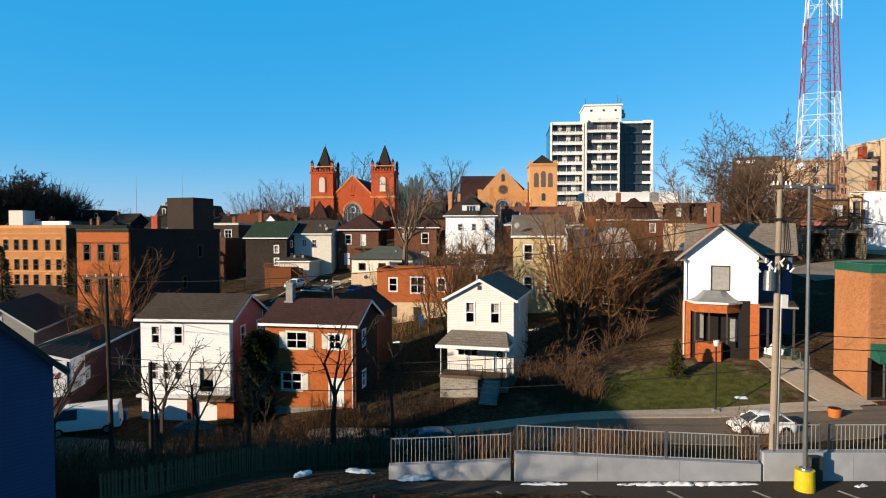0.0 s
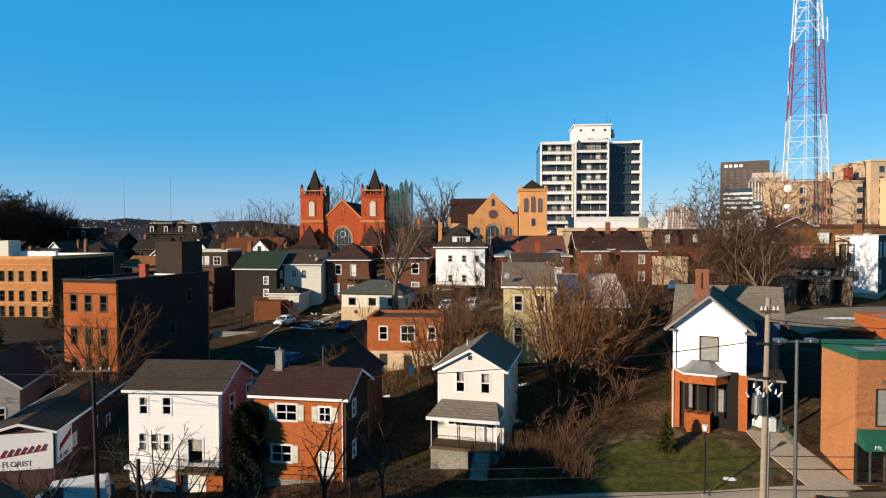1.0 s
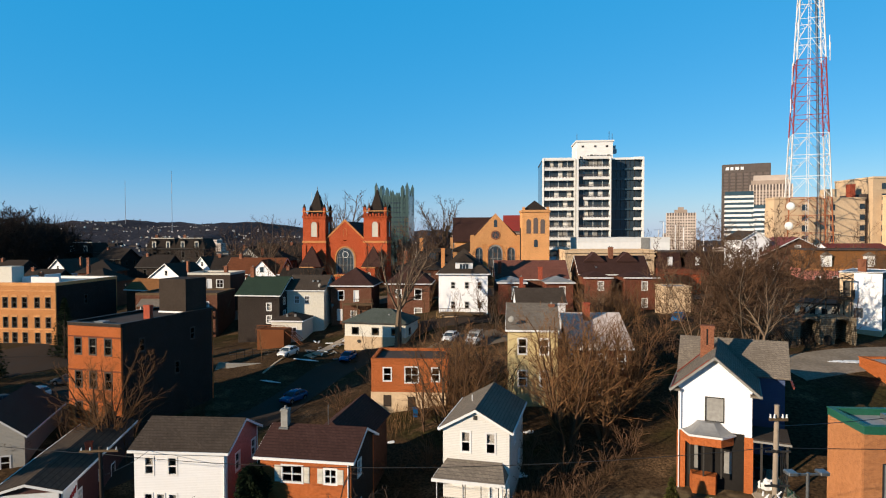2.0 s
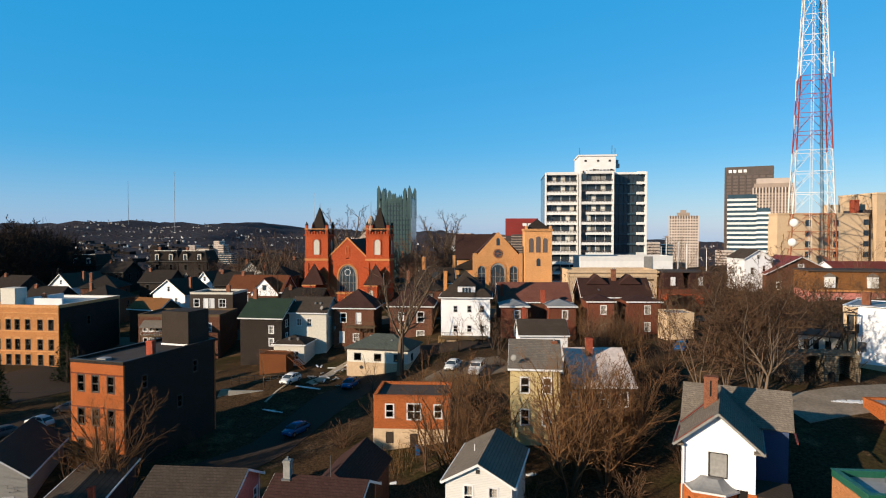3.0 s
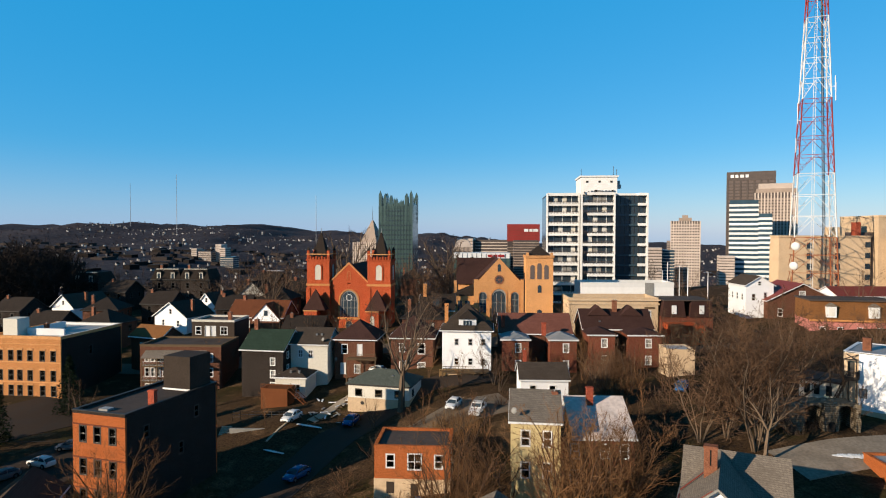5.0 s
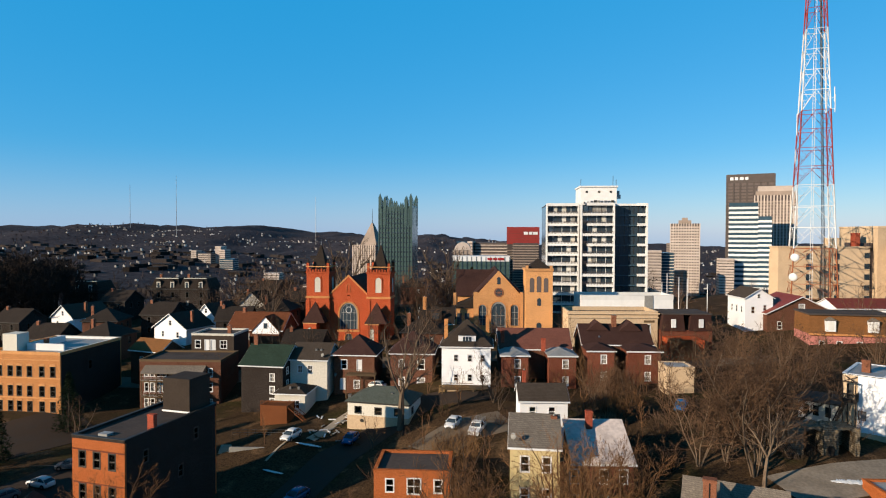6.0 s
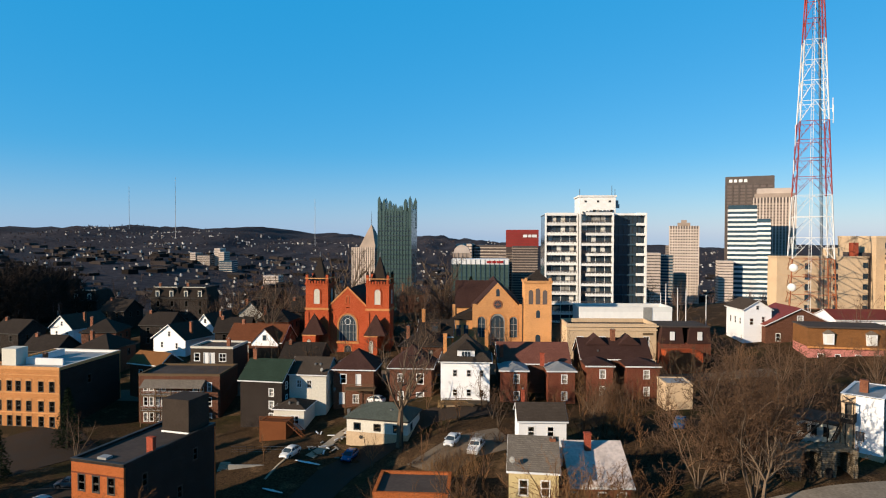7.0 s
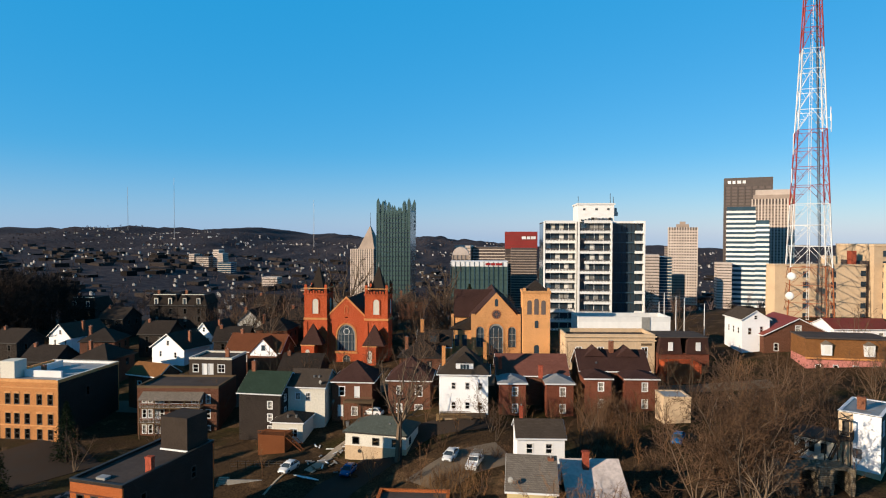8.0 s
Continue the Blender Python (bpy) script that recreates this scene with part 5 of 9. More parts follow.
def red_church():
    r = thing("church", pose(-32.7, 155.0, 11.0, 0, 0, -7.0), "red brick church with twin slate-capped towers and arched windows", "church")
    B = "church_brick"
    w, x0, x1 = 21.0, 5.7, 15.3
    # nave
    big = (4.8, 3.2, 4.6, 6.6)
    part("wall", wall_mesh(x1 - x0, 11.6, [(big[0] - 2.3, big[1], big[0] + 2.3, big[1] + big[3]), (4.4, 12.2 - 0.8, 5.2, 11.6), (3.9, -0.5, 5.7, 2.2)], 4.6), B, r, m=pose(x0, 0, 0))
    arch_window(r, pose(x0, 0, 0), big[0], big[1], big[2], big[3], "glass", B, 5, 1.0, name="great_window")
    part("wheel_tracery", (lambda b: ([bar(b, (4.8 + 0.75 * math.cos(a), 0.16, 8.0 + 0.75 * math.sin(a)), (4.8 + 0.75 * math.cos(a + 0.45), 0.16, 8.0 + 0.75 * math.sin(a + 0.45)), 0.08) for a in np.arange(0, 6.2, 0.45)], b)[1])(bmesh.new()), "trim", r, m=pose(x0, 0, 0))
    part("sill_band", boxes((x0 + 2.0, -0.2, 2.6, x0 + 7.6, -0.004, 3.1)), "yellow_brick", r)
    arch_window(r, pose(x0, 0, 0), 4.8, -0.5, 1.8, 2.7, "glass", B, 2, 0.3, name="church_door")
    arch_window(r, pose(x0, -0.02, 0), 4.8, 12.4, 0.8, 2.0, "louvre", B, 1, 0.2, name="gable_window")
    part("side_wall", boxes((x0, 0.25, -4, x0 + 0.4, 26, 11.5), (x1 - 0.4, 0.25, -4, x1, 26, 11.5), (x0 + 0.4, 25.6, -4, x1 - 0.4, 26, 11.5)), B, r)
    bm = bmesh.new()
    prism(bm, [(x0 - 0.3, 11.6), ((x0 + x1) / 2, 16.2), (x1 + 0.3, 11.6)], "y", 0.28, 26.4)
    part("roof", bm, "slate", r)
    bm = bmesh.new()
    prism(bm, [(x0, 11.6), (x0 - 0.0, 12.05), ((x0 + x1) / 2, 16.75), (x1, 12.05), (x1, 11.6), ((x0 + x1) / 2, 16.25)], "y", -0.12, 0.3)
    part("gable_coping", bm, "yellow_brick", r)
    for tx in (0.0, 15.3):
        t = part("tower", bmesh_tower(5.7, 17.3), B, r, m=pose(tx, -0.6, 0))
        m = pose(tx, -0.6, 0)
        for mm in (m, m @ pose(5.7, 0.004, 0, 0, 0, 90), m @ pose(0, 5.696, 0, 0, 0, -90)):
            part("belfry_window", (lambda b: (prism(b, [(p[0] + 2.85, p[1] + 12.4) for p in arch_points(1.5, 3.7)], "y", -0.1, -0.004), b)[1])(bmesh.new()), "pale", r, "pale louvred belfry opening", m=mm)
            bm = bmesh.new()
            pts, out = arch_points(1.5, 3.7), [(p[0] * 1.35, p[1] * 1.08) for p in arch_points(1.5, 3.7)]
            for a, b, c, d in zip(pts, pts[1:], out, out[1:]):
                prism(bm, [(a[0] + 2.85, a[1] + 12.4), (b[0] + 2.85, b[1] + 12.4), (d[0] + 2.85, d[1] + 12.4), (c[0] + 2.85, c[1] + 12.4)], "y", -0.16, -0.004)
            bm2 = bm
            part("belfry_surround", bm2, B, r, m=mm)
        for z, o, k, mat in ((10.9, 0.18, 0.5, "yellow_brick"), (17.0, 0.2, 0.45, B), (18.6, 0.16, 0.2, "church_stone")):
            part("belt_course", boxes((-o, -o, z, 5.7 + o, -0.004, z + k), (-o, 5.704, z, 5.7 + o, 5.7 + o, z + k), (-o, -0.004, z, -0.004, 5.704, z + k), (5.704, -0.004, z, 5.7 + o, 5.704, z + k)), mat, r, m=m)
        for i in range(8):
            for a in ((i * 0.72, -0.12, 0.4, 0.25), (i * 0.72, 5.45, 0.4, 5.82)):
                part("merlon", boxes((a[0], a[1], 17.45, a[0] + a[2], a[3], 18.0 + 0.2 * (i % 2))), B, r, m=m)
        for px in (0.0, 5.1):
            for py in (0.0, 5.1):
                p = part("pinnacle", boxes((px, py, 17.3, px + 0.6, py + 0.6, 19.6)), B, r, m=m)
                b = bmesh.new()
                pyramid(b, px - 0.05, py - 0.05, px + 0.65, py + 0.65, 19.6, 20.6)
                part("pinnacle_cap", b, "slate", p)
        b = bmesh.new()
        pyramid(b, 0.75, 0.75, 4.95, 4.95, 17.3, 24.0, 0.06)
        sp = part("spire", b, "slate", r, m=m)
        part("finial", tube(24.0, 25.2, 0.12, 0.03, 8, x=2.85, y=2.85), "copper", sp)
    # porches with steep slate roofs in the corners
    for px, pw in ((0.2, 5.4), (15.6, 5.2)):
        part("porch", boxes((px, -3.6, -4, px + pw * 0.6, -0.604, 5.2)), B, r)
        b = bmesh.new()
        pyramid(b, px - 0.25, -3.9, px + pw, -0.55, 5.2, 10.2, 0.02)
        part("porch_roof", b, "shingle_brown", r)
        part("porch_cornice", boxes((px - 0.15, -3.75, 4.9, px + pw * 0.6 + 0.15, -3.604, 5.2)), "church_stone", r)
        part("porch_window", (lambda b: (prism(b, [(p[0] + px + 1.6, p[1] + 1.0) for p in arch_points(1.0, 3.0)], "y", -3.66, -3.604), b)[1])(bmesh.new()), "pale", r)
    return r


def bmesh_tower(w, h):
    bm = boxes((0, 0, -4, w, w, h), (-0.18, -0.18, -4, 0.8, 0.8, 10.4), (w - 0.8, -0.18, -4, w + 0.18, 0.8, 10.4))
    return bm


def ochre_church():
    r = thing("church", pose(8.4, 150.5, 13.5, 0, 0, -3.0), "ochre brick church with square tower, rose window and brown roof", "church")
    S = "church_stone"
    ops = [(2.2, 2.2, 1.9, 5.1), (6.05, -1.0, 3.5, 9.0), (9.9, 2.2, 1.9, 5.1), (6.1, 8.5, 1.6, 1.6), (6.1, 11.7, 0.7, 1.6)]
    part("wall", wall_mesh(12.2, 9.6, [(a[0] - a[2] / 2, a[1], a[0] + a[2] / 2, a[1] + a[3]) for a in ops[:3]], 0, low=4), S, r)
    for a, n in zip(ops[:3], (2, 3, 2)):
        arch_window(r, pose(0, 0, 0), a[0], a[1], a[2], a[3], "glass", S, n)
    bm = bmesh.new()
    prism(bm, [(0, 9.6), (12.2, 9.6), (12.2, 10.3), (11.2, 10.3), (11.2, 9.9), (6.1, 15.5), (1.0, 9.9), (1.0, 10.3), (0, 10.3)], "y", 0, 0.45)
    part("gable", bm, S, r)
    bm = bmesh.new()
    for i in range(20):
        a, b = 2 * math.pi * i / 20, 2 * math.pi * (i + 1) / 20
        prism(bm, [(6.1 + 1.15 * math.cos(a), 10.25 + 1.15 * math.sin(a)), (6.1 + 1.15 * math.cos(b), 10.25 + 1.15 * math.sin(b)), (6.1 + 0.85 * math.cos(b), 10.25 + 0.85 * math.sin(b)), (6.1 + 0.85 * math.cos(a), 10.25 + 0.85 * math.sin(a))], "y", -0.1, -0.004)
    rose = part("rose_window", bm, "chimney", r)
    bm = bmesh.new()
    prism(bm, [(6.1 + 0.86 * math.cos(2 * math.pi * i / 20), 10.25 + 0.86 * math.sin(2 * math.pi * i / 20)) for i in range(20)], "y", -0.05, -0.006)
    part("pane", bm, "ap_dark", rose)
    for k in range(4):
        bm = bmesh.new()
        a = math.pi * k / 4
        bar(bm, (6.1 - 0.85 * math.cos(a), -0.06, 10.25 - 0.85 * math.sin(a)), (6.1 + 0.85 * math.cos(a), -0.06, 10.25 + 0.85 * math.sin(a)), 0.05)
        part("tracery", bm, "chimney", rose)
    part("gable_window", (lambda b: (prism(b, [(p[0] + 6.1, p[1] + 12.2) for p in arch_points(0.8, 1.8)], "y", -0.06, -0.004), b)[1])(bmesh.new()), "ap_dark", r)
    bm = bmesh.new()
    prism(bm, [(-0.4, 9.3), (6.1, 15.2), (12.6, 9.3)], "y", 0.46, 30)
    part("roof", bm, "shingle_brown", r)
    part("side_wall", boxes((0.0, 0.46, -5, 0.4, 29.5, 9.3), (11.8, 0.46, -5, 12.2, 29.5, 9.3), (0.4, 29.1, -5, 11.8, 29.5, 9.3)), S, r)
    bm = bmesh.new()
    prism(bm, [(8, 8.5), (16, 14.9), (24, 8.5)], "x", -4.5, 6.0)
    part("transept_roof", bm, "shingle_brown", r)
    part("transept", boxes((-4.0, 8.6, -5, -0.004, 23.4, 8.6)), S, r)
    # tower
    m = pose(12.3, -2.6, 0)
    part("tower", boxes((0, 0, -4, 6.4, 6.4, 16.2)), S, r, m=m)
    for i in range(3):
        part("belfry_window", (lambda b: (prism(b, [(p[0] + 1.5 + i * 1.65, p[1] + 10.6) for p in arch_points(1.05, 3.4 + (0.4 if i == 1 else 0))], "y", -0.05, -0.004), b)[1])(bmesh.new()), "tower_brown", r, m=m)
    for x, z, w_, h_ in ((3.2, 7.4, 0.9, 1.8), (3.2, 0.8, 1.2, 2.6)):
        part("arched_window", (lambda b: (prism(b, [(p[0] + x, p[1] + z) for p in arch_points(w_, h_)], "y", -0.05, -0.004), b)[1])(bmesh.new()), "ap_dark", r, m=m)
    part("tower_cornice", boxes((-0.2, -0.2, 15.6, 6.6, -0.004, 16.2), (-0.2, -0.004, 15.6, -0.004, 6.6, 16.2), (6.404, -0.004, 15.6, 6.6, 6.6, 16.2)), S, r, m=m)
    bm = bmesh.new()
    pyramid(bm, 0.4, 0.4, 6.0, 6.0, 16.2, 18.6)
    part("tower_roof", bm, "slate", r, m=m)
    for x in (0.05, 5.75):
        part("corner_post", boxes((x, 0.05, 16.2, x + 0.6, 0.65, 16.9)), S, r, m=m)
    part("downpipe", tube(-2, 12, 0.12, x=12.1, y=-0.25, sides=8), "black", r)
    # low wing
    part("wing", boxes((-5.2, 1.2, -4, -0.004, 8.0, 6.2)), S, r)
    bm = bmesh.new()
    prism(bm, [(-5.5, 6.2), (-0.004, 8.6), (-0.004, 6.2)], "y", 1.0, 8.3)
    part("wing_roof", bm, "slate", r)
    for x in (-3.4, -1.6):
        part("window", boxes((x - 0.55, 1.12, 2.2, x + 0.55, 1.196, 5.0)), "ap_dark", r)
    part("wing_chimney", boxes((-5.0, 5, 6.2, -4.3, 5.7, 9.6)), S, r)
    return r


red_church()
ochre_church()
ypar = building("house", "ochre brick gabled house with front dormer", "house", -4.4, 142.0, 11.5, -4.0, 7.6, 9, 6.0, "yellow_brick", ("gable_x", 3.0, 0.4, "slate"), front=[(2.5, 3.6, 1.0, 1.7, "sC"), (5.5, 3.6, 1.0, 1.7, "sC"), (2.5, 0.6, 1.0, 1.7, "s")], low=4)
part("dormer", boxes((2.4, 0.4, 6.6, 5.0, 3.0, 8.6)), "slate", ypar)
part("dormer_window", boxes((3.0, 0.3, 6.9, 4.4, 0.396, 8.3)), "ap_dark", ypar)
part("porch", boxes((0.5, -2.0, 2.6, 7.0, -0.004, 2.9)), "shingle_brown", ypar)
chimney(ypar, 0.8, 4, 8, 11.6, 0.8, 0.7, "yellow_brick")


# ---- tall apartment block ----
def apartment_block():
    r = thing("apartment_tower", pose(33.6, 194.5, 12.8, 0, 0, -6.0), "white banded concrete apartment tower of eleven floors", "apartment tower")
    n, fh = 11, 3.1
    for bay, (x0, x1, y0) in enumerate(((0.0, 10.2, 0.0), (10.2, 20.4, -3.6), (20.4, 30.8, -0.9))):
        part("core", boxes((x0 + 0.1, y0 + 1.5, -6, x1 - 0.1, 24, n * fh - 0.02)), "ap_dark", r, "dark tinted window wall")
        for xx, w_ in ((x0, 0.45), (x1 - 0.45, 0.45)):
            part("pier", boxes((xx, y0 - 0.15, -6, xx + w_, y0 + 1.6, n * fh + 0.5)), "white_band", r)
        for i in range(n + 1):
            z = i * fh
            # third bay: bands coloured dark for shade, white only where the sun reaches
            if bay == 2:
                part("floor_band", boxes((x0 + 0.45, y0 + 0.9, z - 0.2, x1 - 0.45, y0 + 1.55, z + (0.15 if i < n else 0.45))), "white_band" if i == n else "tower_glass", r)
                part("end_balcony", boxes((x1 - 3.0, y0, z - 0.25, x1 - 0.45, y0 + 0.9, z + 0.55)), "white_band", r)
            else:
                inset = 1.5 if bay == 1 and i % 2 else 0.0
                part("floor_band", boxes((x0 + 0.45 + inset, y0, z - 0.25, x1 - 0.45, y0 + 1.55, z + (0.62 if bay or i == n else 0.78))), "white_band", r)
        for i in range(n):
            z = i * fh
            for k in range(7):
                xx = x0 + 0.8 + k * 1.38
                part("mullion", boxes((xx, y0 + 1.38, z + 0.62, xx + 0.12, y0 + 1.49, z + fh - 0.26)), "white_band" if bay < 2 and k % 2 else "trim_dark", r)
                if k < 6 and bay < 2 and random.random() < 0.26:
                    part("curtain", boxes((xx + 0.14, y0 + 1.41, z + 0.9, xx + 1.3, y0 + 1.49, z + fh - 0.3)), random.choice(("curtain", "concrete", "concrete", "pale")), r)
            if bay < 2:
                bm = boxes((x0 + 0.5, y0 - 0.02, z + 1.18, x1 - 0.5, y0 + 0.03, z + 1.26))
                for k in range(21):
                    xx = x0 + 0.6 + k * (x1 - x0 - 1.2) / 20
                    box(bm, xx, y0 - 0.015, z + 0.42, xx + 0.14, y0 + 0.025, z + 1.18)
                part("balcony_rail", bm, "tower_dark", r)
    part("roof", boxes((0, 1.4, n * fh - 0.02, 30.8, 24, n * fh + 0.2)), "roof_flat", r)
    part("penthouse", soften(boxes((10.6, 1.5, n * fh + 0.2, 21.8, 14, n * fh + 5.6)), 0.05), "white_band", r)
    part("penthouse_cap", boxes((10.3, 1.2, n * fh + 5.6, 22.1, 14.3, n * fh + 6.1)), "white_band", r)
    for x in (12.2, 16.0, 19.6):
        part("louvre", boxes((x, 1.42, n * fh + 3.9, x + 0.7, 1.496, n * fh + 4.5)), "trim_dark", r)
    for i in range(9):
        x, k = 11.6 + i * 1.05, random.uniform(0.3, 0.9)
        part("roof_unit", soften(boxes((x, 0.2 + k, n * fh + 0.45, x + k, 1.2 + k * 0.3, n * fh + 0.75 + k)), 0.04), random.choice(("trim_dark", "metal", "concrete")), r)
    for x, y, h in ((10.9, 3, 2.2), (21.0, 4, 3.2), (21.6, 2, 2.0)):
        part("antenna", tube(n * fh + 6.1, n * fh + 6.1 + h, 0.08, x=x, y=y, sides=6), "black", r)
    part("equipment", boxes((21.9, 3, n * fh + 2.2, 23.2, 5, n * fh + 3.4), (22.3, 3.2, n * fh + 3.4, 22.9, 4.6, n * fh + 4.6)), "metal", r)
    return r


apartment_block()
flatw = building("commercial_building", "long low white flat-roofed building", "commercial building", 34.5, 151.0, 16.4, -1.0, 22.5, 8, 5.5, "white_band", ("flat", 1.15, 0, "roof_flat"), low=4)
# thin grey sheet painted in as a shadow on the white front
part("shadow_panel", boxes((15.5, -0.12, 1.5, 17.6, -0.034, 6.6)), "concrete", flatw, "grey sheet standing for a shadow on the parapet")
creamb = building("commercial_building", "cream rendered hall with moulded cornice", "commercial building", 29.5, 141.5, 13.8, -1.5, 20.3, 9.2, 5.6, "cream", ("flat", 0.9, 0, "roof_flat"), front=rows_of((3, 8, 13, 18), (1.4,), 1.3, 2.2, "m"), low=4)
for z, o in ((5.0, 0.25), (5.9, 0.4)):
    part("cornice", boxes((-o, -o, z, 20.3 + o, -0.08, z + 0.3)), "cream", creamb)
part("wall_lettering", boxes((17.2, -0.05, 4.0, 19.6, -0.004, 4.5)), "wood", creamb)
man = building("row_house", "brick row house with dark mansard attic", "house", 50.2, 140.0, 10.6, -1.0, 11.6, 9, 5.4, "red_brick", ("flat", 0.2, 0, "roof_flat"), front=rows_of((2, 5, 8.5), (1.2,), 1.0, 1.8, "s"), low=4)
bm = bmesh.new()
for a, b in ((0.0, 5.4), (6.2, 11.6)):
    prism(bm, [(a, 5.5), (b, 5.5), (b - 0.5, 9.2), (a + 0.5, 9.2)], "y", -0.3, 8.5)
part("mansard", bm, "shingle_brown", man)
for x in (2.7, 8.9):
    part("dormer_window", boxes((x - 0.5, -0.55, 6.3, x + 0.5, -0.3, 8.2)), "trim", man)
part("attic_cornice", boxes((0.3, -0.45, 9.2, 11.3, 8.6, 9.45)), "roof_flat", man)
part("low_block", boxes((0.2, -6, -4, 7.4, -0.31, 4.4)), "church_brick", man, "orange-red brick rear block")
building("shed", "small cream rendered flat-roofed shed", "shed", 39.2, 106.4, 10.2, -3.0, 4.6, 5, 4.7, "cream", ("flat", 0.15, 0, "roof_silver"), low=3)

# ---- right-hand slope ----
building("house", "white-sided gabled house with dark roof", "house", 75.2, 152.0, 16.0, 0.0, 6.9, 9.0, 6.4, "white_siding", ("gable_y", 2.1, 0.35, "shingle_dark"), front=[(3.45, 6.3, 0.8, 1.0, "s"), (2, 2.6, 0.9, 1.6, "s"), (4.9, 3.2, 0.8, 1.4, "s")], left=rows_of((2, 4.5, 7), (2.6,), 0.9, 1.6), low=7)
bg = building("house", "brown brick gabled house with red roof", "house", 79.6, 150.0, 13.5, -3.0, 16.4, 12, 5.4, "dark_brick", ("gable_y", 4.0, 0.5, "roof_red"), front=[(8.2, 6.2, 1.3, 1.4, "sC"), (3.0, 1.5, 1.0, 1.8, "s"), (8, 1.5, 1.0, 1.8, "s")], low=5)
building("house", "white house with long red metal roof", "house", 102.0, 158.0, 15.5, -2.0, 15, 10, 3.6, "white_siding", ("gable_x", 2.0, 0.4, "roof_red"), front=rows_of((4, 8, 12), (1.0,), 1.2, 1.6, "sC"), low=5)
om = building("row_house", "pink brick row house with orange shingled mansard and white dormers", "house", 81.6, 136.0, 12.0, -11.0, 17.0, 9, 4.0, "pink_brick", ("flat", 0.2, 0, "roof_flat"), front=rows_of((2.5, 6, 10, 14), (0.8,), 1.0, 1.8, "s"), low=5)
bm = bmesh.new()
prism(bm, [(-0.35, 4.1), (0.35, 8.3), (8.6, 8.3), (9.0, 4.1)], "x", -0.1, 17.1)
part("mansard", bm, "shingle_orange", om)
part("attic_roof", boxes((-0.3, -0.1, 8.3, 17.3, 9, 8.6)), "roof_flat", om)
for x in (4.0, 12.5):
    d = part("dormer", boxes((x - 1.0, -0.7, 4.8, x + 1.0, 0.6, 7.2)), "trim", om)
    bm = bmesh.new()
    prism(bm, [(x - 1.2, 7.2), (x, 8.0), (x + 1.2, 7.2)], "y", -0.85, 0.8)
    part("dormer_roof", bm, "shingle_grey", d)
    part("dormer_window", boxes((x - 0.55, -0.76, 5.2, x + 0.55, -0.704, 6.9)), "curtain", d)
part("cornice", boxes((-0.3, -0.55, 3.9, 17.3, -0.36, 4.3)), "yellow_brick", om)


def hospital():
    r = thing("hospital_building", pose(100.6, 183.5, 17.0, 0, 0, -1.0), "cream rendered hospital blocks with small square windows", "hospital")
    for x0, x1, y0, h, d, cols in ((0, 27.0, 0, 17.0, 5.0, (9.0, 17.3)), (28.2, 50, -1.5, 23.0, 18, (31.5, 39.0, 46.5)), (31.0, 50.0, -6, 17.5, 17.9, (34.5, 42.0, 48.0))):
        part("block", boxes((x0, y0, -8, x1, y0 + d, h)), "cream", r)
        part("parapet", boxes((x0 - 0.2, y0 - 0.2, h, x1 + 0.2, y0 + d, h + 0.5)), "cream", r)
        for i in range(int(h / 3.1)):
            for x in cols:
                w = part("window", boxes((x - 0.75, y0 - 0.05, i * 3.1 + 1.3, x + 0.75, y0 - 0.004, i * 3.1 + 3.0)), "ap_dark", r)
                part("sill", boxes((x - 0.85, y0 - 0.16, i * 3.1 + 1.15, x + 0.85, y0 - 0.052, i * 3.1 + 1.3)), "concrete", w)
    part("rear_block", boxes((6, 5.01, -8, 27, 17, 15.0)), "cream", r)
    part("stair_recess", boxes((27.0, 0.5, -8, 28.2, 17, 18.5)), "tower_dark", r)
    for i in range(5):
        part("recess_window", boxes((25.4, -0.06, i * 3.2 + 1.2, 26.9, -0.004, i * 3.2 + 2.8)), "ap_dark", r)
    part("roof_block", boxes((16, 1, 17.5, 20, 4.5, 20.0)), "cream", r)
    part("flue", boxes((23.4, 1.5, 17.5, 25.0, 3.5, 21.5)), "chimney_red", r)
    return r


hospital()
# grey-green on the right wall puts its shade into the colour
rw = building("house", "white-rendered three-storey house with outside back stairs", "house", 55.2, 84.6, 10.4, -44.0, 4.9, 9.5, 8.5, "white_siding", ("flat", 0.1, 0, "roof_silver"), front=[(2.3, 2.6, 0.8, 1.1, "o", "trim_dark")], right=[(1.6, 5.7, 1.1, 1.9, "sC"), (5.0, 5.7, 1.1, 1.9, "s"), (1.6, 2.2, 1.1, 1.7, "s")], sidewall={"right": "shingle_teal"}, low=3, foot=0.9, footmat="cream")
part("stair_bay", boxes((0.0, -0.06, 0.95, 1.75, -0.004, 8.45)), "cream", rw, "tan rendered bay behind the stairs")
chimney(rw, 2.2, 3.0, 8.5, 10.3, 1.0, 0.8, "chimney", 0)
part("bay_door", boxes((0.5, -0.12, 5.3, 1.3, -0.064, 7.3)), "trim_dark", rw)
part("landing", boxes((-1.3, -1.7, 5.0, 1.9, -0.064, 5.2)), "dark_wood", rw)
rail(rw, (-1.3, -1.62, 5.2), (1.9, -1.62, 5.2), 1.0, 0.2, "dark_wood", r=0.035)
rail(rw, (1.86, -1.62, 5.2), (1.86, -0.1, 5.2), 1.0, 0.2, "dark_wood", r=0.035)
for x, top in ((-1.2, 6.4), (0.3, 7.9), (1.8, 7.9), (0.9, 5.0)):
    part("stair_post", boxes((x - 0.07, -1.68, -1.5, x + 0.07, -1.54, top)), "dark_wood", rw)
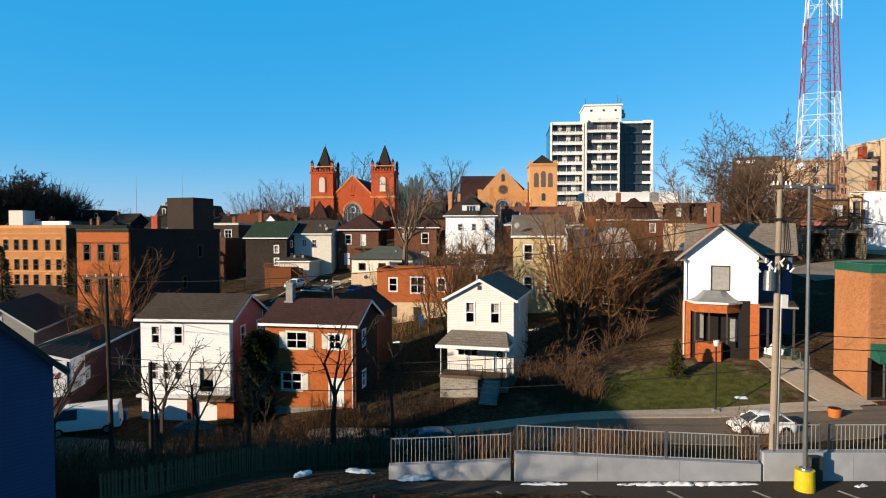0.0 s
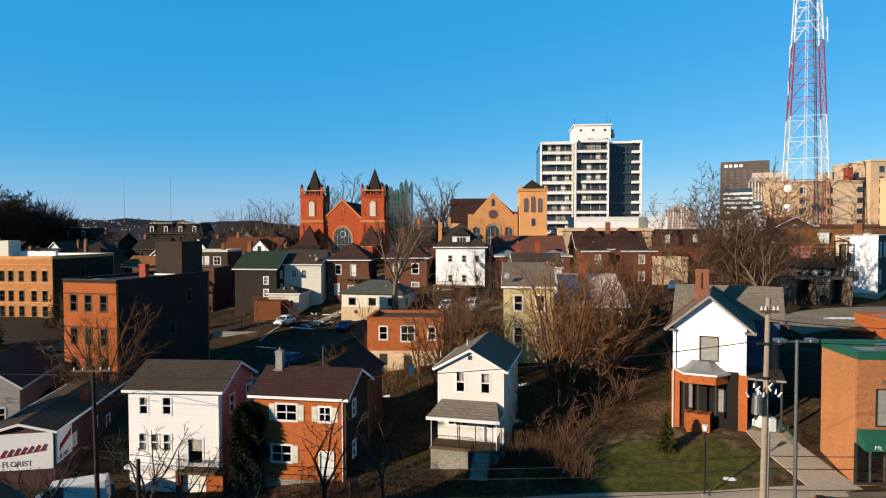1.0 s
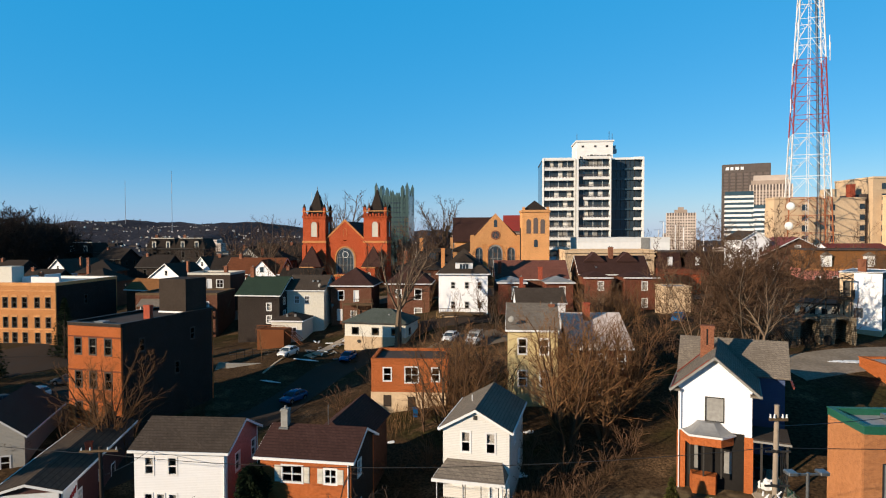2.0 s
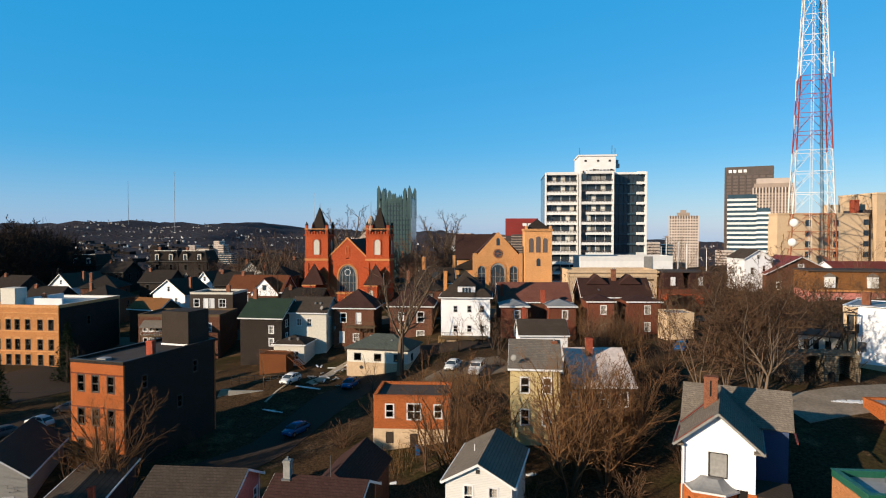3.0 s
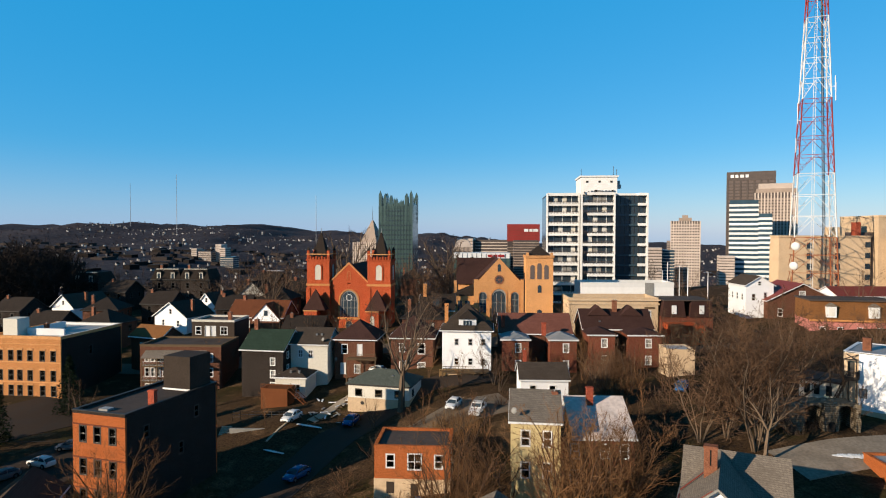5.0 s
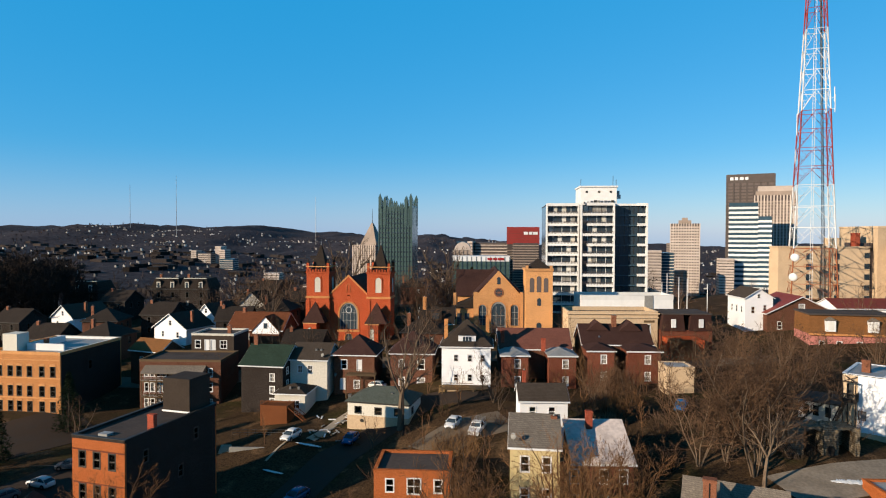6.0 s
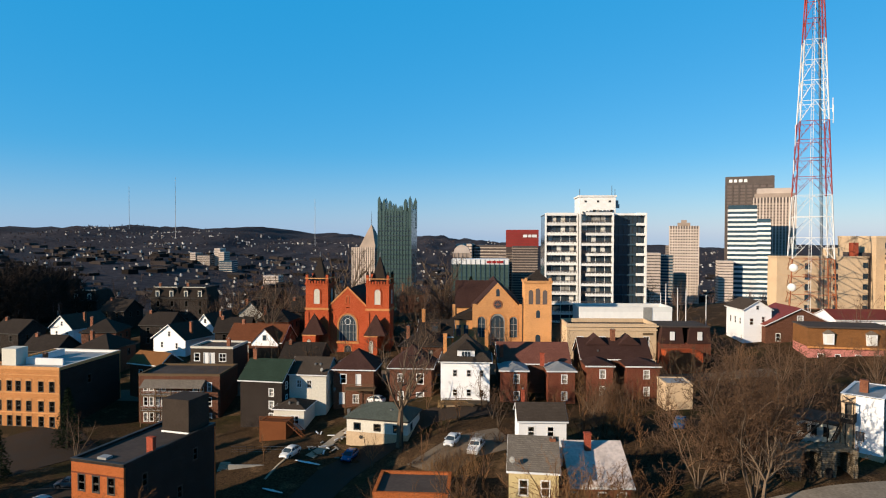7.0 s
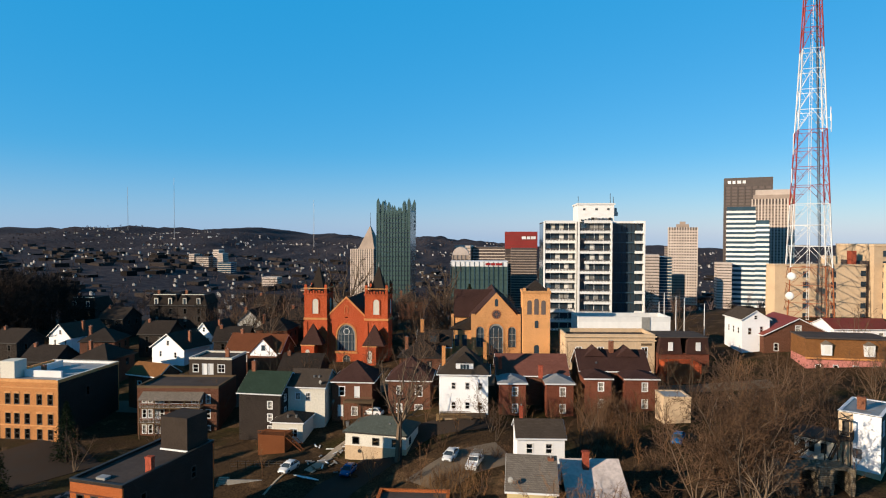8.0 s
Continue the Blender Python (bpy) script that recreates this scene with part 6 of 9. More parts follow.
part("canopy_beam", boxes((0.2, -1.7, 7.74, 1.9, -1.55, 7.9)), "dark_wood", rw)
part("canopy_rafter", (lambda b: (bar(b, (0.3, -1.6, 7.8), (1.7, -0.1, 8.3), 0.06), bar(b, (1.8, -1.6, 7.8), (0.3, -0.1, 8.3), 0.06), b)[2])(bmesh.new()), "dark_wood", rw)
for xa, za, xb, zb, y in ((-1.2, 5.1, -4.6, 1.6, -1.2), (0.6, 4.9, -0.9, 1.0, -0.9)):
    bm = bmesh.new()
    top, bot = Vector((xa, y, za)), Vector((xb, y, zb))
    for o in (0, -0.9):
        bar(bm, top + Vector((0, o, 0)), bot + Vector((0, o, 0)), 0.11), bar(bm, top + Vector((0, o, 0.95)), bot + Vector((0, o, 0.95)), 0.05)
        for i in range(6):
            p = top.lerp(bot, i / 5)
            bar(bm, p + Vector((0, o, 0)), p + Vector((0, o, 0.95)), 0.035)
    part("stair_flight", bm, "dark_wood", rw)
    for i in range(13):
        p = top.lerp(bot, i / 12)
        part("tread", boxes((p.x - 0.16, p.y - 0.88, p.z, p.x + 0.16, p.y - 0.02, p.z + 0.06)), "wood", rw)
part("lower_landing", boxes((-5.9, -2.2, 1.4, -4.4, -0.3, 1.58)), "dark_wood", rw)
part("rear_block", boxes((-5.6, 0.9, -3, -0.01, 6, 3.9)), "pale", rw)
for x in (-4.9, -3.7, -2.2):
    part("rear_window", boxes((x, 0.8, 1.9, x + 0.7, 0.896, 3.3)), "dark", rw)
part("rear_roof", boxes((-6.0, 0.1, 3.9, -0.01, 6.2, 4.15)), "roof_flat", rw)

# ruined stone vaults with dark recesses
ruin = thing("ruined_wall", pose(43.8, 77.2, 10.3, 0, 0, -4.0), "crumbling rubble stone wall with arched recesses", "stone wall", kind="")
for k, (x0, x1, h) in enumerate(((-0.3, 1.8, 3.4), (4.0, 5.9, 3.6), (8.0, 8.5, 3.4))):
    bm = boxes((x0, 0, -3, x1, 3.2, h))
    bmesh.ops.subdivide_edges(bm, edges=bm.edges[:], cuts=5, use_grid_fill=True)
    for v in bm.verts:
        v.co += Vector((random.uniform(-0.12, 0.12), random.uniform(-0.12, 0.12), random.uniform(-0.25, 0.15)))
    part("stone_pier", bm, "stone", ruin)
for x0, x1 in ((1.6, 4.2), (5.7, 8.2)):
    bm = bmesh.new()
    pts = [(x0, 3.55), (x1, 3.55)] + [((x0 + x1) / 2 + (x1 - x0) / 2 * math.cos(a), 2.4 + 0.85 * math.sin(a)) for a in np.linspace(0, math.pi, 9)]
    prism(bm, pts, "y", 0.25, 3.0)
    part("arch", bm, "stone", ruin)
part("back_wall", boxes((-0.2, 3.21, -3, 8.4, 3.7, 3.3)), "stone", ruin)
part("niche", (lambda b: (prism(b, [(4.5, -1), (5.4, -1), (5.4, 0.9), (5.2, 1.3), (4.7, 1.3), (4.5, 0.9)], "y", -0.14, -0.1), b)[1])(bmesh.new()), "dark", ruin, "dark low opening in the stone pier")
for i in range(7):
    bm = bmesh.new()
    bar(bm, (-2.6 + i * 0.3, -0.6, 2.9 - 0.1 * i), (-0.6 + i * 0.3, -0.9, -0.6), 0.06)
    part("leaning_pole", bm, "bark_dark", ruin)

building("garage", "low orange brick garage with pale flat roof", "garage", 47.2, 62.5, 6.5, -4.0, 9, 7, 3.6, "orange_brick", ("flat", 0.25, 0, "roof_silver"), low=4)


# ---- lattice mast ----
def mast():
    cx, cy, z0 = 107.2, 178.0, 14.0
    r = thing("radio_mast", pose(cx, cy, z0, 0, 0, -23), "tall red and white steel lattice radio mast", "radio mast")
    def half(z):
        return max(0.7, 0.82 * (14.6 - 0.1005 * z) / 2)
    bands = [(0, 20, "steel_rust"), (20, 38, "steel_white"), (38, 59, "steel_red"), (59, 82, "steel_white"), (82, 106, "steel_red"), (106, 126, "steel_white")]
    for lo, hi, mat in bands:
        k = max(2, int(round((hi - lo) / 5.5)))
        for s in range(k):
            a, b = lo + (hi - lo) * s / k, lo + (hi - lo) * (s + 1) / k
            bm = bmesh.new()
            ca, cb = half(a), half(b)
            qa = [Vector((sx * ca, sy * ca, a)) for sx, sy in ((-1, -1), (1, -1), (1, 1), (-1, 1))]
            qb = [Vector((sx * cb, sy * cb, b)) for sx, sy in ((-1, -1), (1, -1), (1, 1), (-1, 1))]
            for i in range(4):
                j = (i + 1) % 4
                bar(bm, qa[i], qb[i], 0.17)
                bar(bm, qb[i], qb[j], 0.1)
                mid = (qb[i] + qb[j]) / 2
                bar(bm, qa[i], mid, 0.075), bar(bm, qa[j], mid, 0.075)
                for e, f in ((qa[i], qb[i]), (qa[j], qb[j])):
                    bar(bm, (e + f) / 2, (e + mid) / 2, 0.05), bar(bm, f, (e + mid) / 2, 0.045)
            part("lattice_section", bm, mat, r)
    bm = bmesh.new()
    for x in (-0.3, 0.3):
        bar(bm, (x, 0.5, 0), (x, 0.5, 126), 0.08)
    for i in range(120):
        bar(bm, (-0.3, 0.5, 0.5 + i * 1.05), (0.3, 0.5, 0.5 + i * 1.05), 0.05)
    part("ladder", bm, "steel_white", r)
    for k in range(3):
        bm = bmesh.new()
        bar(bm, (half(0) * 0.75 - 0.35 * k, half(0) * 0.9, 0), (half(124) * 0.75 - 0.12 * k, half(124) * 0.9, 124), 0.1)
        part("feeder_cable", bm, "metal" if k else "black", r)
    for z, x in ((17.5, -5.0), (12.0, -5.4)):
        bm = bmesh.new()
        bmesh.ops.create_uvsphere(bm, u_segments=16, v_segments=8, radius=1.15)
        bmesh.ops.delete(bm, geom=[v for v in bm.verts if v.co.y > 0.15], context="VERTS")
        bmesh.ops.solidify(bm, geom=bm.faces[:], thickness=0.08)
        for v in bm.verts:
            v.co.y *= 0.45
        part("dish_aerial", bm, "trim", r, "white dish aerial", m=pose(x, -half(z) - 0.9, z, 0, 0, -25))
    for z, x, h in ((58, 1, 5), (52, -1, 6), (61, 1, 4), (44, -1, 4)):
        bm = bmesh.new()
        xx = x * (half(z) + 0.9)
        bar(bm, (xx, -half(z), z), (xx, -half(z), z + h), 0.12, 6), bar(bm, (x * half(z), -half(z), z + 1), (xx, -half(z), z + 1), 0.06)
        part("whip_aerial", bm, "trim", r)
    return r


mast()


# ---- downtown towers ----
def tower(label, x, y, z, rz, w, d, h, body, bands=(), piers=0, band_mat="tower_pale", pier_mat="tower_pale", top=None, band_h=1.6, pier_w=1.2):
    """A far office tower: body, floor bands, upright piers and a crown."""
    r = thing("office_tower", pose(x, y, z, 0, 0, rz), label, "office tower")
    part("body", boxes((0, 0, 0, w, d, h)), body, r)
    n, lo, hi = bands if bands else (0, 0, 1)
    for i in range(n):
        zz = h * lo + (h * hi - h * lo) * i / n
        part("floor_band", boxes((-0.5, -0.5, zz, w + 0.5, d + 0.5, zz + band_h)), band_mat, r)
    for i in range(piers):
        xx = w * i / (piers - 1)
        part("pier", boxes((xx - pier_w / 2, -0.9, 0, xx + pier_w / 2, -0.52, h)), pier_mat, r)
    for a in top or ():
        part("crown", boxes(a[:6]), a[6], r)
    return r


G = -100
us = tower("dark weathering-steel office tower with pale sign bars", 606, 1300, G, -28, 88, 50, 262, "tower_brown", (36, 0.02, 0.93), 8, "tower_dark", "tower_dark", [(-1, -1, 245, 89, 51, 263, "tower_dark")], 2.6, 3.4)
lone_bars(us, ((6, -1.4, 251, 12, -1.0, 257), (15, -1.4, 251, 20.5, -1.0, 257), (24, -1.4, 251, 31, -1.0, 257), (34, -1.4, 251, 40, -1.0, 257),), "trim")
bny = tower("pale stone office tower with chamfered top", 616, 1205, G, -26, 72, 60, 214, "tower_dark", (36, 0, 0.96), 14, "tower_tan", "tower_pale", [(6, 6, 214, 66, 54, 232, "tower_pale"), (2, 2, 206, 70, 58, 222, "tower_tan")], 3.3, 2.4)
for x, h in ((517, 194), (549, 170)):
    g1 = tower("blue glass office tower with white floor bands", x, 1100 if h > 180 else 1085, G, -26, 46 if h > 180 else 32, 40, h, "tower_glass", (23 if h > 180 else 20, 0, 0.985), 0, "trim", band_h=4.0)
tower("tan stone office block with close window grid", 432, 1150, G, -20, 50, 40, 158, "tower_dark", (30, 0, 0.98), 12, "tower_pale", "tower_pale", [(14, 10, 158, 36, 30, 164, "tower_tan"), (20, 14, 164, 30, 26, 169, "tower_tan")], 2.9, 2.0)
ppg = tower("green glass tower with spired parapet", -90, 950, G, -8, 51, 51, 176, "tower_green", (24, 0, 0.99), 12, "ap_dark", "tower_green", None, 2.2, 1.5)
def glass_turret(x, y, w, z0, z1):
    part("turret", boxes((x, y, z0, x + w, y + w, z1)), "tower_green", ppg)
    bm = bmesh.new()
    pyramid(bm, x, y, x + w, y + w, z1, z1 + w * 1.5)
    part("spire", bm, "tower_green", ppg)


for cx in (-0.6, 39.6):
    for cy in (-0.6, 39.6):
        for dx in (0, 7.5):
            for dy in (0, 7.5):
                edge = (dx == 0) == (cx < 10), (dy == 0) == (cy < 10)
                glass_turret(cx + dx, cy + dy, 4.4, 150 if any(edge) else 176, 193 if all(edge) else 189)
for i in range(8):
    k = 12.6 + i * 3.3
    h = 184 if i in (3, 4) else 178.5
    for x, y in ((k, -0.5), (k, 48.4), (-0.5, k), (48.4, k)):
        glass_turret(x, y, 3.0, 172, h)
fifth = tower("grey stone tower with steep pyramidal glass crown", -150, 1100, G, -22, 44, 40, 118, "tower_tan", (30, 0, 1), 11, "tower_dark", "tower_pale", None, 1.6, 1.8)
bm = bmesh.new()
pyramid(bm, 11, 6, 43, 38, 118, 157, 0.08)
part("crown", bm, "tower_tan", fifth)
part("mast", tube(156, 182, 0.6, 0.2, 6, x=27, y=22), "metal", fifth)
kr = tower("red-topped dark office tower with sign bars", 101, 905, -95, -6, 46, 30, 140, "tower_dark", (30, 0, 0.8), 0, "tower_tan", "tower_dark", [(-0.5, -0.5, 118, 46.5, 31, 143, "red_tower")], 0.9)
lone_bars(kr, ((24, -1.2, 132, 30, -0.9, 136), (31.5, -1.2, 132, 36, -0.9, 136), (37, -1.2, 132, 44, -0.9, 136),), "trim")
for i in range(6):
    part("seam", boxes((-0.7, -0.8, 119 + i * 3.6, 46.7, -0.52, 119.5 + i * 3.6)), "trim_red", kr)
kg = tower("grey office block with horizontal bands", 104, 855, -95, -6, 34, 30, 120, "tower_dark", (34, 0, 1), 0, "tower_tan", band_h=1.2)
for x, y, w, h, b in ((-594, 1500, 14, 96, "tower_pale"), (-536, 1500, 15, 106, "tower_pale"), (-522, 1490, 14, 98, "tower_pale"), (-490, 1400, 31, 80, "tower_glass"), (-575, 1495, 36, 90, "tower_dark"), (336, 1000, 24, 112, "tower_pale"), (362, 1010, 22, 108, "tower_glass"), (30, 1000, 26, 126, "tower_pale"), (60, 1005, 52, 124, "tower_dark"), (150, 850, 40, 78, "tower_dark"), (492, 1080, 24, 96, "tower_pale"), (400, 1060, 26, 76, "tower_tan"), (-250, 1150, 60, 44, "tower_dark"), (-330, 1180, 30, 62, "tower_pale"), (466, 1250, 16, 120, "tower_tan")):
    tower({"tower_pale": "pale stone mid-rise block", "tower_glass": "blue glass mid-rise block", "tower_dark": "dark glazed mid-rise block", "tower_tan": "tan mid-rise block with window bands"}[b], x, y, G, random.uniform(-20, -5), w, 26, h, b, (int(h / 5), 0.05, 1), 0, "tower_dark" if b in ("tower_pale", "tower_tan") else "tower_pale", band_h=1.3)


gb = tower("low green glass office block with pale floor bands and sign bars", 19, 790, G, -4, 72, 30, 109, "tower_green", (16, 0.1, 0.94), 13, "tower_green", "tower_glass", [(-0.6, -0.6, 103, 72.6, 30.6, 109.5, "trim")], 2.2, 0.8)
lone_bars(gb, ((44, -1.1, 104.5, 50, -0.62, 107.5), (51, -1.1, 104.5, 56, -0.62, 107.5), (57, -1.1, 104.5, 65, -0.62, 107.5),), "red_sign")
vault = tower("tan stone hall with a barrel-vaulted roof", 22, 830, G, -4, 22, 30, 116, "tower_tan", (8, 0.6, 0.98), 5, "tower_dark", "tower_tan", None, 2.4, 1.6)
bm = bmesh.new()
prism(bm, [(11 - 11 * math.cos(math.pi * i / 12), 116 + 11 * math.sin(math.pi * i / 12)) for i in range(13)], "y", -0.9, 30)
part("vault_roof", bm, "tower_pale", vault)


# ---- far city ----
def city(name, spots, label, wall, roofs, size=(8, 13), tall=(6, 10), pitch=(0.0, 0.3, 0.3, 0.4)):
    """Hundreds of far houses with gabled roofs, walls and roofs in one object each."""
    V, F, RV, RF = [], [], [], []
    for x, y in spots:
        w, d, h = random.uniform(*size), random.uniform(*size), random.uniform(*tall)
        a = random.choice((-0.15, -0.3, 1.3, -0.4)) + random.uniform(-0.1, 0.1)
        ca, sa, z = math.cos(a), math.sin(a), H(x, y) - 2
        rise = random.choice(pitch) * w
        def pt(u, v, t):
            return (x + u * ca - v * sa, y + u * sa + v * ca, z + t)
        o = len(V)
        V.extend([pt(u, v, t) for t in (0, h + 2) for u, v in ((-w / 2, -d / 2), (w / 2, -d / 2), (w / 2, d / 2), (-w / 2, d / 2))] + [pt(0, -d / 2, h + 2 + rise), pt(0, d / 2, h + 2 + rise)])
        F.extend([(o, o + 1, o + 5, o + 8, o + 4) if rise else (o, o + 1, o + 5, o + 4), (o + 1, o + 2, o + 6, o + 5), (o + 2, o + 3, o + 7, o + 9, o + 6) if rise else (o + 2, o + 3, o + 7, o + 6), (o + 3, o, o + 4, o + 7)])
        o = len(RV)
        e = 0.5
        RV.extend([pt(-w / 2 - e, -d / 2 - e, h + 1.8), pt(w / 2 + e, -d / 2 - e, h + 1.8), pt(w / 2 + e, d / 2 + e, h + 1.8), pt(-w / 2 - e, d / 2 + e, h + 1.8), pt(0, -d / 2 - e, h + 2.2 + rise), pt(0, d / 2 + e, h + 2.2 + rise)])
        RF.extend([(o, o + 4, o + 5, o + 3), (o + 4, o + 1, o + 2, o + 5)])
    root = thing(name, pose(0, 0, 0), label, "houses", kind="stuff")
    for nm, vv, ff, mat in (("walls", V, F, wall), ("roofs", RV, RF, roofs)):
        me = bpy.data.meshes.new(nm)
        me.from_pydata(vv, [], ff)
        me.materials.append(MAT[mat])
        ob = new(nm, me)
        ob.parent = root
        ob["kind"] = "stuff"


MAT["far_white"] = surface("far pale walls", (0.47, 0.45, 0.44), 0.8, 0.5, 0.3, 0, 0, island=0.75)
MAT["far_brick"] = surface("far brick walls", (0.045, 0.036, 0.034), 0.9, 0.5, 0.3, 0, 0, island=0.7)
MAT["far_roof"] = surface("far roofs", (0.062, 0.053, 0.052), 0.9, 0.5, 0.4, 0, 0, island=0.6)


def spots(n, x0, x1, y0, y1, gap=None):
    out = []
    while len(out) < n:
        x, y = random.uniform(x0, x1), random.uniform(y0, y1)
        if abs(x) < y * 0.8 + 40 and not (20 < x < 75 and y < 225) and not (95 < x < 160 and y < 215):
            out.append((x, y))
    return out


def clusters(n, k):
    out = []
    for _ in range(n):
        x, y = random.uniform(-2300, 1500), random.uniform(1950, 2900)
        s = random.uniform(-0.25, 0.25)
        for _ in range(random.randint(k // 3, k + 6)):
            u = random.uniform(-130, 130)
            out.append((x + u, y + s * u + random.uniform(-22, 22)))
    return out


city("distant_houses", spots(70, -700, 500, 420, 900), "distant pale houses stepping down to the river plain", "far_white", "far_roof", (5, 9), (4, 7))
city("distant_houses", spots(80, -800, 600, 440, 1000), "distant brick houses stepping down to the river plain", "far_brick", "far_roof", (6, 13), (3, 6), (0.0, 0.0, 0.25))
city("distant_houses", spots(620, -1300, 900, 850, 1900), "far pale houses on the plain", "far_white", "far_roof", (2.5, 6), (3, 6))
city("distant_houses", spots(420, -1300, 900, 900, 1900), "far dark buildings on the plain", "far_brick", "far_roof", (8, 36), (3, 9), (0.0,))
city("distant_houses", clusters(78, 13), "far houses scattered over the wooded ridge", "far_white", "far_roof", (3, 6.5), (3, 5))


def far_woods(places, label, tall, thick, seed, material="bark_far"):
    """Bare woods seen from afar: a fan of tapering stems for every tree, all in one object."""
    rng = random.Random(seed)
    sticks = []
    for x, y in places:
        base, h = Vector((x, y, H(x, y) - 1)), rng.uniform(*tall)
        fork = base + Vector((rng.uniform(-0.6, 0.6), rng.uniform(-0.6, 0.6), h * 0.3))
        sticks.append((base, fork, thick * 1.6, thick))
        for _ in range(rng.randint(9, 14)):
            a, k = rng.uniform(0, 6.28), rng.uniform(0.08, 0.62)
            tip = fork + Vector((math.cos(a) * k, math.sin(a) * k, 1 - 0.75 * k * k)) * h * rng.uniform(0.5, 0.75)
            mid = fork.lerp(tip, rng.uniform(0.35, 0.6)) + Vector((0, 0, h * 0.05))
            sticks.append((fork, mid, thick * 0.8, thick * 0.5))
            for _ in range(2):
                sticks.append((mid, tip + Vector((rng.gauss(0, 1), rng.gauss(0, 1), rng.gauss(0, 0.8))) * h * 0.1, thick * 0.5, 0))
    tagged(new("far_woods", sticks_mesh("far_woods", sticks, 3, material)), label, "woods", kind="stuff")


for x, y, h in ((-1047, 2500, 240), (-1330, 2700, 190), (-470, 2400, 190)):
    m = thing("far_mast", pose(x, y, H(x, y) - 3), "thin far-off broadcasting mast", "radio mast")
    part("pole", tube(0, h, 1.1, 0.6, 6), "metal", m)


# ---- houses filling the slope behind ----
def plain_house(label, wall, rmat, kind, w, d, h, rise):
    return building("house", label, "house", 0, 0, 0, 0, w, d, h, wall, (kind, rise, 0.4, rmat), front=[(w * 0.28, h - 2.3, 0.9, 1.5, "s"), (w * 0.72, h - 2.3, 0.9, 1.5, "sC"), (w * 0.28, h - 5.2, 0.9, 1.5, "s"), (w * 0.72, h - 5.2, 0.9, 1.5, "s")], right=[(d * 0.3, h - 2.3, 0.9, 1.5, "s"), (d * 0.7, h - 2.3, 0.9, 1.5, "s")], low=5, trim="trim_dark")


# dark walls, roofs and trim carry the shade of this slope
kinds = [plain_house("brick house with dark gabled roof, shade put into its walls", "shaded_brick", "slate", "gable_x", 8.5, 9, 6.6, 3.0), plain_house("dull brick house with dark hipped roof", "dark_brick", "slate", "hip", 9, 9.5, 6.4, 3.2), plain_house("grey-sided house with dark front gable", "grey_siding", "slate", "gable_y", 7.5, 11, 6.2, 3.4), plain_house("pale house with grey gabled roof", "pale", "shingle_grey", "gable_x", 8, 9, 5.8, 2.8)]
for k in kinds:
    chimney(k, 1.0, 4.0, 6.0, 10.2, 0.7, 0.7)
lots = [(-100, 150, 0), (-88, 152, 1), (-96, 168, 1), (-84, 176, 0), (-58, 162, 0), (-50, 172, 1), (-34, 134, 0), (-107, 198, 0), (-60, 188, 2), (-44, 184, 0), (-120, 168, 0), (-122, 150, 1), (-106, 134, 0), (-8, 134, 1), (118, 134, 0), (104, 128, 1), (-28, 190, 0), (-40, 208, 3), (-68, 232, 0), (-116, 264, 0), (-14, 232, 1)]
for i, (x, y, k) in enumerate(lots):
    m = pose(x, y, H(x, y) + 0.2, 0, 0, random.choice((-6, -12, 4)))
    if k < 4 and kinds[k].get("set"):
        copy_thing(kinds[k], m)
    else:
        kinds[k].matrix_basis = m
        kinds[k]["set"] = 1


def mansard_house(label):
    """A tall row house with a slated mansard, two pale-framed dormers and end chimneys."""
    w, d, h = 9.5, 10.0, 9.0
    # walls in the brick that has shade put into its colour
    r = building("house", label, "house", 0, 0, 0, 0, w, d, h, "shaded_brick", ("flat", 0.2, 0, "roof_flat"), front=rows_of((2.4, 7.1), (0.8, 3.6, 6.3), 1.0, 1.8, "s,sC,s"), right=rows_of((3, 7), (3.6, 6.3), 1.0, 1.7, "s"), low=8, trim="trim_dark")
    bm = bmesh.new()
    pyramid(bm, -0.35, -0.35, w + 0.35, d + 0.35, h + 0.28, h + 3.6, 0.78)
    part("mansard", bm, "slate", r)
    part("cornice", boxes((-0.5, -0.5, h, w + 0.5, -0.09, h + 0.27)), "trim_dark", r)
    part("roof_kerb", boxes((0.9, 0.9, h + 3.604, w - 0.9, 1.2, h + 3.8)), "pale", r, "pale painted roof kerb")
    for x in (2.4, 7.1):
        dm = part("dormer", boxes((x - 0.8, -0.2, h + 0.5, x + 0.8, 1.6, h + 2.7)), "slate", r)
        bm = bmesh.new()
        prism(bm, [(x - 1.0, h + 2.7), (x, h + 3.4), (x + 1.0, h + 2.7)], "y", -0.35, 1.8)
        part("dormer_roof", bm, "slate", dm)
        part("window_frame", boxes((x - 0.65, -0.26, h + 0.6, x - 0.42, -0.204, h + 2.6), (x + 0.42, -0.26, h + 0.6, x + 0.65, -0.204, h + 2.6), (x - 0.42, -0.26, h + 2.3, x + 0.42, -0.204, h + 2.6)), "pale", dm)
        part("dormer_window", boxes((x - 0.42, -0.25, h + 0.6, x + 0.42, -0.204, h + 2.3)), "ap_dark", dm)
    chimney(r, 0.9, 5.0, h + 2.5, h + 4.8, 0.8, 0.7, "chimney", 2)
    return r


terrace = mansard_house("dark brick house with slate mansard and pale dormer frames")
for i, (x, y, a) in enumerate(((-96.5, 210.0, -2), (-86.9, 209.7, -2), (-126.0, 214.0, -4))):
    m = pose(x, y, 9.9 - 1.4 * (i == 2), 0, 0, a)
    if i:
        copy_thing(terrace, m)
    else:
        terrace.matrix_basis = m


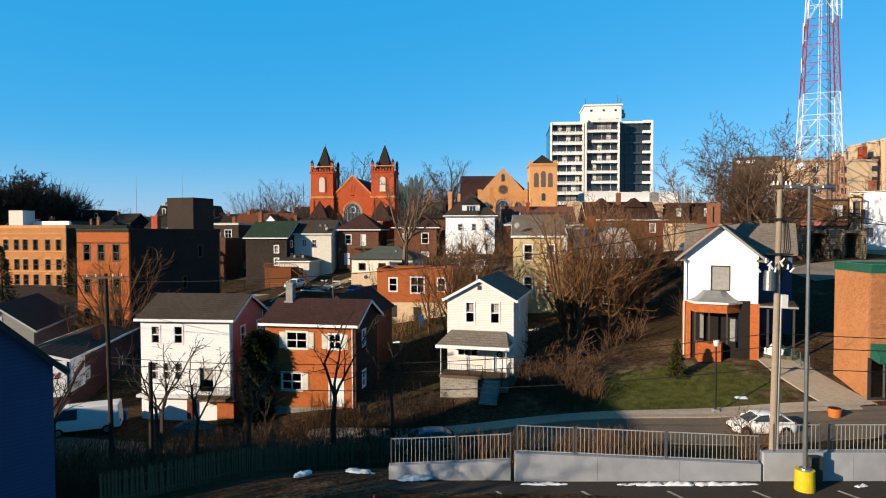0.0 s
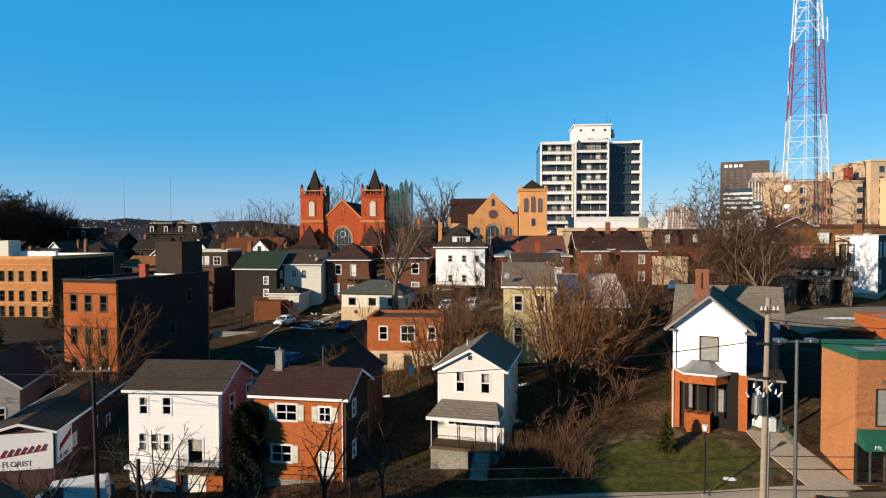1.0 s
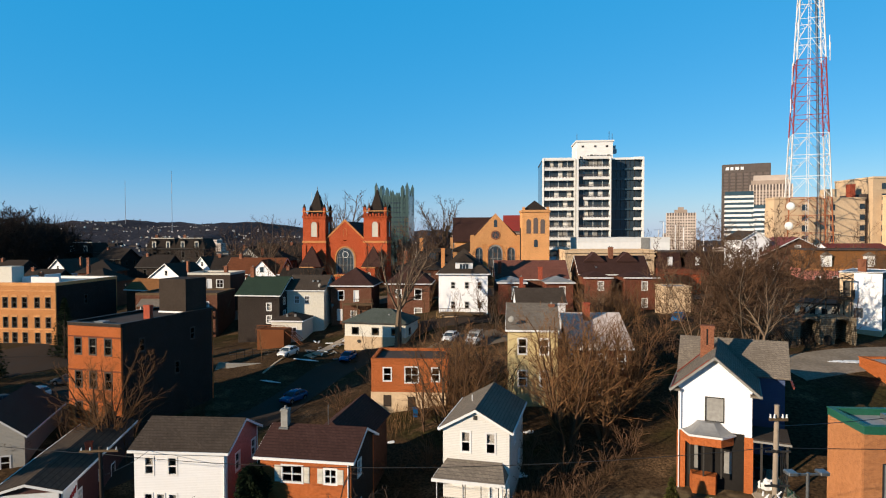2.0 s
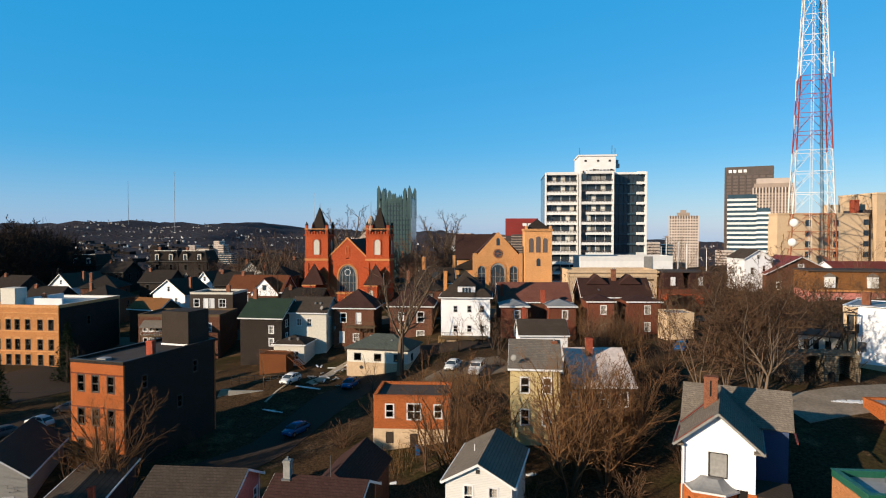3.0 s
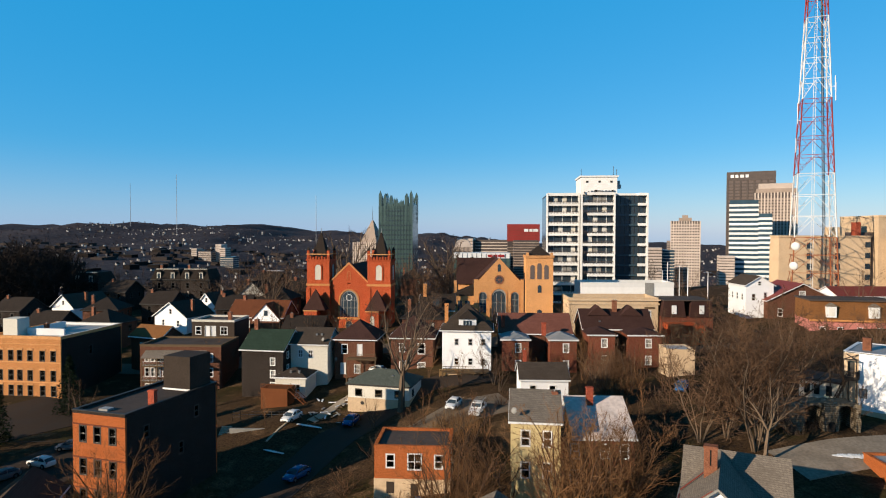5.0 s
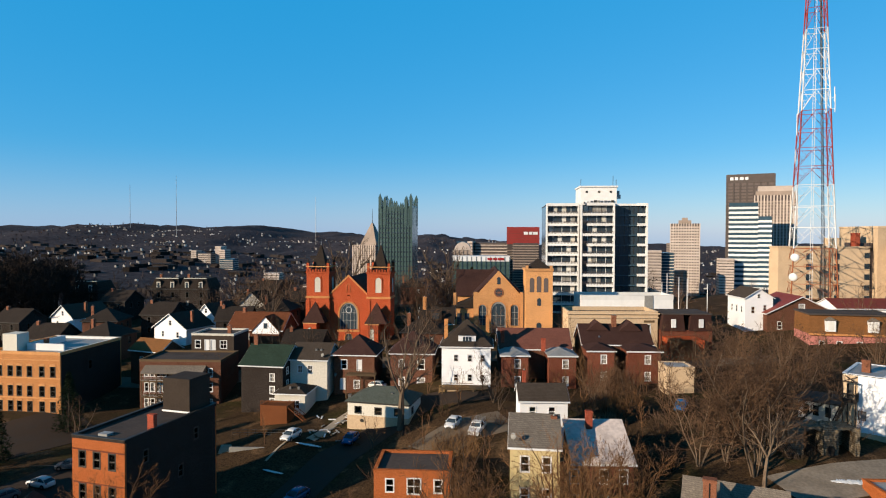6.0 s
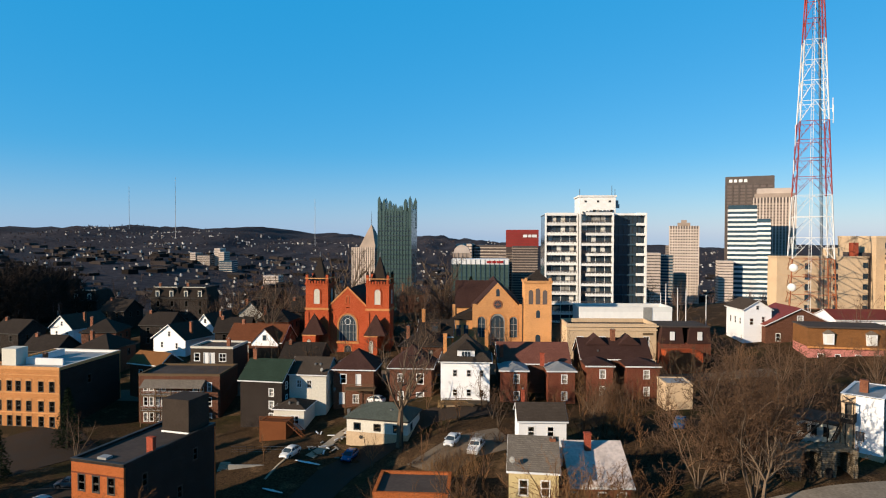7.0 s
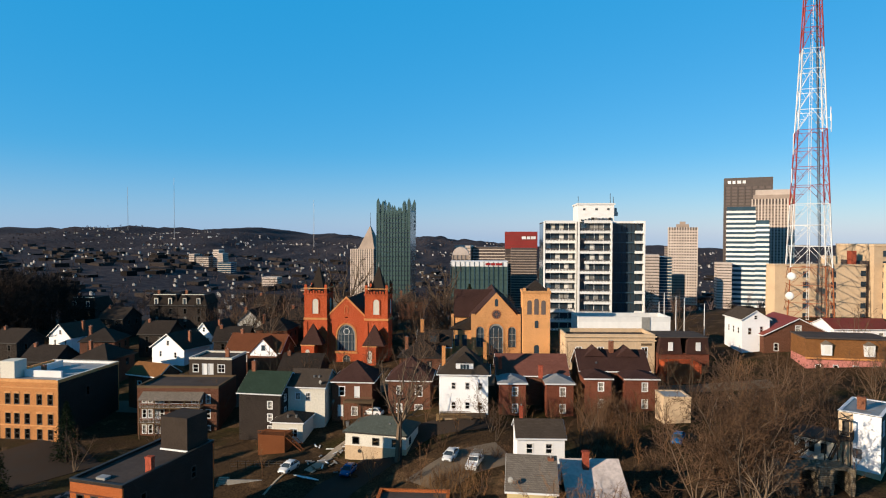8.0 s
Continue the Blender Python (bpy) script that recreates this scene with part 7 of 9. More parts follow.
# ---- car park, street and yards in front ----
lot = new("car_park", bpy.data.meshes.new("car_park"))
bm = boxes((-3.0, 4.0, 3.2, 40.0, 23.9, 4.2))
bm.to_mesh(lot.data), bm.free()
lot.data.materials.append(MAT["asphalt"])
tagged(lot, "dark worn asphalt car park with faded bay lines", "car park", kind="structure")
for x in (2.0, 5.2, 8.4, 11.6, 14.8, 18.0):
    part("bay_line", boxes((-0.06, -5.0, 0, 0.06, 0, 0.006)), "paint_line", lot, m=pose(x, 23.0, 4.201, 0, 0, 28))
ribbon("street", [(-75, 46), (-45, 45.5), (-20, 43.0), (-2, 41.0), (18, 37.8), (45, 35.5), (80, 36)], 6.0, "road", "worn grey street along the foot of the hill")
ribbon("pavement", [(-10, 45.4), (0, 44.2), (18, 41.2), (27, 40.2)], 1.4, "pavement", "narrow concrete pavement", "pavement", 0.12)
# side street and lots use the asphalt with shade put into it
ribbon("side_street", [(-46, 47), (-33, 66), (-22, 80), (-16, 96), (-13, 101), (-2, 112), (10, 113)], 6.5, "shaded_asphalt", "shaded side street climbing between the houses")
ribbon("back_lane", [(39, 69.5), (48, 71.6), (60, 73.6), (75, 76), (95, 80)], 6.5, "gravel", "grey gravel lane with long shadows", "lane")
ribbon("side_lot", [(-69, 62), (-59, 84), (-50, 106)], 15.0, "shaded_asphalt", "small car park beside the brick apartment house", "car park")
# strip added to darken sunlit ground that should lie in shade
ribbon("rear_lot", [(-88, 92), (-78, 104), (-66, 117)], 17.0, "shaded_asphalt", "dark asphalt strip added as shade below the buff brick flats", "car park")
ribbon("gravel_yard", [(-2, 92), (4, 97), (11, 99)], 9.0, "road", "gravel parking yard", "yard", 0.05)
ribbon("upper_street", [(-120, 140), (-60, 138), (-20, 136), (20, 134), (70, 128)], 6.0, "road", "upper street behind the houses")
ribbon("shop_path", [(26.6, 52), (26.2, 46), (26.8, 40)], 3.0, "pavement", "concrete path and driveway beside the shop", "path", 0.1)
ribbon("steps_path", [(-21.0, 101), (-17.5, 110), (-14, 116)], 1.4, "pavement", "steep concrete steps between the houses", "path", 0.12)
ribbon("kerb_path", [(-26.6, 95), (-25.5, 98), (-23, 103)], 0.3, "pavement", "pale concrete kerb strip", "path", 0.12)


def retaining_wall(x0, x1, y, z0, za, zb, label):
    r = thing("retaining_wall", pose(0, 0, 0), label, "wall")
    bm = bmesh.new()
    n = max(1, int((x1 - x0) / 3.2))
    for i in range(n):
        a, b = x0 + (x1 - x0) * i / n, x0 + (x1 - x0) * (i + 1) / n
        za_, zb_ = za + (zb - za) * i / n, za + (zb - za) * (i + 1) / n
        bm = bmesh.new()
        prism(bm, [(a + 0.008, z0), (b - 0.008, z0), (b - 0.008, zb_), (a + 0.008, za_)], "y", y, y + 0.35)
        part("wall_panel", bm, "wall_white", r)
    return r


retaining_wall(-2.2, 2.7, 24.6, 3.2, 4.55, 4.75, "low pale painted concrete wall in patches of shade")
retaining_wall(2.8, 12.4, 23.95, 3.2, 5.3, 4.85, "pale painted concrete wall edging the car park")
retaining_wall(12.5, 30.0, 23.95, 3.2, 5.3, 5.3, "taller pale painted concrete wall")


def metal_fence(x0, x1, y, za, zb, h=1.05):
    f = thing("metal_fence", pose(x0, y, za), "grey galvanised railing on top of a concrete wall", "fence", "railings of the car park")
    L, dz = x1 - x0, zb - za
    for k in (0.06, h):
        bm = bmesh.new()
        bar(bm, (0, 0, k), (L, 0, k + dz), 0.022)
        part("rail", bm, "rail", f)
    n = int(L / 0.16)
    key = ("baluster", h)
    for i in range(n + 1):
        if key not in SHARED:
            bm = bmesh.new()
            bar(bm, (0, 0, 0), (0, 0, h), 0.012)
            me = bpy.data.meshes.new("baluster")
            bm.to_mesh(me), bm.free()
            me.materials.append(MAT["rail"])
            SHARED[key] = me
        part("baluster", SHARED[key], None, f, m=pose(L * i / n, 0, dz * i / n))
    for xx in (0, L):
        bm = bmesh.new()
        bar(bm, (xx, 0.0, -0.1), (xx, 0.0, h + 0.05), 0.035)
        part("post", bm, "metal", f, m=pose(0, 0, dz * xx / L))


for a, b, y, za, zb in ((-2.1, 0.5, 24.75, 4.55, 4.65), (0.6, 2.7, 24.75, 4.65, 4.75), (2.9, 5.1, 24.1, 5.3, 5.2), (5.2, 8.7, 24.1, 5.2, 5.03), (8.75, 12.35, 24.1, 5.03, 4.86), (12.95, 14.75, 24.1, 5.3, 5.3), (15.1, 20.0, 24.1, 5.3, 5.3), (20.1, 26, 24.1, 5.3, 5.3)):
    metal_fence(a, b, y, za, zb)

# wooden picket fence running towards the camera
f = thing("picket_fence", pose(0, 0, 0), "weathered wooden picket fence with gaps", "fence")
key = bpy.data.meshes.new("picket")
bm = bmesh.new()
prism(bm, [(-0.05, 0), (0.05, 0), (0.05, 1.35), (0, 1.45), (-0.05, 1.35)], "y", -0.01, 0.01)
bm.to_mesh(key), bm.free()
key.materials.append(MAT["wood"])
run = [Vector((x, y, H(x, y))) for x, y in ((-12.6, 22.6), (-9.6, 28.6), (-7.6, 32.2), (-2.4, 32.9))]
for pa, pb in zip(run, run[1:]):
    n, ang = int((pb - pa).length / 0.15), math.degrees(math.atan2(pb.y - pa.y, pb.x - pa.x))
    for i in range(n):
        p = pa.lerp(pb, i / n)
        part("picket", key, None, f, m=pose(p.x, p.y, p.z + random.uniform(-0.05, 0.05), random.uniform(-2, 2), random.uniform(-3, 3), ang))
    for z in (0.35, 1.1):
        bm = bmesh.new()
        bar(bm, pa + Vector((0, 0, z)), pb + Vector((0, 0, z)), 0.035)
        part("rail", bm, "wood", f)

# snow left along walls
def snow_bank(x, y, z, L, w, h, rz=0):
    bm = bmesh.new()
    n = int(L / 0.12)
    rows = []
    for i in range(n + 1):
        e = abs(math.sin(math.pi * i / n)) ** 0.4
        row = []
        for j in range(6):
            a = math.pi * j / 5
            row.append(bm.verts.new((i * L / n, -math.cos(a) * w * e * random.uniform(0.6, 1.1), max(0, math.sin(a)) * h * e * random.uniform(0.1, 1.25))))
        rows.append(row)
    for a, b in zip(rows, rows[1:]):
        for j in range(5):
            bm.faces.new((a[j], a[j + 1], b[j + 1], b[j]))
    s = part("snow_patch", bm, "snow", m=pose(x, y, z, 0, 0, rz))
    for p in s.data.polygons:
        p.use_smooth = True
    tagged(s, "dirty remnant of ploughed snow", "snow", "snow remnants")


snow_bank(6.6, 23.6, 4.17, 5.6, 0.2, 0.15)
snow_bank(2.9, 23.65, 4.17, 2.0, 0.15, 0.12)
snow_bank(15.6, 23.4, 4.17, 0.7, 0.18, 0.12)
for x, y, L, w in ((-4.2, 26.5, 1.6, 0.4), (-6.0, 24.5, 0.9, 0.3), (-1.9, 24.3, 1.5, 0.3), (20.3, 43.0, 1.0, 0.35), (6.5, 57.5, 2.0, 0.8), (-23, 99.5, 5.0, 0.35), (-26.5, 93, 4.0, 0.3), (2.5, 103, 4.0, 0.5), (-5.5, 67, 1.6, 0.5), (9, 65, 1.6, 0.5), (-14, 103.5, 1.4, 0.3), (-17.4, 109, 3.0, 0.3), (45, 71, 6, 0.8), (-31, 46, 2.0, 0.3)):
    snow_bank(x, y, H(x, y) + 0.06, L, w, 0.14, random.uniform(-30, 50))

# car-park lamp on its yellow base
lamp = thing("parking_lamp", pose(13.6, 23.1, 4.2), "tall grey lamp pole on a yellow concrete base", "lamp post")
bm = tube(0, 0.78, 0.36, 0.34, 24)
part("base", bm, "yellow", lamp, "yellow-painted concrete base")
part("cap", tube(0.78, 0.84, 0.22, 0.2, 16), "metal", lamp)
part("pole", tube(0.84, 11.4, 0.085, 0.06, 12), "metal", lamp)
part("arm", boxes((-0.5, -0.03, 11.3, 0.5, 0.03, 11.37)), "metal", lamp)
for s in (-1, 1):
    part("lamp_head", soften(boxes((s * 0.6 - 0.18, -0.14, 11.3, s * 0.6 + 0.18, 0.3, 11.44)), 0.03), "metal", lamp)
cab = part("meter_box", soften(boxes((14.05, 23.5, 4.2, 14.55, 23.9, 5.25)), 0.03), "trim_dark")
tagged(cab, "dark metal cabinet against the concrete wall", "cabinet")


# ---- poles and wires ----
def utility_pole(x, y, z0, z1, lean, label, arms, gear=True):
    p = thing("utility_pole", pose(x, y, z0, 0, lean, 0), label, "utility pole")
    h = z1 - z0
    # poles without gear are coloured dark to stand in for shade
    part("pole", tube(-1, h, 0.17, 0.11, 12), "pole_grey" if gear else "bark_dark", p)
    for z, L in arms:
        part("cross_arm", boxes((-L, -0.2, h - z, L, -0.09, h - z + 0.13)), "wood", p)
        for k in (-0.9, -0.45, 0.45, 0.9):
            part("insulator", tube(h - z + 0.13, h - z + 0.3, 0.05, 0.03, 8, x=L * k, y=-0.15), "trim", p)
    if gear:
        t = part("transformer", tube(h - 5.4, h - 4.5, 0.26, 0.24, 16, x=-0.42, y=-0.1), "metal", p)
        part("bushing", tube(h - 4.5, h - 4.2, 0.05, 0.04, 8, x=-0.42, y=-0.1), "trim", t)
        part("junction_box", boxes((0.14, -0.2, h - 6.2, 0.42, 0.1, h - 5.6)), "trim", p)
        for i in range(9):
            bm = bmesh.new()
            cx, cz = -0.95 + 0.17 * i + 0.06 * (i % 2), h - 4.55 + 0.28 * (i * 7 % 4) / 2
            bar(bm, (cx, -0.3, cz), (cx + 0.16 * (i % 3 - 1), -0.34, cz + 0.22), 0.05, 7, 0.03)
            part("fuse", bm, "trim", p)
        part("conduit", tube(-1, h - 6, 0.05, x=0.16, y=-0.1, sides=8), "metal", p)
        for zb in (h - 3.8, h - 2.2):
            part("band", tube(zb, zb + 0.12, 0.2, x=0, y=0, sides=12), "black", p)
            part("bracket", boxes((-0.55, -0.16, zb + 0.02, 0.62, -0.08, zb + 0.1)), "trim_dark", p)
        for i in range(4):
            part("riser_cable", (lambda b: (bar(b, (0.2 + 0.06 * i, -0.05, h - 2.2), (0.28 + 0.1 * i, 0.0, h - 3.4), 0.025, 5), bar(b, (0.28 + 0.1 * i, 0.0, h - 3.4), (0.16, 0.0, h - 5.0), 0.025, 5), b)[2])(bmesh.new()), "black", p)
    return p


utility_pole(15.3, 28.6, 2.8, 16.6, 0.8, "weathered wooden utility pole with transformer and fuses", ((0.7, 0.42),))
utility_pole(-21.0, 39.0, -1.6, 11.3, -1.0, "wooden utility pole with one cross arm, darkened for shade", ((0.3, 1.2),), False)
utility_pole(-5.8, 100.5, 4.5, 14.5, 0, "thin wooden utility pole beside the hipped house", ((0.4, 0.6),), False)
utility_pole(-17.8, 37.5, -1.6, 6.0, 0, "short wooden pole by the driveway", (), False)


def wire(p, q, sag, n=18, r=0.02):
    p, q = Vector(p), Vector(q)
    bm = bmesh.new()
    side = (q - p).cross(Vector((0, 0, 1))).normalized() * r
    last = None
    for i in range(n + 1):
        t = i / n
        a = p.lerp(q, t) - Vector((0, 0, 4 * sag * t * (1 - t)))
        ring = [bm.verts.new(a + v) for v in (side, Vector((0, 0, r)), -side, Vector((0, 0, -r)))]
        if last:
            for k in range(4):
                bm.faces.new((last[k], last[(k + 1) % 4], ring[(k + 1) % 4], ring[k]))
        last = ring
    w = part("overhead_wire", bm, "black")
    tagged(w, "sagging black overhead cable strung between poles", "cable", "overhead wires")


for z0, z1 in ((5.6, 8.6), (6.0, 9.2), (4.6, 7.6), (10.8, 14.6)):
    wire((-21, 39, z0), (15.3, 28.6, z1), 0.9)
    wire((15.3, 28.6, z1), (48, 33, z1 - 0.6), 0.5)
wire((15.3, 28.6, 15.6), (45, 46, 13), 0.6)
wire((-21, 39, 10.8), (-70, 60, 9.0), 0.8)
wire((-40, 74, 10.4), (-95, 80, 9.5), 0.8)
wire((-21, 39, 9.5), (-24, 52, 6.6), 0.2)

yard = thing("yard_lamp", pose(18.3, 41.4, 1.6), "black garden lamp post on a concrete foot", "lamp post")
part("foot", soften(boxes((-0.22, -0.22, -0.5, 0.22, 0.22, 0.35)), 0.03), "concrete", yard)
part("post", tube(0.35, 4.6, 0.06, 0.05, 10), "black", yard)
part("lantern", tube(4.6, 5.0, 0.14, 0.2, 8), "trim", yard)
bm = bmesh.new()
bmesh.ops.create_icosphere(bm, subdivisions=3, radius=0.55)
for v in bm.verts:
    v.co = Vector((v.co.x * 1.2, v.co.y * 0.6, max(-0.25, v.co.z))) * (1 + 0.35 * noise.noise(v.co * 4))
sheet = part("plastic_sheet", bm, "trim", m=pose(26.1, 48.75, 4.36, 0, 0, -26))
tagged(sheet, "crumpled white plastic sheet heaped on the porch wall", "plastic sheet")
pot = thing("planter", pose(24.6, 38.7, H(24.6, 38.7) + 0.05), "orange terracotta-coloured planter on the driveway", "planter")
part("tub", tube(0, 0.55, 0.34, 0.42, 20), "orange_pot", pot)
part("soil", tube(0.5, 0.56, 0.36, 0.36, 20), "dark_wood", pot)
hyd = thing("marker_post", pose(-2.3, 20.4, 4.2), "short red and white marker post in the car park", "post")
part("shaft", tube(0, 0.8, 0.04, 0.03, 8), "trim", hyd)
part("cap", tube(0.8, 1.0, 0.06, 0.04, 8), "red_sign", hyd)
bm = bmesh.new()
bmesh.ops.create_icosphere(bm, subdivisions=3, radius=1.0)
for v in bm.verts:
    v.co = Vector((v.co.x * 1.6, v.co.y, max(-0.3, v.co.z) * 0.9)) * random.uniform(0.93, 1.06)
tar = part("tarpaulin", bm, "shingle_teal", m=pose(-18.8, 46.5, -1.2))
tagged(tar, "dark tarpaulin over a heap beside the drive", "tarpaulin")


# ---- unseen brick blocks added to shade the street and drive ----
building("warehouse", "unseen plain brick block added to shade the street", "warehouse", -42.5, 9.0, -1.0, 0.0, 7.5, 12.0, 19.0, "dark_brick", ("flat", 0.4, 0, "roof_flat"), right=rows_of((1.5, 4.5, 7.5, 10.2), (3, 7, 11, 15), 1.2, 2.0, "s"), low=4)
building("garage", "unseen low brick block added to shade the drive", "garage", -51.0, 22.9, -1.0, 0.0, 16.0, 13.0, 7.5, "dark_brick", ("flat", 0.3, 0, "roof_flat"), low=4)


# ---- vehicles ----
def loft(rings):
    """A closed skin over rings of equally many points."""
    bm = bmesh.new()
    vs = [[bm.verts.new(p) for p in r] for r in rings]
    n = len(rings[0])
    for a, b in zip(vs, vs[1:]):
        for i in range(n):
            f = bm.faces.new((a[i], a[(i + 1) % n], b[(i + 1) % n], b[i]))
            f.smooth = True
    bm.faces.new(vs[0][::-1]), bm.faces.new(vs[-1])
    return bm


def small_car(r, paint):
    """A compact hatchback, front towards -x: lower body, glazed cabin, roof, pillars, wheels in dark arches, lamps."""
    low = ((-2.12, 0.42, 0.56, 0.60), (-2.04, 0.30, 0.70, 0.76), (-1.7, 0.22, 0.84, 0.84), (-1.1, 0.2, 0.97, 0.86), (0.0, 0.2, 0.99, 0.87), (1.1, 0.2, 1.0, 0.87), (1.75, 0.24, 1.02, 0.85), (2.03, 0.3, 1.0, 0.79), (2.12, 0.42, 0.86, 0.68))
    part("body", loft([[(x, y * w, a + (b - a) * k) for y, k in ((-0.9, 0), (-1, 0.15), (-1, 0.62), (-0.96, 0.85), (-0.82, 1), (0.82, 1), (0.96, 0.85), (1, 0.62), (1, 0.15), (0.9, 0))] for x, a, b, w in low]), paint, r)
    cab = ((-1.18, 0.99, 0.77, 0.74), (-0.4, 1.4, 0.79, 0.63), (0.3, 1.5, 0.8, 0.62), (1.1, 1.46, 0.8, 0.62), (1.7, 1.24, 0.77, 0.65), (1.98, 1.02, 0.74, 0.70))
    part("cabin_glass", loft([[(x, -wb, 0.94), (x, -wt, zt - 0.03), (x, -wt * 0.8, zt), (x, wt * 0.8, zt), (x, wt, zt - 0.03), (x, wb, 0.94)] for x, zt, wb, wt in cab]), "ap_dark", r, "dark tinted windows")
    part("roof", loft([[(x, -w, z - 0.045), (x, -w * 0.85, z + 0.012), (x, w * 0.85, z + 0.012), (x, w, z - 0.045)] for x, z, w in ((-0.46, 1.385, 0.64), (-0.1, 1.46, 0.64), (0.3, 1.508, 0.63), (1.1, 1.468, 0.63), (1.4, 1.375, 0.64))]), paint, r)
    for s in (-1, 1):
        for name, p, q in (("front_pillar", (-1.15, 0.78, 0.97), (-0.4, 0.645, 1.39)), ("door_pillar", (0.28, 0.81, 0.95), (0.3, 0.64, 1.47)), ("rear_pillar", (1.82, 0.77, 0.98), (1.15, 0.64, 1.44)), ("sill_strip", (-1.1, 0.8, 0.97), (1.85, 0.79, 1.0))):
            bm = bmesh.new()
            bar(bm, (p[0], s * p[1], p[2]), (q[0], s * q[1], q[2]), 0.045, 6)
            part(name, bm, paint, r)
        part("mirror", soften(boxes((-0.95, s * 0.84, 1.0, -0.78, s * 1.0, 1.13)), 0.03), paint, r)
        for wx in (-1.32, 1.3):
            bm = bmesh.new()
            bar(bm, (wx, s * 0.6, 0.34), (wx, s * 0.872, 0.34), 0.39, 20)
            part("wheel_arch", bm, "black", r)
            bm = bmesh.new()
            bar(bm, (wx, s * 0.7, 0.32), (wx, s * 0.9, 0.32), 0.32, 20)
            w = part("wheel", bm, "tyre", r)
            bm = bmesh.new()
            bar(bm, (wx, s * 0.9, 0.32), (wx, s * 0.915, 0.32), 0.2, 12)
            part("rim", bm, "metal", w)
        part("headlight", soften(boxes((-2.06, s * 0.6 - 0.14, 0.64, -1.86, s * 0.6 + 0.14, 0.78)), 0.04), "metal", r)
        part("tail_light", soften(boxes((1.9, s * 0.7 - 0.08, 0.82, 2.08, s * 0.7 + 0.08, 1.02)), 0.03), "red_sign", r)
    part("grille", soften(boxes((-2.15, -0.4, 0.36, -2.08, 0.4, 0.5)), 0.02), "black", r)


def car(x, y, z, rz, paint, label, kind="hatch", scale_=1.0):
    r = thing("car" if kind != "van" else "van", pose(x, y, z, 0, 0, rz) @ Matrix.Diagonal((scale_, scale_, scale_, 1)), label, "car" if kind != "van" else "van")
    if kind == "hatch":
        small_car(r, paint)
        return r
    if kind == "van":
        prof = [(-2.3, 0.35), (-2.35, 1.0), (-1.75, 1.15), (-1.2, 1.95), (2.3, 2.05), (2.4, 0.4)]
        cab = [(-1.68, 1.17), (-1.2, 1.85), (-0.3, 1.88), (-0.3, 1.17)]
    else:
        prof = [(-2.5, 0.4), (-2.55, 0.95), (-1.2, 1.1), (-0.6, 1.75), (0.6, 1.8), (0.75, 1.1), (2.5, 1.1), (2.5, 0.45)]
        cab = [(-1.05, 1.14), (-0.55, 1.66), (0.5, 1.7), (0.6, 1.14)]
    bm = bmesh.new()
    prism(bm, prof, "y", -0.86, 0.86)
    for v in bm.verts:
        if v.co.z > 1.2:
            v.co.y *= 0.86
    bmesh.ops.bevel(bm, geom=bm.edges[:], offset=0.09, segments=2, affect="EDGES", profile=0.6)
    body = part("body", bm, paint, r)
    for s in (-1, 1):
        bm = bmesh.new()
        prism(bm, cab, "y", s * 0.80, s * 0.875)
        for v in bm.verts:
            if v.co.z > 1.2:
                v.co.y *= 0.895
        part("side_window", bm, "ap_dark", r)
        part("mirror", soften(boxes((cab[0][0] + 0.25, s * 0.88, 0.98, cab[0][0] + 0.4, s * 1.02, 1.12)), 0.02), paint, r)
    a, b = prof[2], prof[3]
    d = Vector((b[0] - a[0], 0, b[1] - a[1])).normalized()
    n = Vector((-d.z, 0, d.x)) * 0.012
    bm = bmesh.new()
    p0, p1 = Vector((a[0], 0, a[1])) + d * 0.15 + n, Vector((b[0], 0, b[1])) - d * 0.12 + n
    prism(bm, [(p0.x, p0.z), (p1.x, p1.z), (p1.x + 0.05, p1.z - 0.03), (p0.x + 0.05, p0.z - 0.03)], "y", -0.7, 0.7)
    part("windscreen", bm, "ap_dark", r)
    for wx in (prof[0][0] + 0.85, prof[-1][0] - 0.85):
        for s in (-1, 1):
            bm = bmesh.new()
            bar(bm, (wx, s * 0.70, 0.32), (wx, s * 0.9, 0.32), 0.32, 20)
            w = part("wheel", bm, "tyre", r)
            bm = bmesh.new()
            bar(bm, (wx, s * 0.9, 0.32), (wx, s * 0.915, 0.32), 0.2, 12)
            part("rim", bm, "metal", w)
    for s in (-1, 1):
        part("headlight", soften(boxes((prof[1][0] - 0.01, s * 0.62 - 0.16, 0.66, prof[1][0] + 0.12, s * 0.62 + 0.16, 0.82)), 0.02), "metal", r)
        part("tail_light", soften(boxes((prof[-1][0] - 0.15, s * 0.7 - 0.1, 0.75, prof[-1][0] + 0.02, s * 0.7 + 0.1, 0.95)), 0.02), "red_sign", r)
    part("bumper", soften(boxes((prof[0][0] - 0.06, -0.8, 0.28, prof[0][0] + 0.15, 0.8, 0.5)), 0.03), paint, r)
    return r


car(19.3, 37.4, H(19.3, 37.4) + 0.07, -3, "car_white", "white five-door hatchback standing at the kerb", "hatch", 0.88)
car(-1.2, 41.3, H(-1.2, 41.3) + 0.07, 6, "car_teal", "teal blue saloon parked on the shaded street")
car(-28.0, 48.0, H(-28, 48) + 0.07, 20, "car_white", "white work van parked on the drive", "van", 1.1)
car(2.2, 98.6, H(2.2, 98.6) + 0.07, 70, "car_white", "small white car on the gravel yard")
car(5.8, 94.8, H(5.8, 94.8) + 0.07, 72, "car_white", "white pickup with ladder rack on the gravel yard", "pickup")
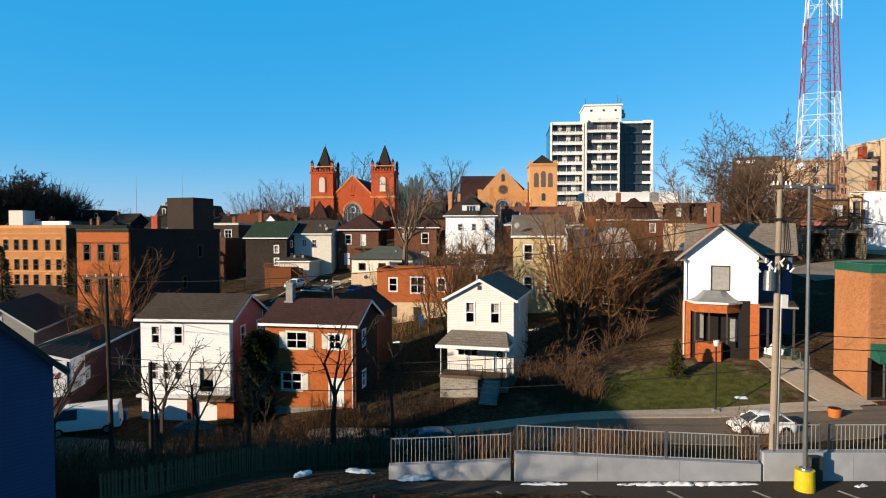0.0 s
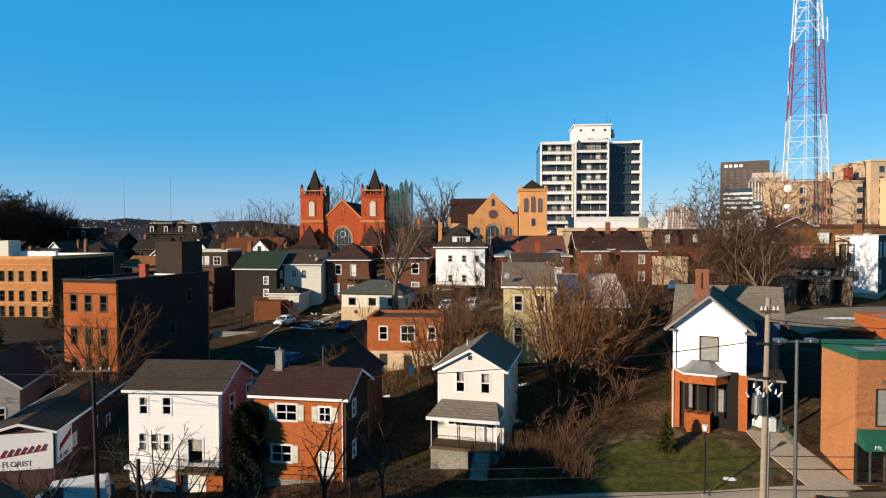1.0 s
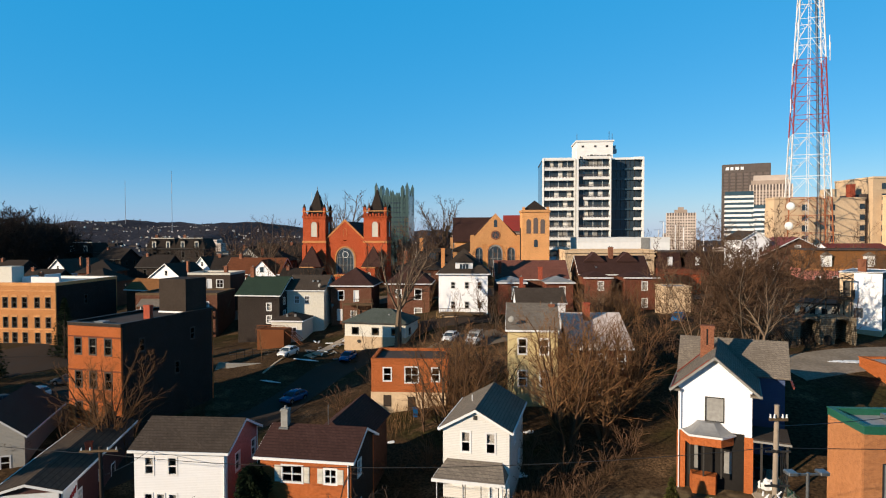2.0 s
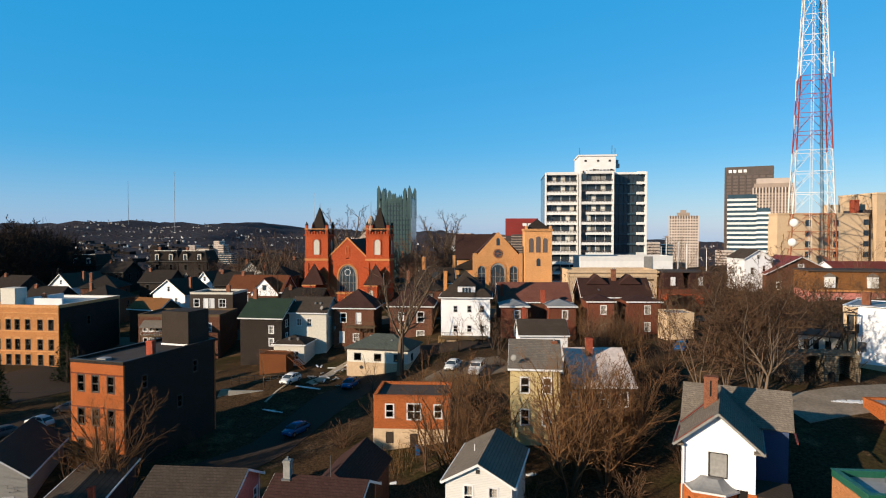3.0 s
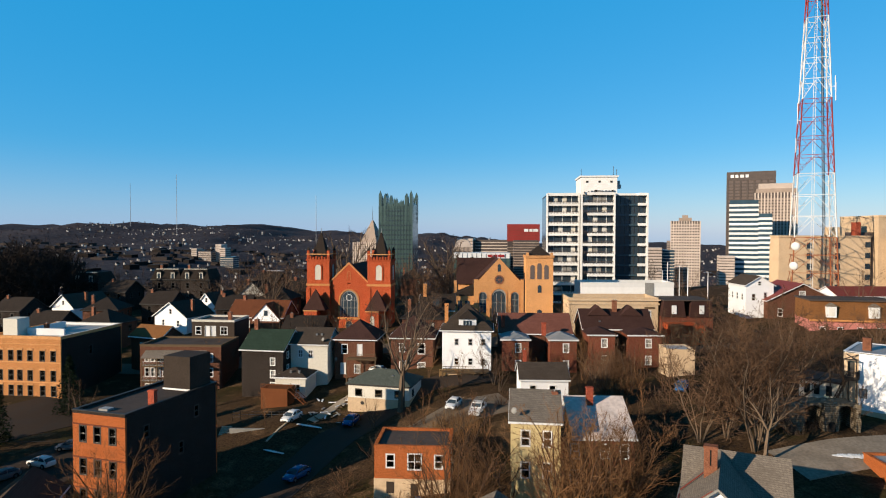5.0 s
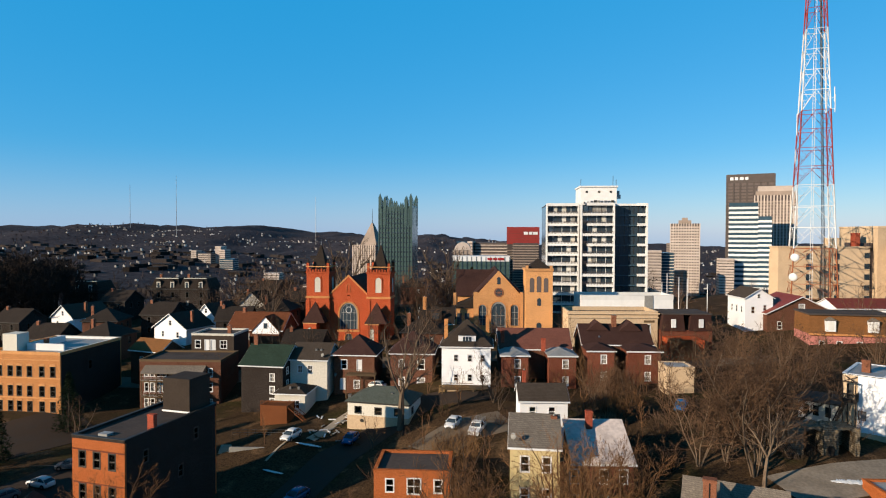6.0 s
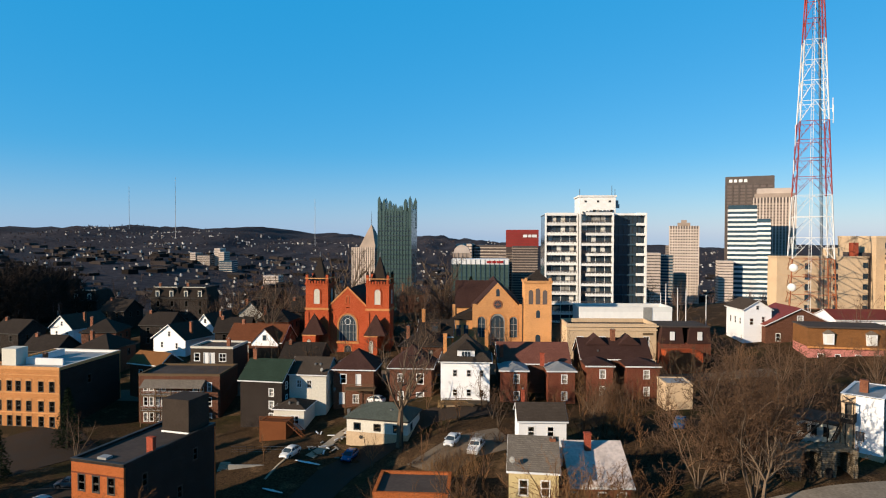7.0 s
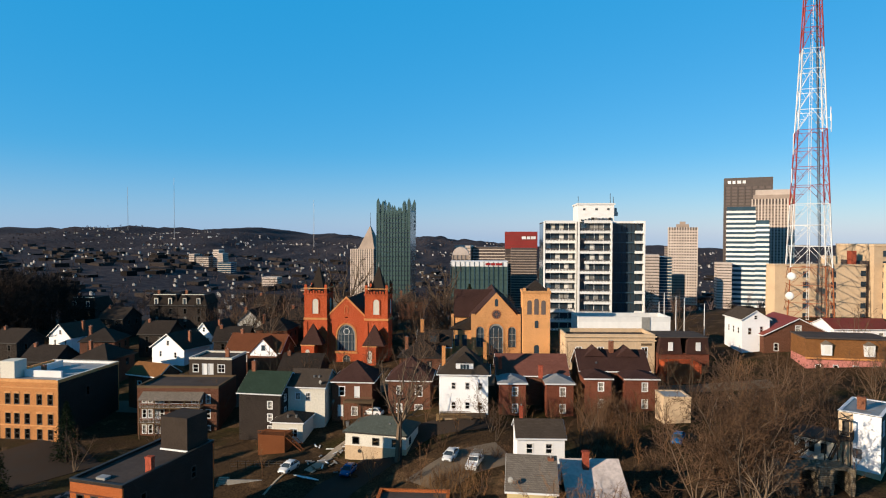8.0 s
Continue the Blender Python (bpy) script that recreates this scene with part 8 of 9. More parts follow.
car(-14.6, 102.4, H(-14.6, 102.4) + 0.07, 75, "car_blue", "dark blue car parked by the steps")
car(-24.0, 100.6, H(-24, 100.6) + 0.07, 70, "car_white", "white estate car at the top of the side street")
car(-19.4, 84.0, H(-19.4, 84) + 0.07, 62, "car_blue", "bright blue car on the shaded side street")
for x, y, p, k in ((-62.5, 80, "car_white", "hatch"), (-60.5, 86, "car_grey", "hatch"), (-58.0, 90.5, "car_white", "hatch"), (-57.5, 97, "car_grey", "hatch"), (-53.0, 101, "car_teal", "hatch"), (-50.5, 106, "car_white", "hatch"), (38, 97, "car_blue", "hatch"), (-12.5, 122, "car_white", "hatch")):
    car(x, y, H(x, y) + 0.07, random.choice((10, 60, -20)), p, {"car_white": "white car parked in a row", "car_grey": "grey car parked in a row", "car_blue": "blue car parked behind houses", "car_teal": "teal car parked in a row"}[p], k)

# wooden outbuildings
shed = building("shed", "red-stained timber shed with outside stair", "shed", -31.8, 110.5, 4.6, -10, 5.0, 3.2, 2.6, "wood_red", ("flat", 0.1, 0, "wood_red"), low=2)
bm = bmesh.new()
for o in (0, -1.0):
    bar(bm, (5.0, 1.2 + o, 2.6), (8.0, 1.2 + o, 0.2), 0.1), bar(bm, (5.0, 1.2 + o, 3.5), (8.0, 1.2 + o, 1.1), 0.05)
for i in range(10):
    t = i / 9
    box(bm, 4.9 + 3 * t, 0.2, 2.6 - 2.4 * t, 5.2 + 3 * t, 1.2, 2.65 - 2.4 * t)
part("stair", bm, "wood_red", shed)
rail(shed, (0, 0.05, 2.6), (5, 0.05, 2.6), 0.9, 0.3, "wood_red", r=0.03)
gw = thing("garden_wall", pose(-35.5, 99.0, 2.8, 0, 0, -2), "pale concrete garden wall with a flight of steps", "wall")
part("wall", boxes((2.0, 0, -1, 9.6, 0.3, 1.0)), "concrete", gw)
for i in range(6):
    part("step", boxes((0.2, i * 0.35 - 0.4, -1, 1.8, i * 0.35, -0.2 + i * 0.2)), "pavement", gw)
cf = thing("wire_fence", pose(-34.5, 103.5, 4.0), "rusty wire-mesh garden fence", "fence")
for i in range(8):
    part("post", tube(-0.5, 1.2, 0.04, x=i * 1.3, y=0, sides=6), "wood", cf)
for z in (0.3, 0.7, 1.15):
    bm = bmesh.new()
    bar(bm, (0, 0, z), (9.1, 0, z), 0.02)
    part("strand", bm, "metal", cf)
sf = thing("mesh_fence", pose(27.0, 45.5, 3.0, 0, 0, 85), "green mesh fence beside the shop path", "fence")
for i in range(7):
    part("post", tube(-0.8, 1.7, 0.03, x=i * 1.4, y=0, sides=6), "metal", sf)
bm = bmesh.new()
for i in range(42):
    bar(bm, (i * 0.2, 0, 0), (i * 0.2, 0, 1.6), 0.008)
for i in range(9):
    bar(bm, (0, 0, i * 0.2), (8.4, 0, i * 0.2), 0.008)
part("mesh", bm, "trim_green", sf)

# small things about the yards
def bin_(x, y, rz, mat, label):
    b = thing("wheeled_bin", pose(x, y, H(x, y), 0, 0, rz), label, "bin")
    bm = bmesh.new()
    pyramid(bm, -0.3, -0.35, 0.3, 0.35, 1.0, 0.05, 0.8)
    part("body", bm, mat, b)
    part("lid", soften(boxes((-0.33, -0.38, 1.0, 0.33, 0.38, 1.08)), 0.02), mat, b)
    for s in (-1, 1):
        bm = bmesh.new()
        bar(bm, (s * 0.24, 0.3, 0.1), (s * 0.3, 0.3, 0.1), 0.1, 10)
        part("wheel", bm, "tyre", b)


for x, y, c, l in ((-26.3, 50.6, "car_blue", "blue wheeled bin beside the white house"), (-27.1, 50.9, "car_blue", "blue wheeled bin beside the white house"), (-6.2, 47.5, "trim_dark", "dark wheeled bin on the brick house's path"), (7.2, 50.0, "car_grey", "grey wheeled bin beside the cream house"), (26.4, 50.5, "trim_dark", "dark bin on the side porch path"), (10, 112, "trim_dark", "dark bin behind the double house"), (-17.0, 118.5, "car_grey", "grey bin below the wooden deck"), (-2.6, 72.6, "car_blue", "blue bin by the brick house door")):
    bin_(x, y, random.uniform(-20, 20), c, l)


def dish(root, x, y, z, rz=-30):
    bm = bmesh.new()
    bmesh.ops.create_uvsphere(bm, u_segments=14, v_segments=8, radius=0.38)
    bmesh.ops.delete(bm, geom=[v for v in bm.verts if v.co.y > 0.05], context="VERTS")
    bmesh.ops.solidify(bm, geom=bm.faces[:], thickness=0.03)
    for v in bm.verts:
        v.co.y *= 0.4
    part("satellite_dish", bm, "concrete", root, "grey satellite dish", m=pose(x, y, z, -20, 0, rz))
    bm = bmesh.new()
    bar(bm, (x, y + 0.1, z - 0.6), (x, y + 0.05, z), 0.03, 6)
    part("dish_mast", bm, "metal", root)


dish(bkh, 0.3, -0.25, 3.6)
dish(greyh, 6.4, 0.3, 9.3)
dish(yellow, 0.4, 0.2, 9.9)
for root, x, y, z in ((greyh, 4.6, 2.2, 9.9), (greyh, 5.6, 2.2, 9.9), (ext, 2.6, 1.2, 4.6), (ext, 4.2, 1.2, 4.6), (dup2, 3.5, 1.5, 8.2), (garage, 7.4, 2.0, 4.1)):
    part("roof_vent", boxes((x - 0.18, y - 0.18, z - 0.4, x + 0.18, y + 0.18, z + 0.22)), "metal", root)

# rubble and boards on the slope by the steps
for i in range(26):
    x, y = -19 + random.uniform(-3.2, 3.2), 107 + random.uniform(-5, 5)
    bm = boxes((-random.uniform(0.3, 0.9), -0.12, 0, random.uniform(0.3, 0.9), 0.12, 0.12))
    o = part("loose_board", bm, random.choice(("wood", "concrete", "trim")), m=pose(x, y, H(x, y) + 0.08, random.uniform(-6, 6), random.uniform(-6, 6), random.uniform(0, 180)))
    tagged(o, "discarded board lying on the bank", "board", "boards on the bank")
ladder = thing("ladder_rack", pose(5.8, 94.8, H(5.8, 94.8) + 1.9, 0, 0, 72), "metal ladder rack on the pickup", "rack")
for s in (-0.7, 0.7):
    part("rack_rail", boxes((-0.6, s - 0.03, 0.0, 2.4, s + 0.03, 0.06)), "metal", ladder)
for i in range(6):
    part("rack_bar", boxes((-0.6 + i * 0.58, -0.7, 0.0, -0.55 + i * 0.58, 0.7, 0.05)), "metal", ladder)
for s in (-0.7, 0.7):
    for xx in (0.9, 2.3):
        part("rack_leg", boxes((xx, s - 0.03, -0.8, xx + 0.06, s + 0.03, 0.0)), "metal", ladder)

for x, y, h in ((60.5, 168, 11), (63, 171, 13), (65.5, 169, 12), (69, 172, 11), (72, 166, 10)):
    p = thing("street_lamp", pose(x, y, H(x, y)), "tall pale street lamp pole", "lamp post", "pale lamp poles behind the hall")
    part("pole", tube(-1, h, 0.14, 0.09, 8), "trim", p)
    part("arm", boxes((-0.9, -0.05, h - 0.1, 0.9, 0.05, h)), "metal", p)
    part("lamp_head", boxes((-1.2, -0.12, h - 0.12, -0.8, 0.12, h + 0.02)), "metal", p)


# ---- trees ----
def grow(seed, h, r0, stems=1, leaders=0, fork=0.3, lean=0.2, counts=(7, 6, 5), angle=48, rmin=0.014, bend=0.10, up=0.10, reach=0.55, clear=0.3, droop=0.0, spread=(14, 34)):
    """Branches of a bare tree as two lists of tapered sticks (from, to, radius, radius): trunk and limbs, and the fine crown."""
    rng = random.Random(seed)
    limbs, twigs = [], []

    def turn(d, deg, az):
        u = d.cross(Vector((0.3, 0.9, 0.2))).normalized()
        v = d.cross(u)
        k = radians(deg)
        return (d * math.cos(k) + (u * math.cos(az) + v * math.sin(az)) * math.sin(k)).normalized()

    def shoot(p, d, length, r, level, bare):
        last = level >= len(counts)
        n = 1 if last else (7, 4, 3, 2)[min(level, 3)]
        k = 0 if last else counts[level]
        marks = sorted(bare + (1 - bare) * (i + rng.random()) / k for i in range(k))
        az, tip = rng.uniform(0, 6.28), max(rmin, r * 0.25)
        for i in range(n):
            t0, t1 = i / n, (i + 1) / n
            d = (d + Vector((rng.gauss(0, 1), rng.gauss(0, 1), rng.gauss(0, 0.6))) * bend * (1 + 0.4 * level) + Vector((0, 0, up if level else up * 0.5)) - Vector((0, 0, droop * t1 * level))).normalized()
            q = p + d * (length / n)
            ra, rb = r + (tip - r) * t0, r + (tip - r) * t1
            (limbs if level < 1 or (level == 1 and len(counts) > 2 and leaders) else twigs).append((p.copy(), q.copy(), ra, 0 if last else rb))
            while marks and marks[0] <= t1:
                t = marks.pop(0)
                az += 2.4 + rng.uniform(-0.6, 0.6)
                c = p.lerp(q, (t - t0) * n)
                rc = max(rmin, (r + (tip - r) * t) * rng.uniform(0.45, 0.7))
                shoot(c, turn(d, angle * rng.uniform(0.65, 1.25), az), length * reach * rng.uniform(0.6, 1.1) * (1.15 - 0.65 * t), rc, level + 1, 0.15)
            p = q

    for s in range(stems):
        a = 2 * math.pi * s / max(1, stems) + rng.uniform(-0.5, 0.5)
        k = lean * rng.uniform(0.5, 1.3) if stems > 1 else 0.05
        base = Vector((math.cos(a), math.sin(a), 0)) * (r0 * 0.7 if stems > 1 else 0)
        d = Vector((math.cos(a) * k, math.sin(a) * k, 1)).normalized()
        hs = h * rng.uniform(0.8, 1.05) if stems > 1 else h
        if leaders:
            p = base - Vector((0, 0, 0.6))
            for i in range(3):
                d = (d + Vector((rng.gauss(0, 1), rng.gauss(0, 1), 0.5)) * 0.05).normalized()
                q = p + d * (hs * fork + 0.6) / 3
                limbs.append((p, q, r0 * (1.1 - 0.13 * i), r0 * (0.97 - 0.13 * i)))
                p = q
            for j in range(leaders):
                shoot(p, turn(d, rng.uniform(*spread), 6.28 * j / leaders + rng.uniform(-0.4, 0.4)), hs * (1 - fork) * rng.uniform(0.8, 1.05), r0 * rng.uniform(0.45, 0.62), 0, 0.12)
        else:
            shoot(base - Vector((0, 0, 0.6)), d, hs, r0, 0, clear)
    return limbs, twigs


def sticks_mesh(name, sticks, sides, material):
    V, F = [], []
    for p, q, a, b in sticks:
        d = (q - p)
        u = d.cross(Vector((0.31, 0.87, 0.38))).normalized()
        v = d.cross(u).normalized()
        o = len(V)
        for c, r in ((p, a), (q, b)):
            if not r:
                V.append(c)
                continue
            for i in range(sides):
                t = 2 * math.pi * i / sides
                V.append(c + u * (r * math.cos(t)) + v * (r * math.sin(t)))
        for i in range(sides):
            j = (i + 1) % sides
            F.append((o + i, o + j, o + sides + j, o + sides + i) if b else (o + i, o + j, o + sides))
    me = bpy.data.meshes.new(name)
    me.from_pydata(V, [], F)
    me.materials.append(MAT[material])
    return me


def bare_tree(label, limb_mat, twig_mat, **k):
    limbs, twigs = grow(**k)
    r = thing("tree", pose(0, 0, 0), label, "tree")
    part("trunk", sticks_mesh("trunk", limbs, 4, limb_mat), None, r)
    part("crown", sticks_mesh("crown", twigs, 3, twig_mat), None, r)
    return r


def needles(seed, h, w, cone=True, n=2600, leaf=0.22):
    """A dense evergreen crown: small blades set all through its outline."""
    rng = random.Random(seed)
    V, F = [], []
    for i in range(n):
        t = rng.random() ** (1.3 if cone else 1.0)
        prof = (1 - t) ** 0.8 if cone else (1 - t ** 7) ** 0.55 * (0.72 + 0.28 * min(1.0, t * 3))
        a, k = rng.uniform(0, 2 * math.pi), rng.uniform(0.1, 1.0) ** 0.5
        k *= 0.85 + 0.25 * math.sin(a * 5 + t * 17)
        c = Vector((math.cos(a) * prof * w * k, math.sin(a) * prof * w * k, h * (0.06 + 0.94 * t)))
        d = Vector((math.cos(a), math.sin(a), rng.uniform(-0.6, 0.5))).normalized()
        s = Vector((rng.uniform(-1, 1), rng.uniform(-1, 1), rng.uniform(-0.6, 0.6))).normalized()
        o = len(V)
        L = leaf * rng.uniform(0.6, 1.6)
        V += [c - s * L * 0.5, c + s * L * 0.5, c + d * L * 1.3 + s * L * 0.15, c + d * L * 0.4 + Vector((0, 0, L * 0.5))]
        F += [(o, o + 1, o + 2), (o, o + 3, o + 1)]
    return V, F


def evergreen(x, y, h, w, label, cone=True, mat="needle", n=2600, leaf=0.22, name="evergreen_tree", cat="tree"):
    r = thing(name, pose(x, y, H(x, y) - 0.1), label, cat)
    part("trunk", tube(-0.5, h * 0.8, 0.12 * w, 0.03, 8), "bark_dark", r)
    V, F = needles(int(x * 7 + y), h, w, cone, n, leaf)
    me = bpy.data.meshes.new("crown")
    me.from_pydata(V, [], F)
    me.materials.append(MAT[mat])
    part("crown", me, None, r)
    return r


big = bare_tree("large spreading bare tree with arching reddish-brown twigs", "bark", "twig", seed=3, h=11.8, r0=0.15, stems=8, lean=0.44, counts=(11, 7, 5), angle=42, rmin=0.012, bend=0.09, up=0.07, reach=0.5, clear=0.18, droop=0.03)
stemmy = bare_tree("tall many-stemmed bare tree with fine brown twigs", "bark_grey", "twig_grey", seed=11, h=15.0, r0=0.13, stems=5, lean=0.34, counts=(15, 8, 5, 3), angle=52, rmin=0.017, bend=0.16, up=0.08, reach=0.44, clear=0.22)
slim = bare_tree("bare tree with fine brown twigs", "bark_grey", "twig_grey", seed=15, h=15.0, r0=0.14, stems=4, lean=0.36, counts=(11, 6, 4), angle=46, rmin=0.02, up=0.08, reach=0.42, clear=0.22)
mid = bare_tree("dense bare tree with fine brown twigs", "bark_grey", "twig_grey", seed=17, h=15.0, r0=0.15, stems=5, lean=0.42, counts=(11, 7, 5), angle=50, rmin=0.028, bend=0.12, up=0.08, reach=0.46, clear=0.2)
elm = bare_tree("tall bare elm with forked grey trunk", "bark_grey", "bark_dark", seed=21, h=18.5, r0=0.42, leaders=5, fork=0.32, counts=(9, 6, 5), angle=44, rmin=0.022, up=0.10, reach=0.5, spread=(18, 44))
dark = bare_tree("bare street tree with dark crooked limbs", "bark_dark", "bark_dark", seed=33, h=11.0, r0=0.19, leaders=3, fork=0.4, counts=(6, 4, 3), angle=52, rmin=0.014, bend=0.15, up=0.06, reach=0.5)
young = bare_tree("slender bare tree with light brown branches", "bark", "twig", seed=45, h=9.5, r0=0.11, stems=2, lean=0.22, counts=(10, 5, 3), angle=40, rmin=0.013, up=0.1, reach=0.42, clear=0.25)
woods = bare_tree("bare woodland tree with a dense dark crown", "bark_dark", "bark_dark", seed=57, h=15, r0=0.25, leaders=4, fork=0.25, counts=(6, 5, 3), angle=55, rmin=0.045, bend=0.14, up=0.05, reach=0.6)
# grove coloured near black, its shade painted into the bark
grove = bare_tree("dense dark bare tree at the edge of the wood", "bark_shaded", "bark_shaded", seed=61, h=15.5, r0=0.3, leaders=5, fork=0.22, counts=(8, 6, 4), angle=55, rmin=0.07, bend=0.14, up=0.05, reach=0.6)
bush = bare_tree("low dense bare shrub with brown tangled stems", "bark", "bark", seed=71, h=3.2, r0=0.035, stems=9, lean=0.75, counts=(7, 4), angle=45, rmin=0.012, bend=0.14, up=0.05, reach=0.5, clear=0.1)


def plant(t, x, y, s=1.0, rz=0.0, sz=None, label=""):
    ob = copy_thing(t, pose(x, y, H(x, y), 0, 0, rz))
    ob.scale = (s, s, sz or s)
    if label:
        ob["label"] = label
    return ob


def settle(t, x, y, s=1.0, rz=0.0):
    t.matrix_basis = pose(x, y, H(x, y), 0, 0, rz)
    t.scale = (s, s, s)


settle(big, 12.6, 60.5, 1.12, 20)
settle(stemmy, 37.2, 73.0, 1.12, 0)
settle(slim, -16, 172, 0.9, 0)
settle(mid, 27.0, 108.0, 0.55, 0)
settle(elm, -6.6, 102.8, 1.05, 30)
settle(dark, -6.9, 38.5, 1.0, 40)
settle(young, 0.5, 66.0, 1.0, 0)
settle(woods, -128, 200, 1.1, 0)
settle(grove, -150, 196, 1.4, 0)
settle(bush, -17.5, 36.0, 1.0, 0)
plant(big, 16.6, 62.0, 1.05, 140)
plant(big, 14.2, 64.5, 1.1, 255)
plant(big, 18.6, 65.0, 0.8, 15)
plant(big, 4.2, 67.0, 0.85, 70)
plant(big, 1.6, 64.0, 0.95, 310)
plant(big, 21.0, 67.5, 0.85, 40)
plant(big, -35.8, 67.4, 0.95, 160, label="bare tree with lit orange twigs before the brick apartment house")
plant(big, 27.5, 93.5, 0.6, 200)
plant(big, 47.0, 90.0, 0.7, 300)
for x, y, k, a in ((-62, 192, 0.85, 10), (-53, 187, 0.8, 120), (-70, 197, 0.85, 220), (-7, 171, 0.85, 40), (-1, 178, 0.95, 160), (3.5, 169, 0.75, 280), (-13, 180, 0.9, 330)):
    plant(mid, x, y, k, a, label="dense bare tree with fine brown twigs near the churches")
plant(stemmy, 39.2, 75.5, 1.05, 80)
plant(stemmy, 36.0, 77.5, 1.05, 200)
plant(stemmy, 32.6, 77.5, 0.9, 130)
plant(stemmy, 45.5, 93.0, 0.8, 170)
plant(stemmy, 53.0, 97.0, 0.8, 250)
for x, y, k, a in ((0.6, 70.6, 0.95, 30), (2.6, 72.4, 1.05, 130), (-1.6, 69.4, 0.7, 230), (6.6, 66.0, 0.9, 300)):
    plant(dark, x, y, k, a, label="bare tree with crooked limbs before the small brick house")
for x, y, k in ((70, 112, 0.5), (76, 120, 0.55), (84, 118, 0.5), (90, 124, 0.5), (64, 100, 0.55), (58, 92, 0.45), (72, 100, 0.5), (96, 132, 0.5), (62, 128, 0.6), (80, 106, 0.5), (44, 112, 0.55), (40, 120, 0.5), (9.5, 108, 0.5), (26, 96, 0.5), (21, 92, 0.45)):
    plant(mid, x, y, k, x * 37, label="bare garden tree with dense brown twigs")
plant(elm, 36.8, 70.0, 0.62, 100, label="slender bare tree with a pale lit trunk")
plant(elm, 2.4, 165.0, 0.92, 150, label="fine bare tree between the churches")
plant(elm, 3.0, 184.0, 1.2, 250, label="fine bare tree between the churches")
plant(elm, -46.0, 168.0, 0.8, 60, label="bare tree beside the twin-towered church")
plant(elm, -52.0, 172.0, 0.75, 10, label="bare tree beside the twin-towered church")
plant(elm, -27.0, 188.0, 1.35, 300, label="bare tree behind the twin-towered church")
# trees out of view on the left, added to dapple the car-park wall
plant(dark, -15.6, 15.4, 0.85, 75, label="unseen bare tree added to cast shade on the wall")
plant(elm, -26.0, 8.5, 0.74, 200, label="unseen bare tree added to dapple the wall")
plant(elm, -28.0, 5.0, 0.82, 20, label="unseen bare tree added to dapple the wall")
for x, y, s in ((-36.0, 4.5, 0.95), (-32.0, 7.0, 0.9), (-39.0, 0.0, 1.0), (-30.5, 1.0, 0.85), (-29.0, 12.5, 0.8)):
    plant(woods, x, y, s, random.uniform(0, 360), label="unseen bare tree added to shade the wall and street")
plant(grove, -34.0, 3.0, 0.75, 40, label="unseen dense bare tree added to shade the wall")
plant(grove, -40.0, 5.0, 0.8, 140, label="unseen dense bare tree added to shade the wall")
plant(woods, -31.0, 4.0, 1.0, 90, label="unseen bare tree added to dapple the wall")
plant(dark, -20.0, 43.2, 0.75, 300, label="thin dark bare tree before the white house")
plant(dark, -10.8, 34.2, 0.7, 20, label="young bare tree rising behind the picket fence")
for x, y, k, a in ((-14.5, 36.0, 0.8, 80), (-18.4, 40.0, 0.85, 150), (-22.5, 35.5, 0.8, 30), (-3.6, 43.6, 0.7, 210), (-12.2, 42.5, 0.6, 260), (-25.5, 39.5, 0.7, 10)):
    plant(dark, x, y, k, a, label="dark bare tree in the brush below the houses")
for x, y, s in ((-1.5, 68.5, 0.9), (2.8, 64.5, 1.0), (4.5, 69.0, 0.85), (-35.5, 68.5, 0.95), (-33.0, 66.0, 0.6), (27.0, 112.5, 1.0), (25.5, 111.0, 0.9), (30.0, 109.0, 0.7), (36.0, 108.0, 0.8), (-48.0, 112.0, 0.9), (7.5, 68.0, 0.8), (60, 120, 1.0), (-51.0, 70.0, 0.9), (22, 110, 0.8), (52.5, 77.5, 0.8), (6.0, 84, 0.7), (29, 88, 0.7), (9, 74, 0.8), (1, 78, 0.7), (8, 112, 0.9), (-38, 99, 0.7), (44, 84, 0.8), (22, 84, 0.6), (-2.5, 95, 0.7), (-37.0, 67.5, 0.9), (-39.5, 66.5, 0.7), (13.5, 96, 0.8), (19, 100, 0.8), (23.5, 99, 0.7), (17, 90, 0.7), (31, 97, 0.8), (3.5, 108, 0.8), (-10.5, 98, 0.7), (34, 92, 0.8), (9.5, 80, 0.8), (5, 90, 0.6), (-28, 100, 0.6), (16, 110, 0.8), (0.8, 72.6, 1.2), (2.6, 74.5, 1.0), (37, 100, 0.9), (-2, 115, 0.8), (14.5, 112, 0.8)):
    plant(young, x, y, s, random.uniform(0, 360))
for x, y, s in ((-8, 176, 1.0), (2, 180, 0.95), (-30, 182, 0.9), (9, 186, 0.8), (-40, 190, 0.75), (-54, 200, 0.75), (-36, 178, 0.6), (-3, 150, 0.8), (64, 150, 0.5), (68, 122, 0.6), (94, 116, 0.6), (80, 112, 0.55), (56, 115, 0.55), (62, 106, 0.6), (118, 150, 0.9), (100, 146, 0.7), (-4, 128, 0.8), (70, 180, 0.8), (-58, 196, 1.1), (-52, 194, 1.2), (-46, 198, 1.1), (-66, 202, 1.0), (-44, 180, 0.9), (14, 178, 0.9), (-14, 168, 0.9)):
    plant(slim, x, y, s, random.uniform(0, 360), label="bare tree behind the houses with fine brown twigs")
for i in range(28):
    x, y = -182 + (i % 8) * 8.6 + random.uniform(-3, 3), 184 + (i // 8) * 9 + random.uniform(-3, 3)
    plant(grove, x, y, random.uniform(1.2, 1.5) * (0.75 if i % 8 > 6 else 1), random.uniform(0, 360))
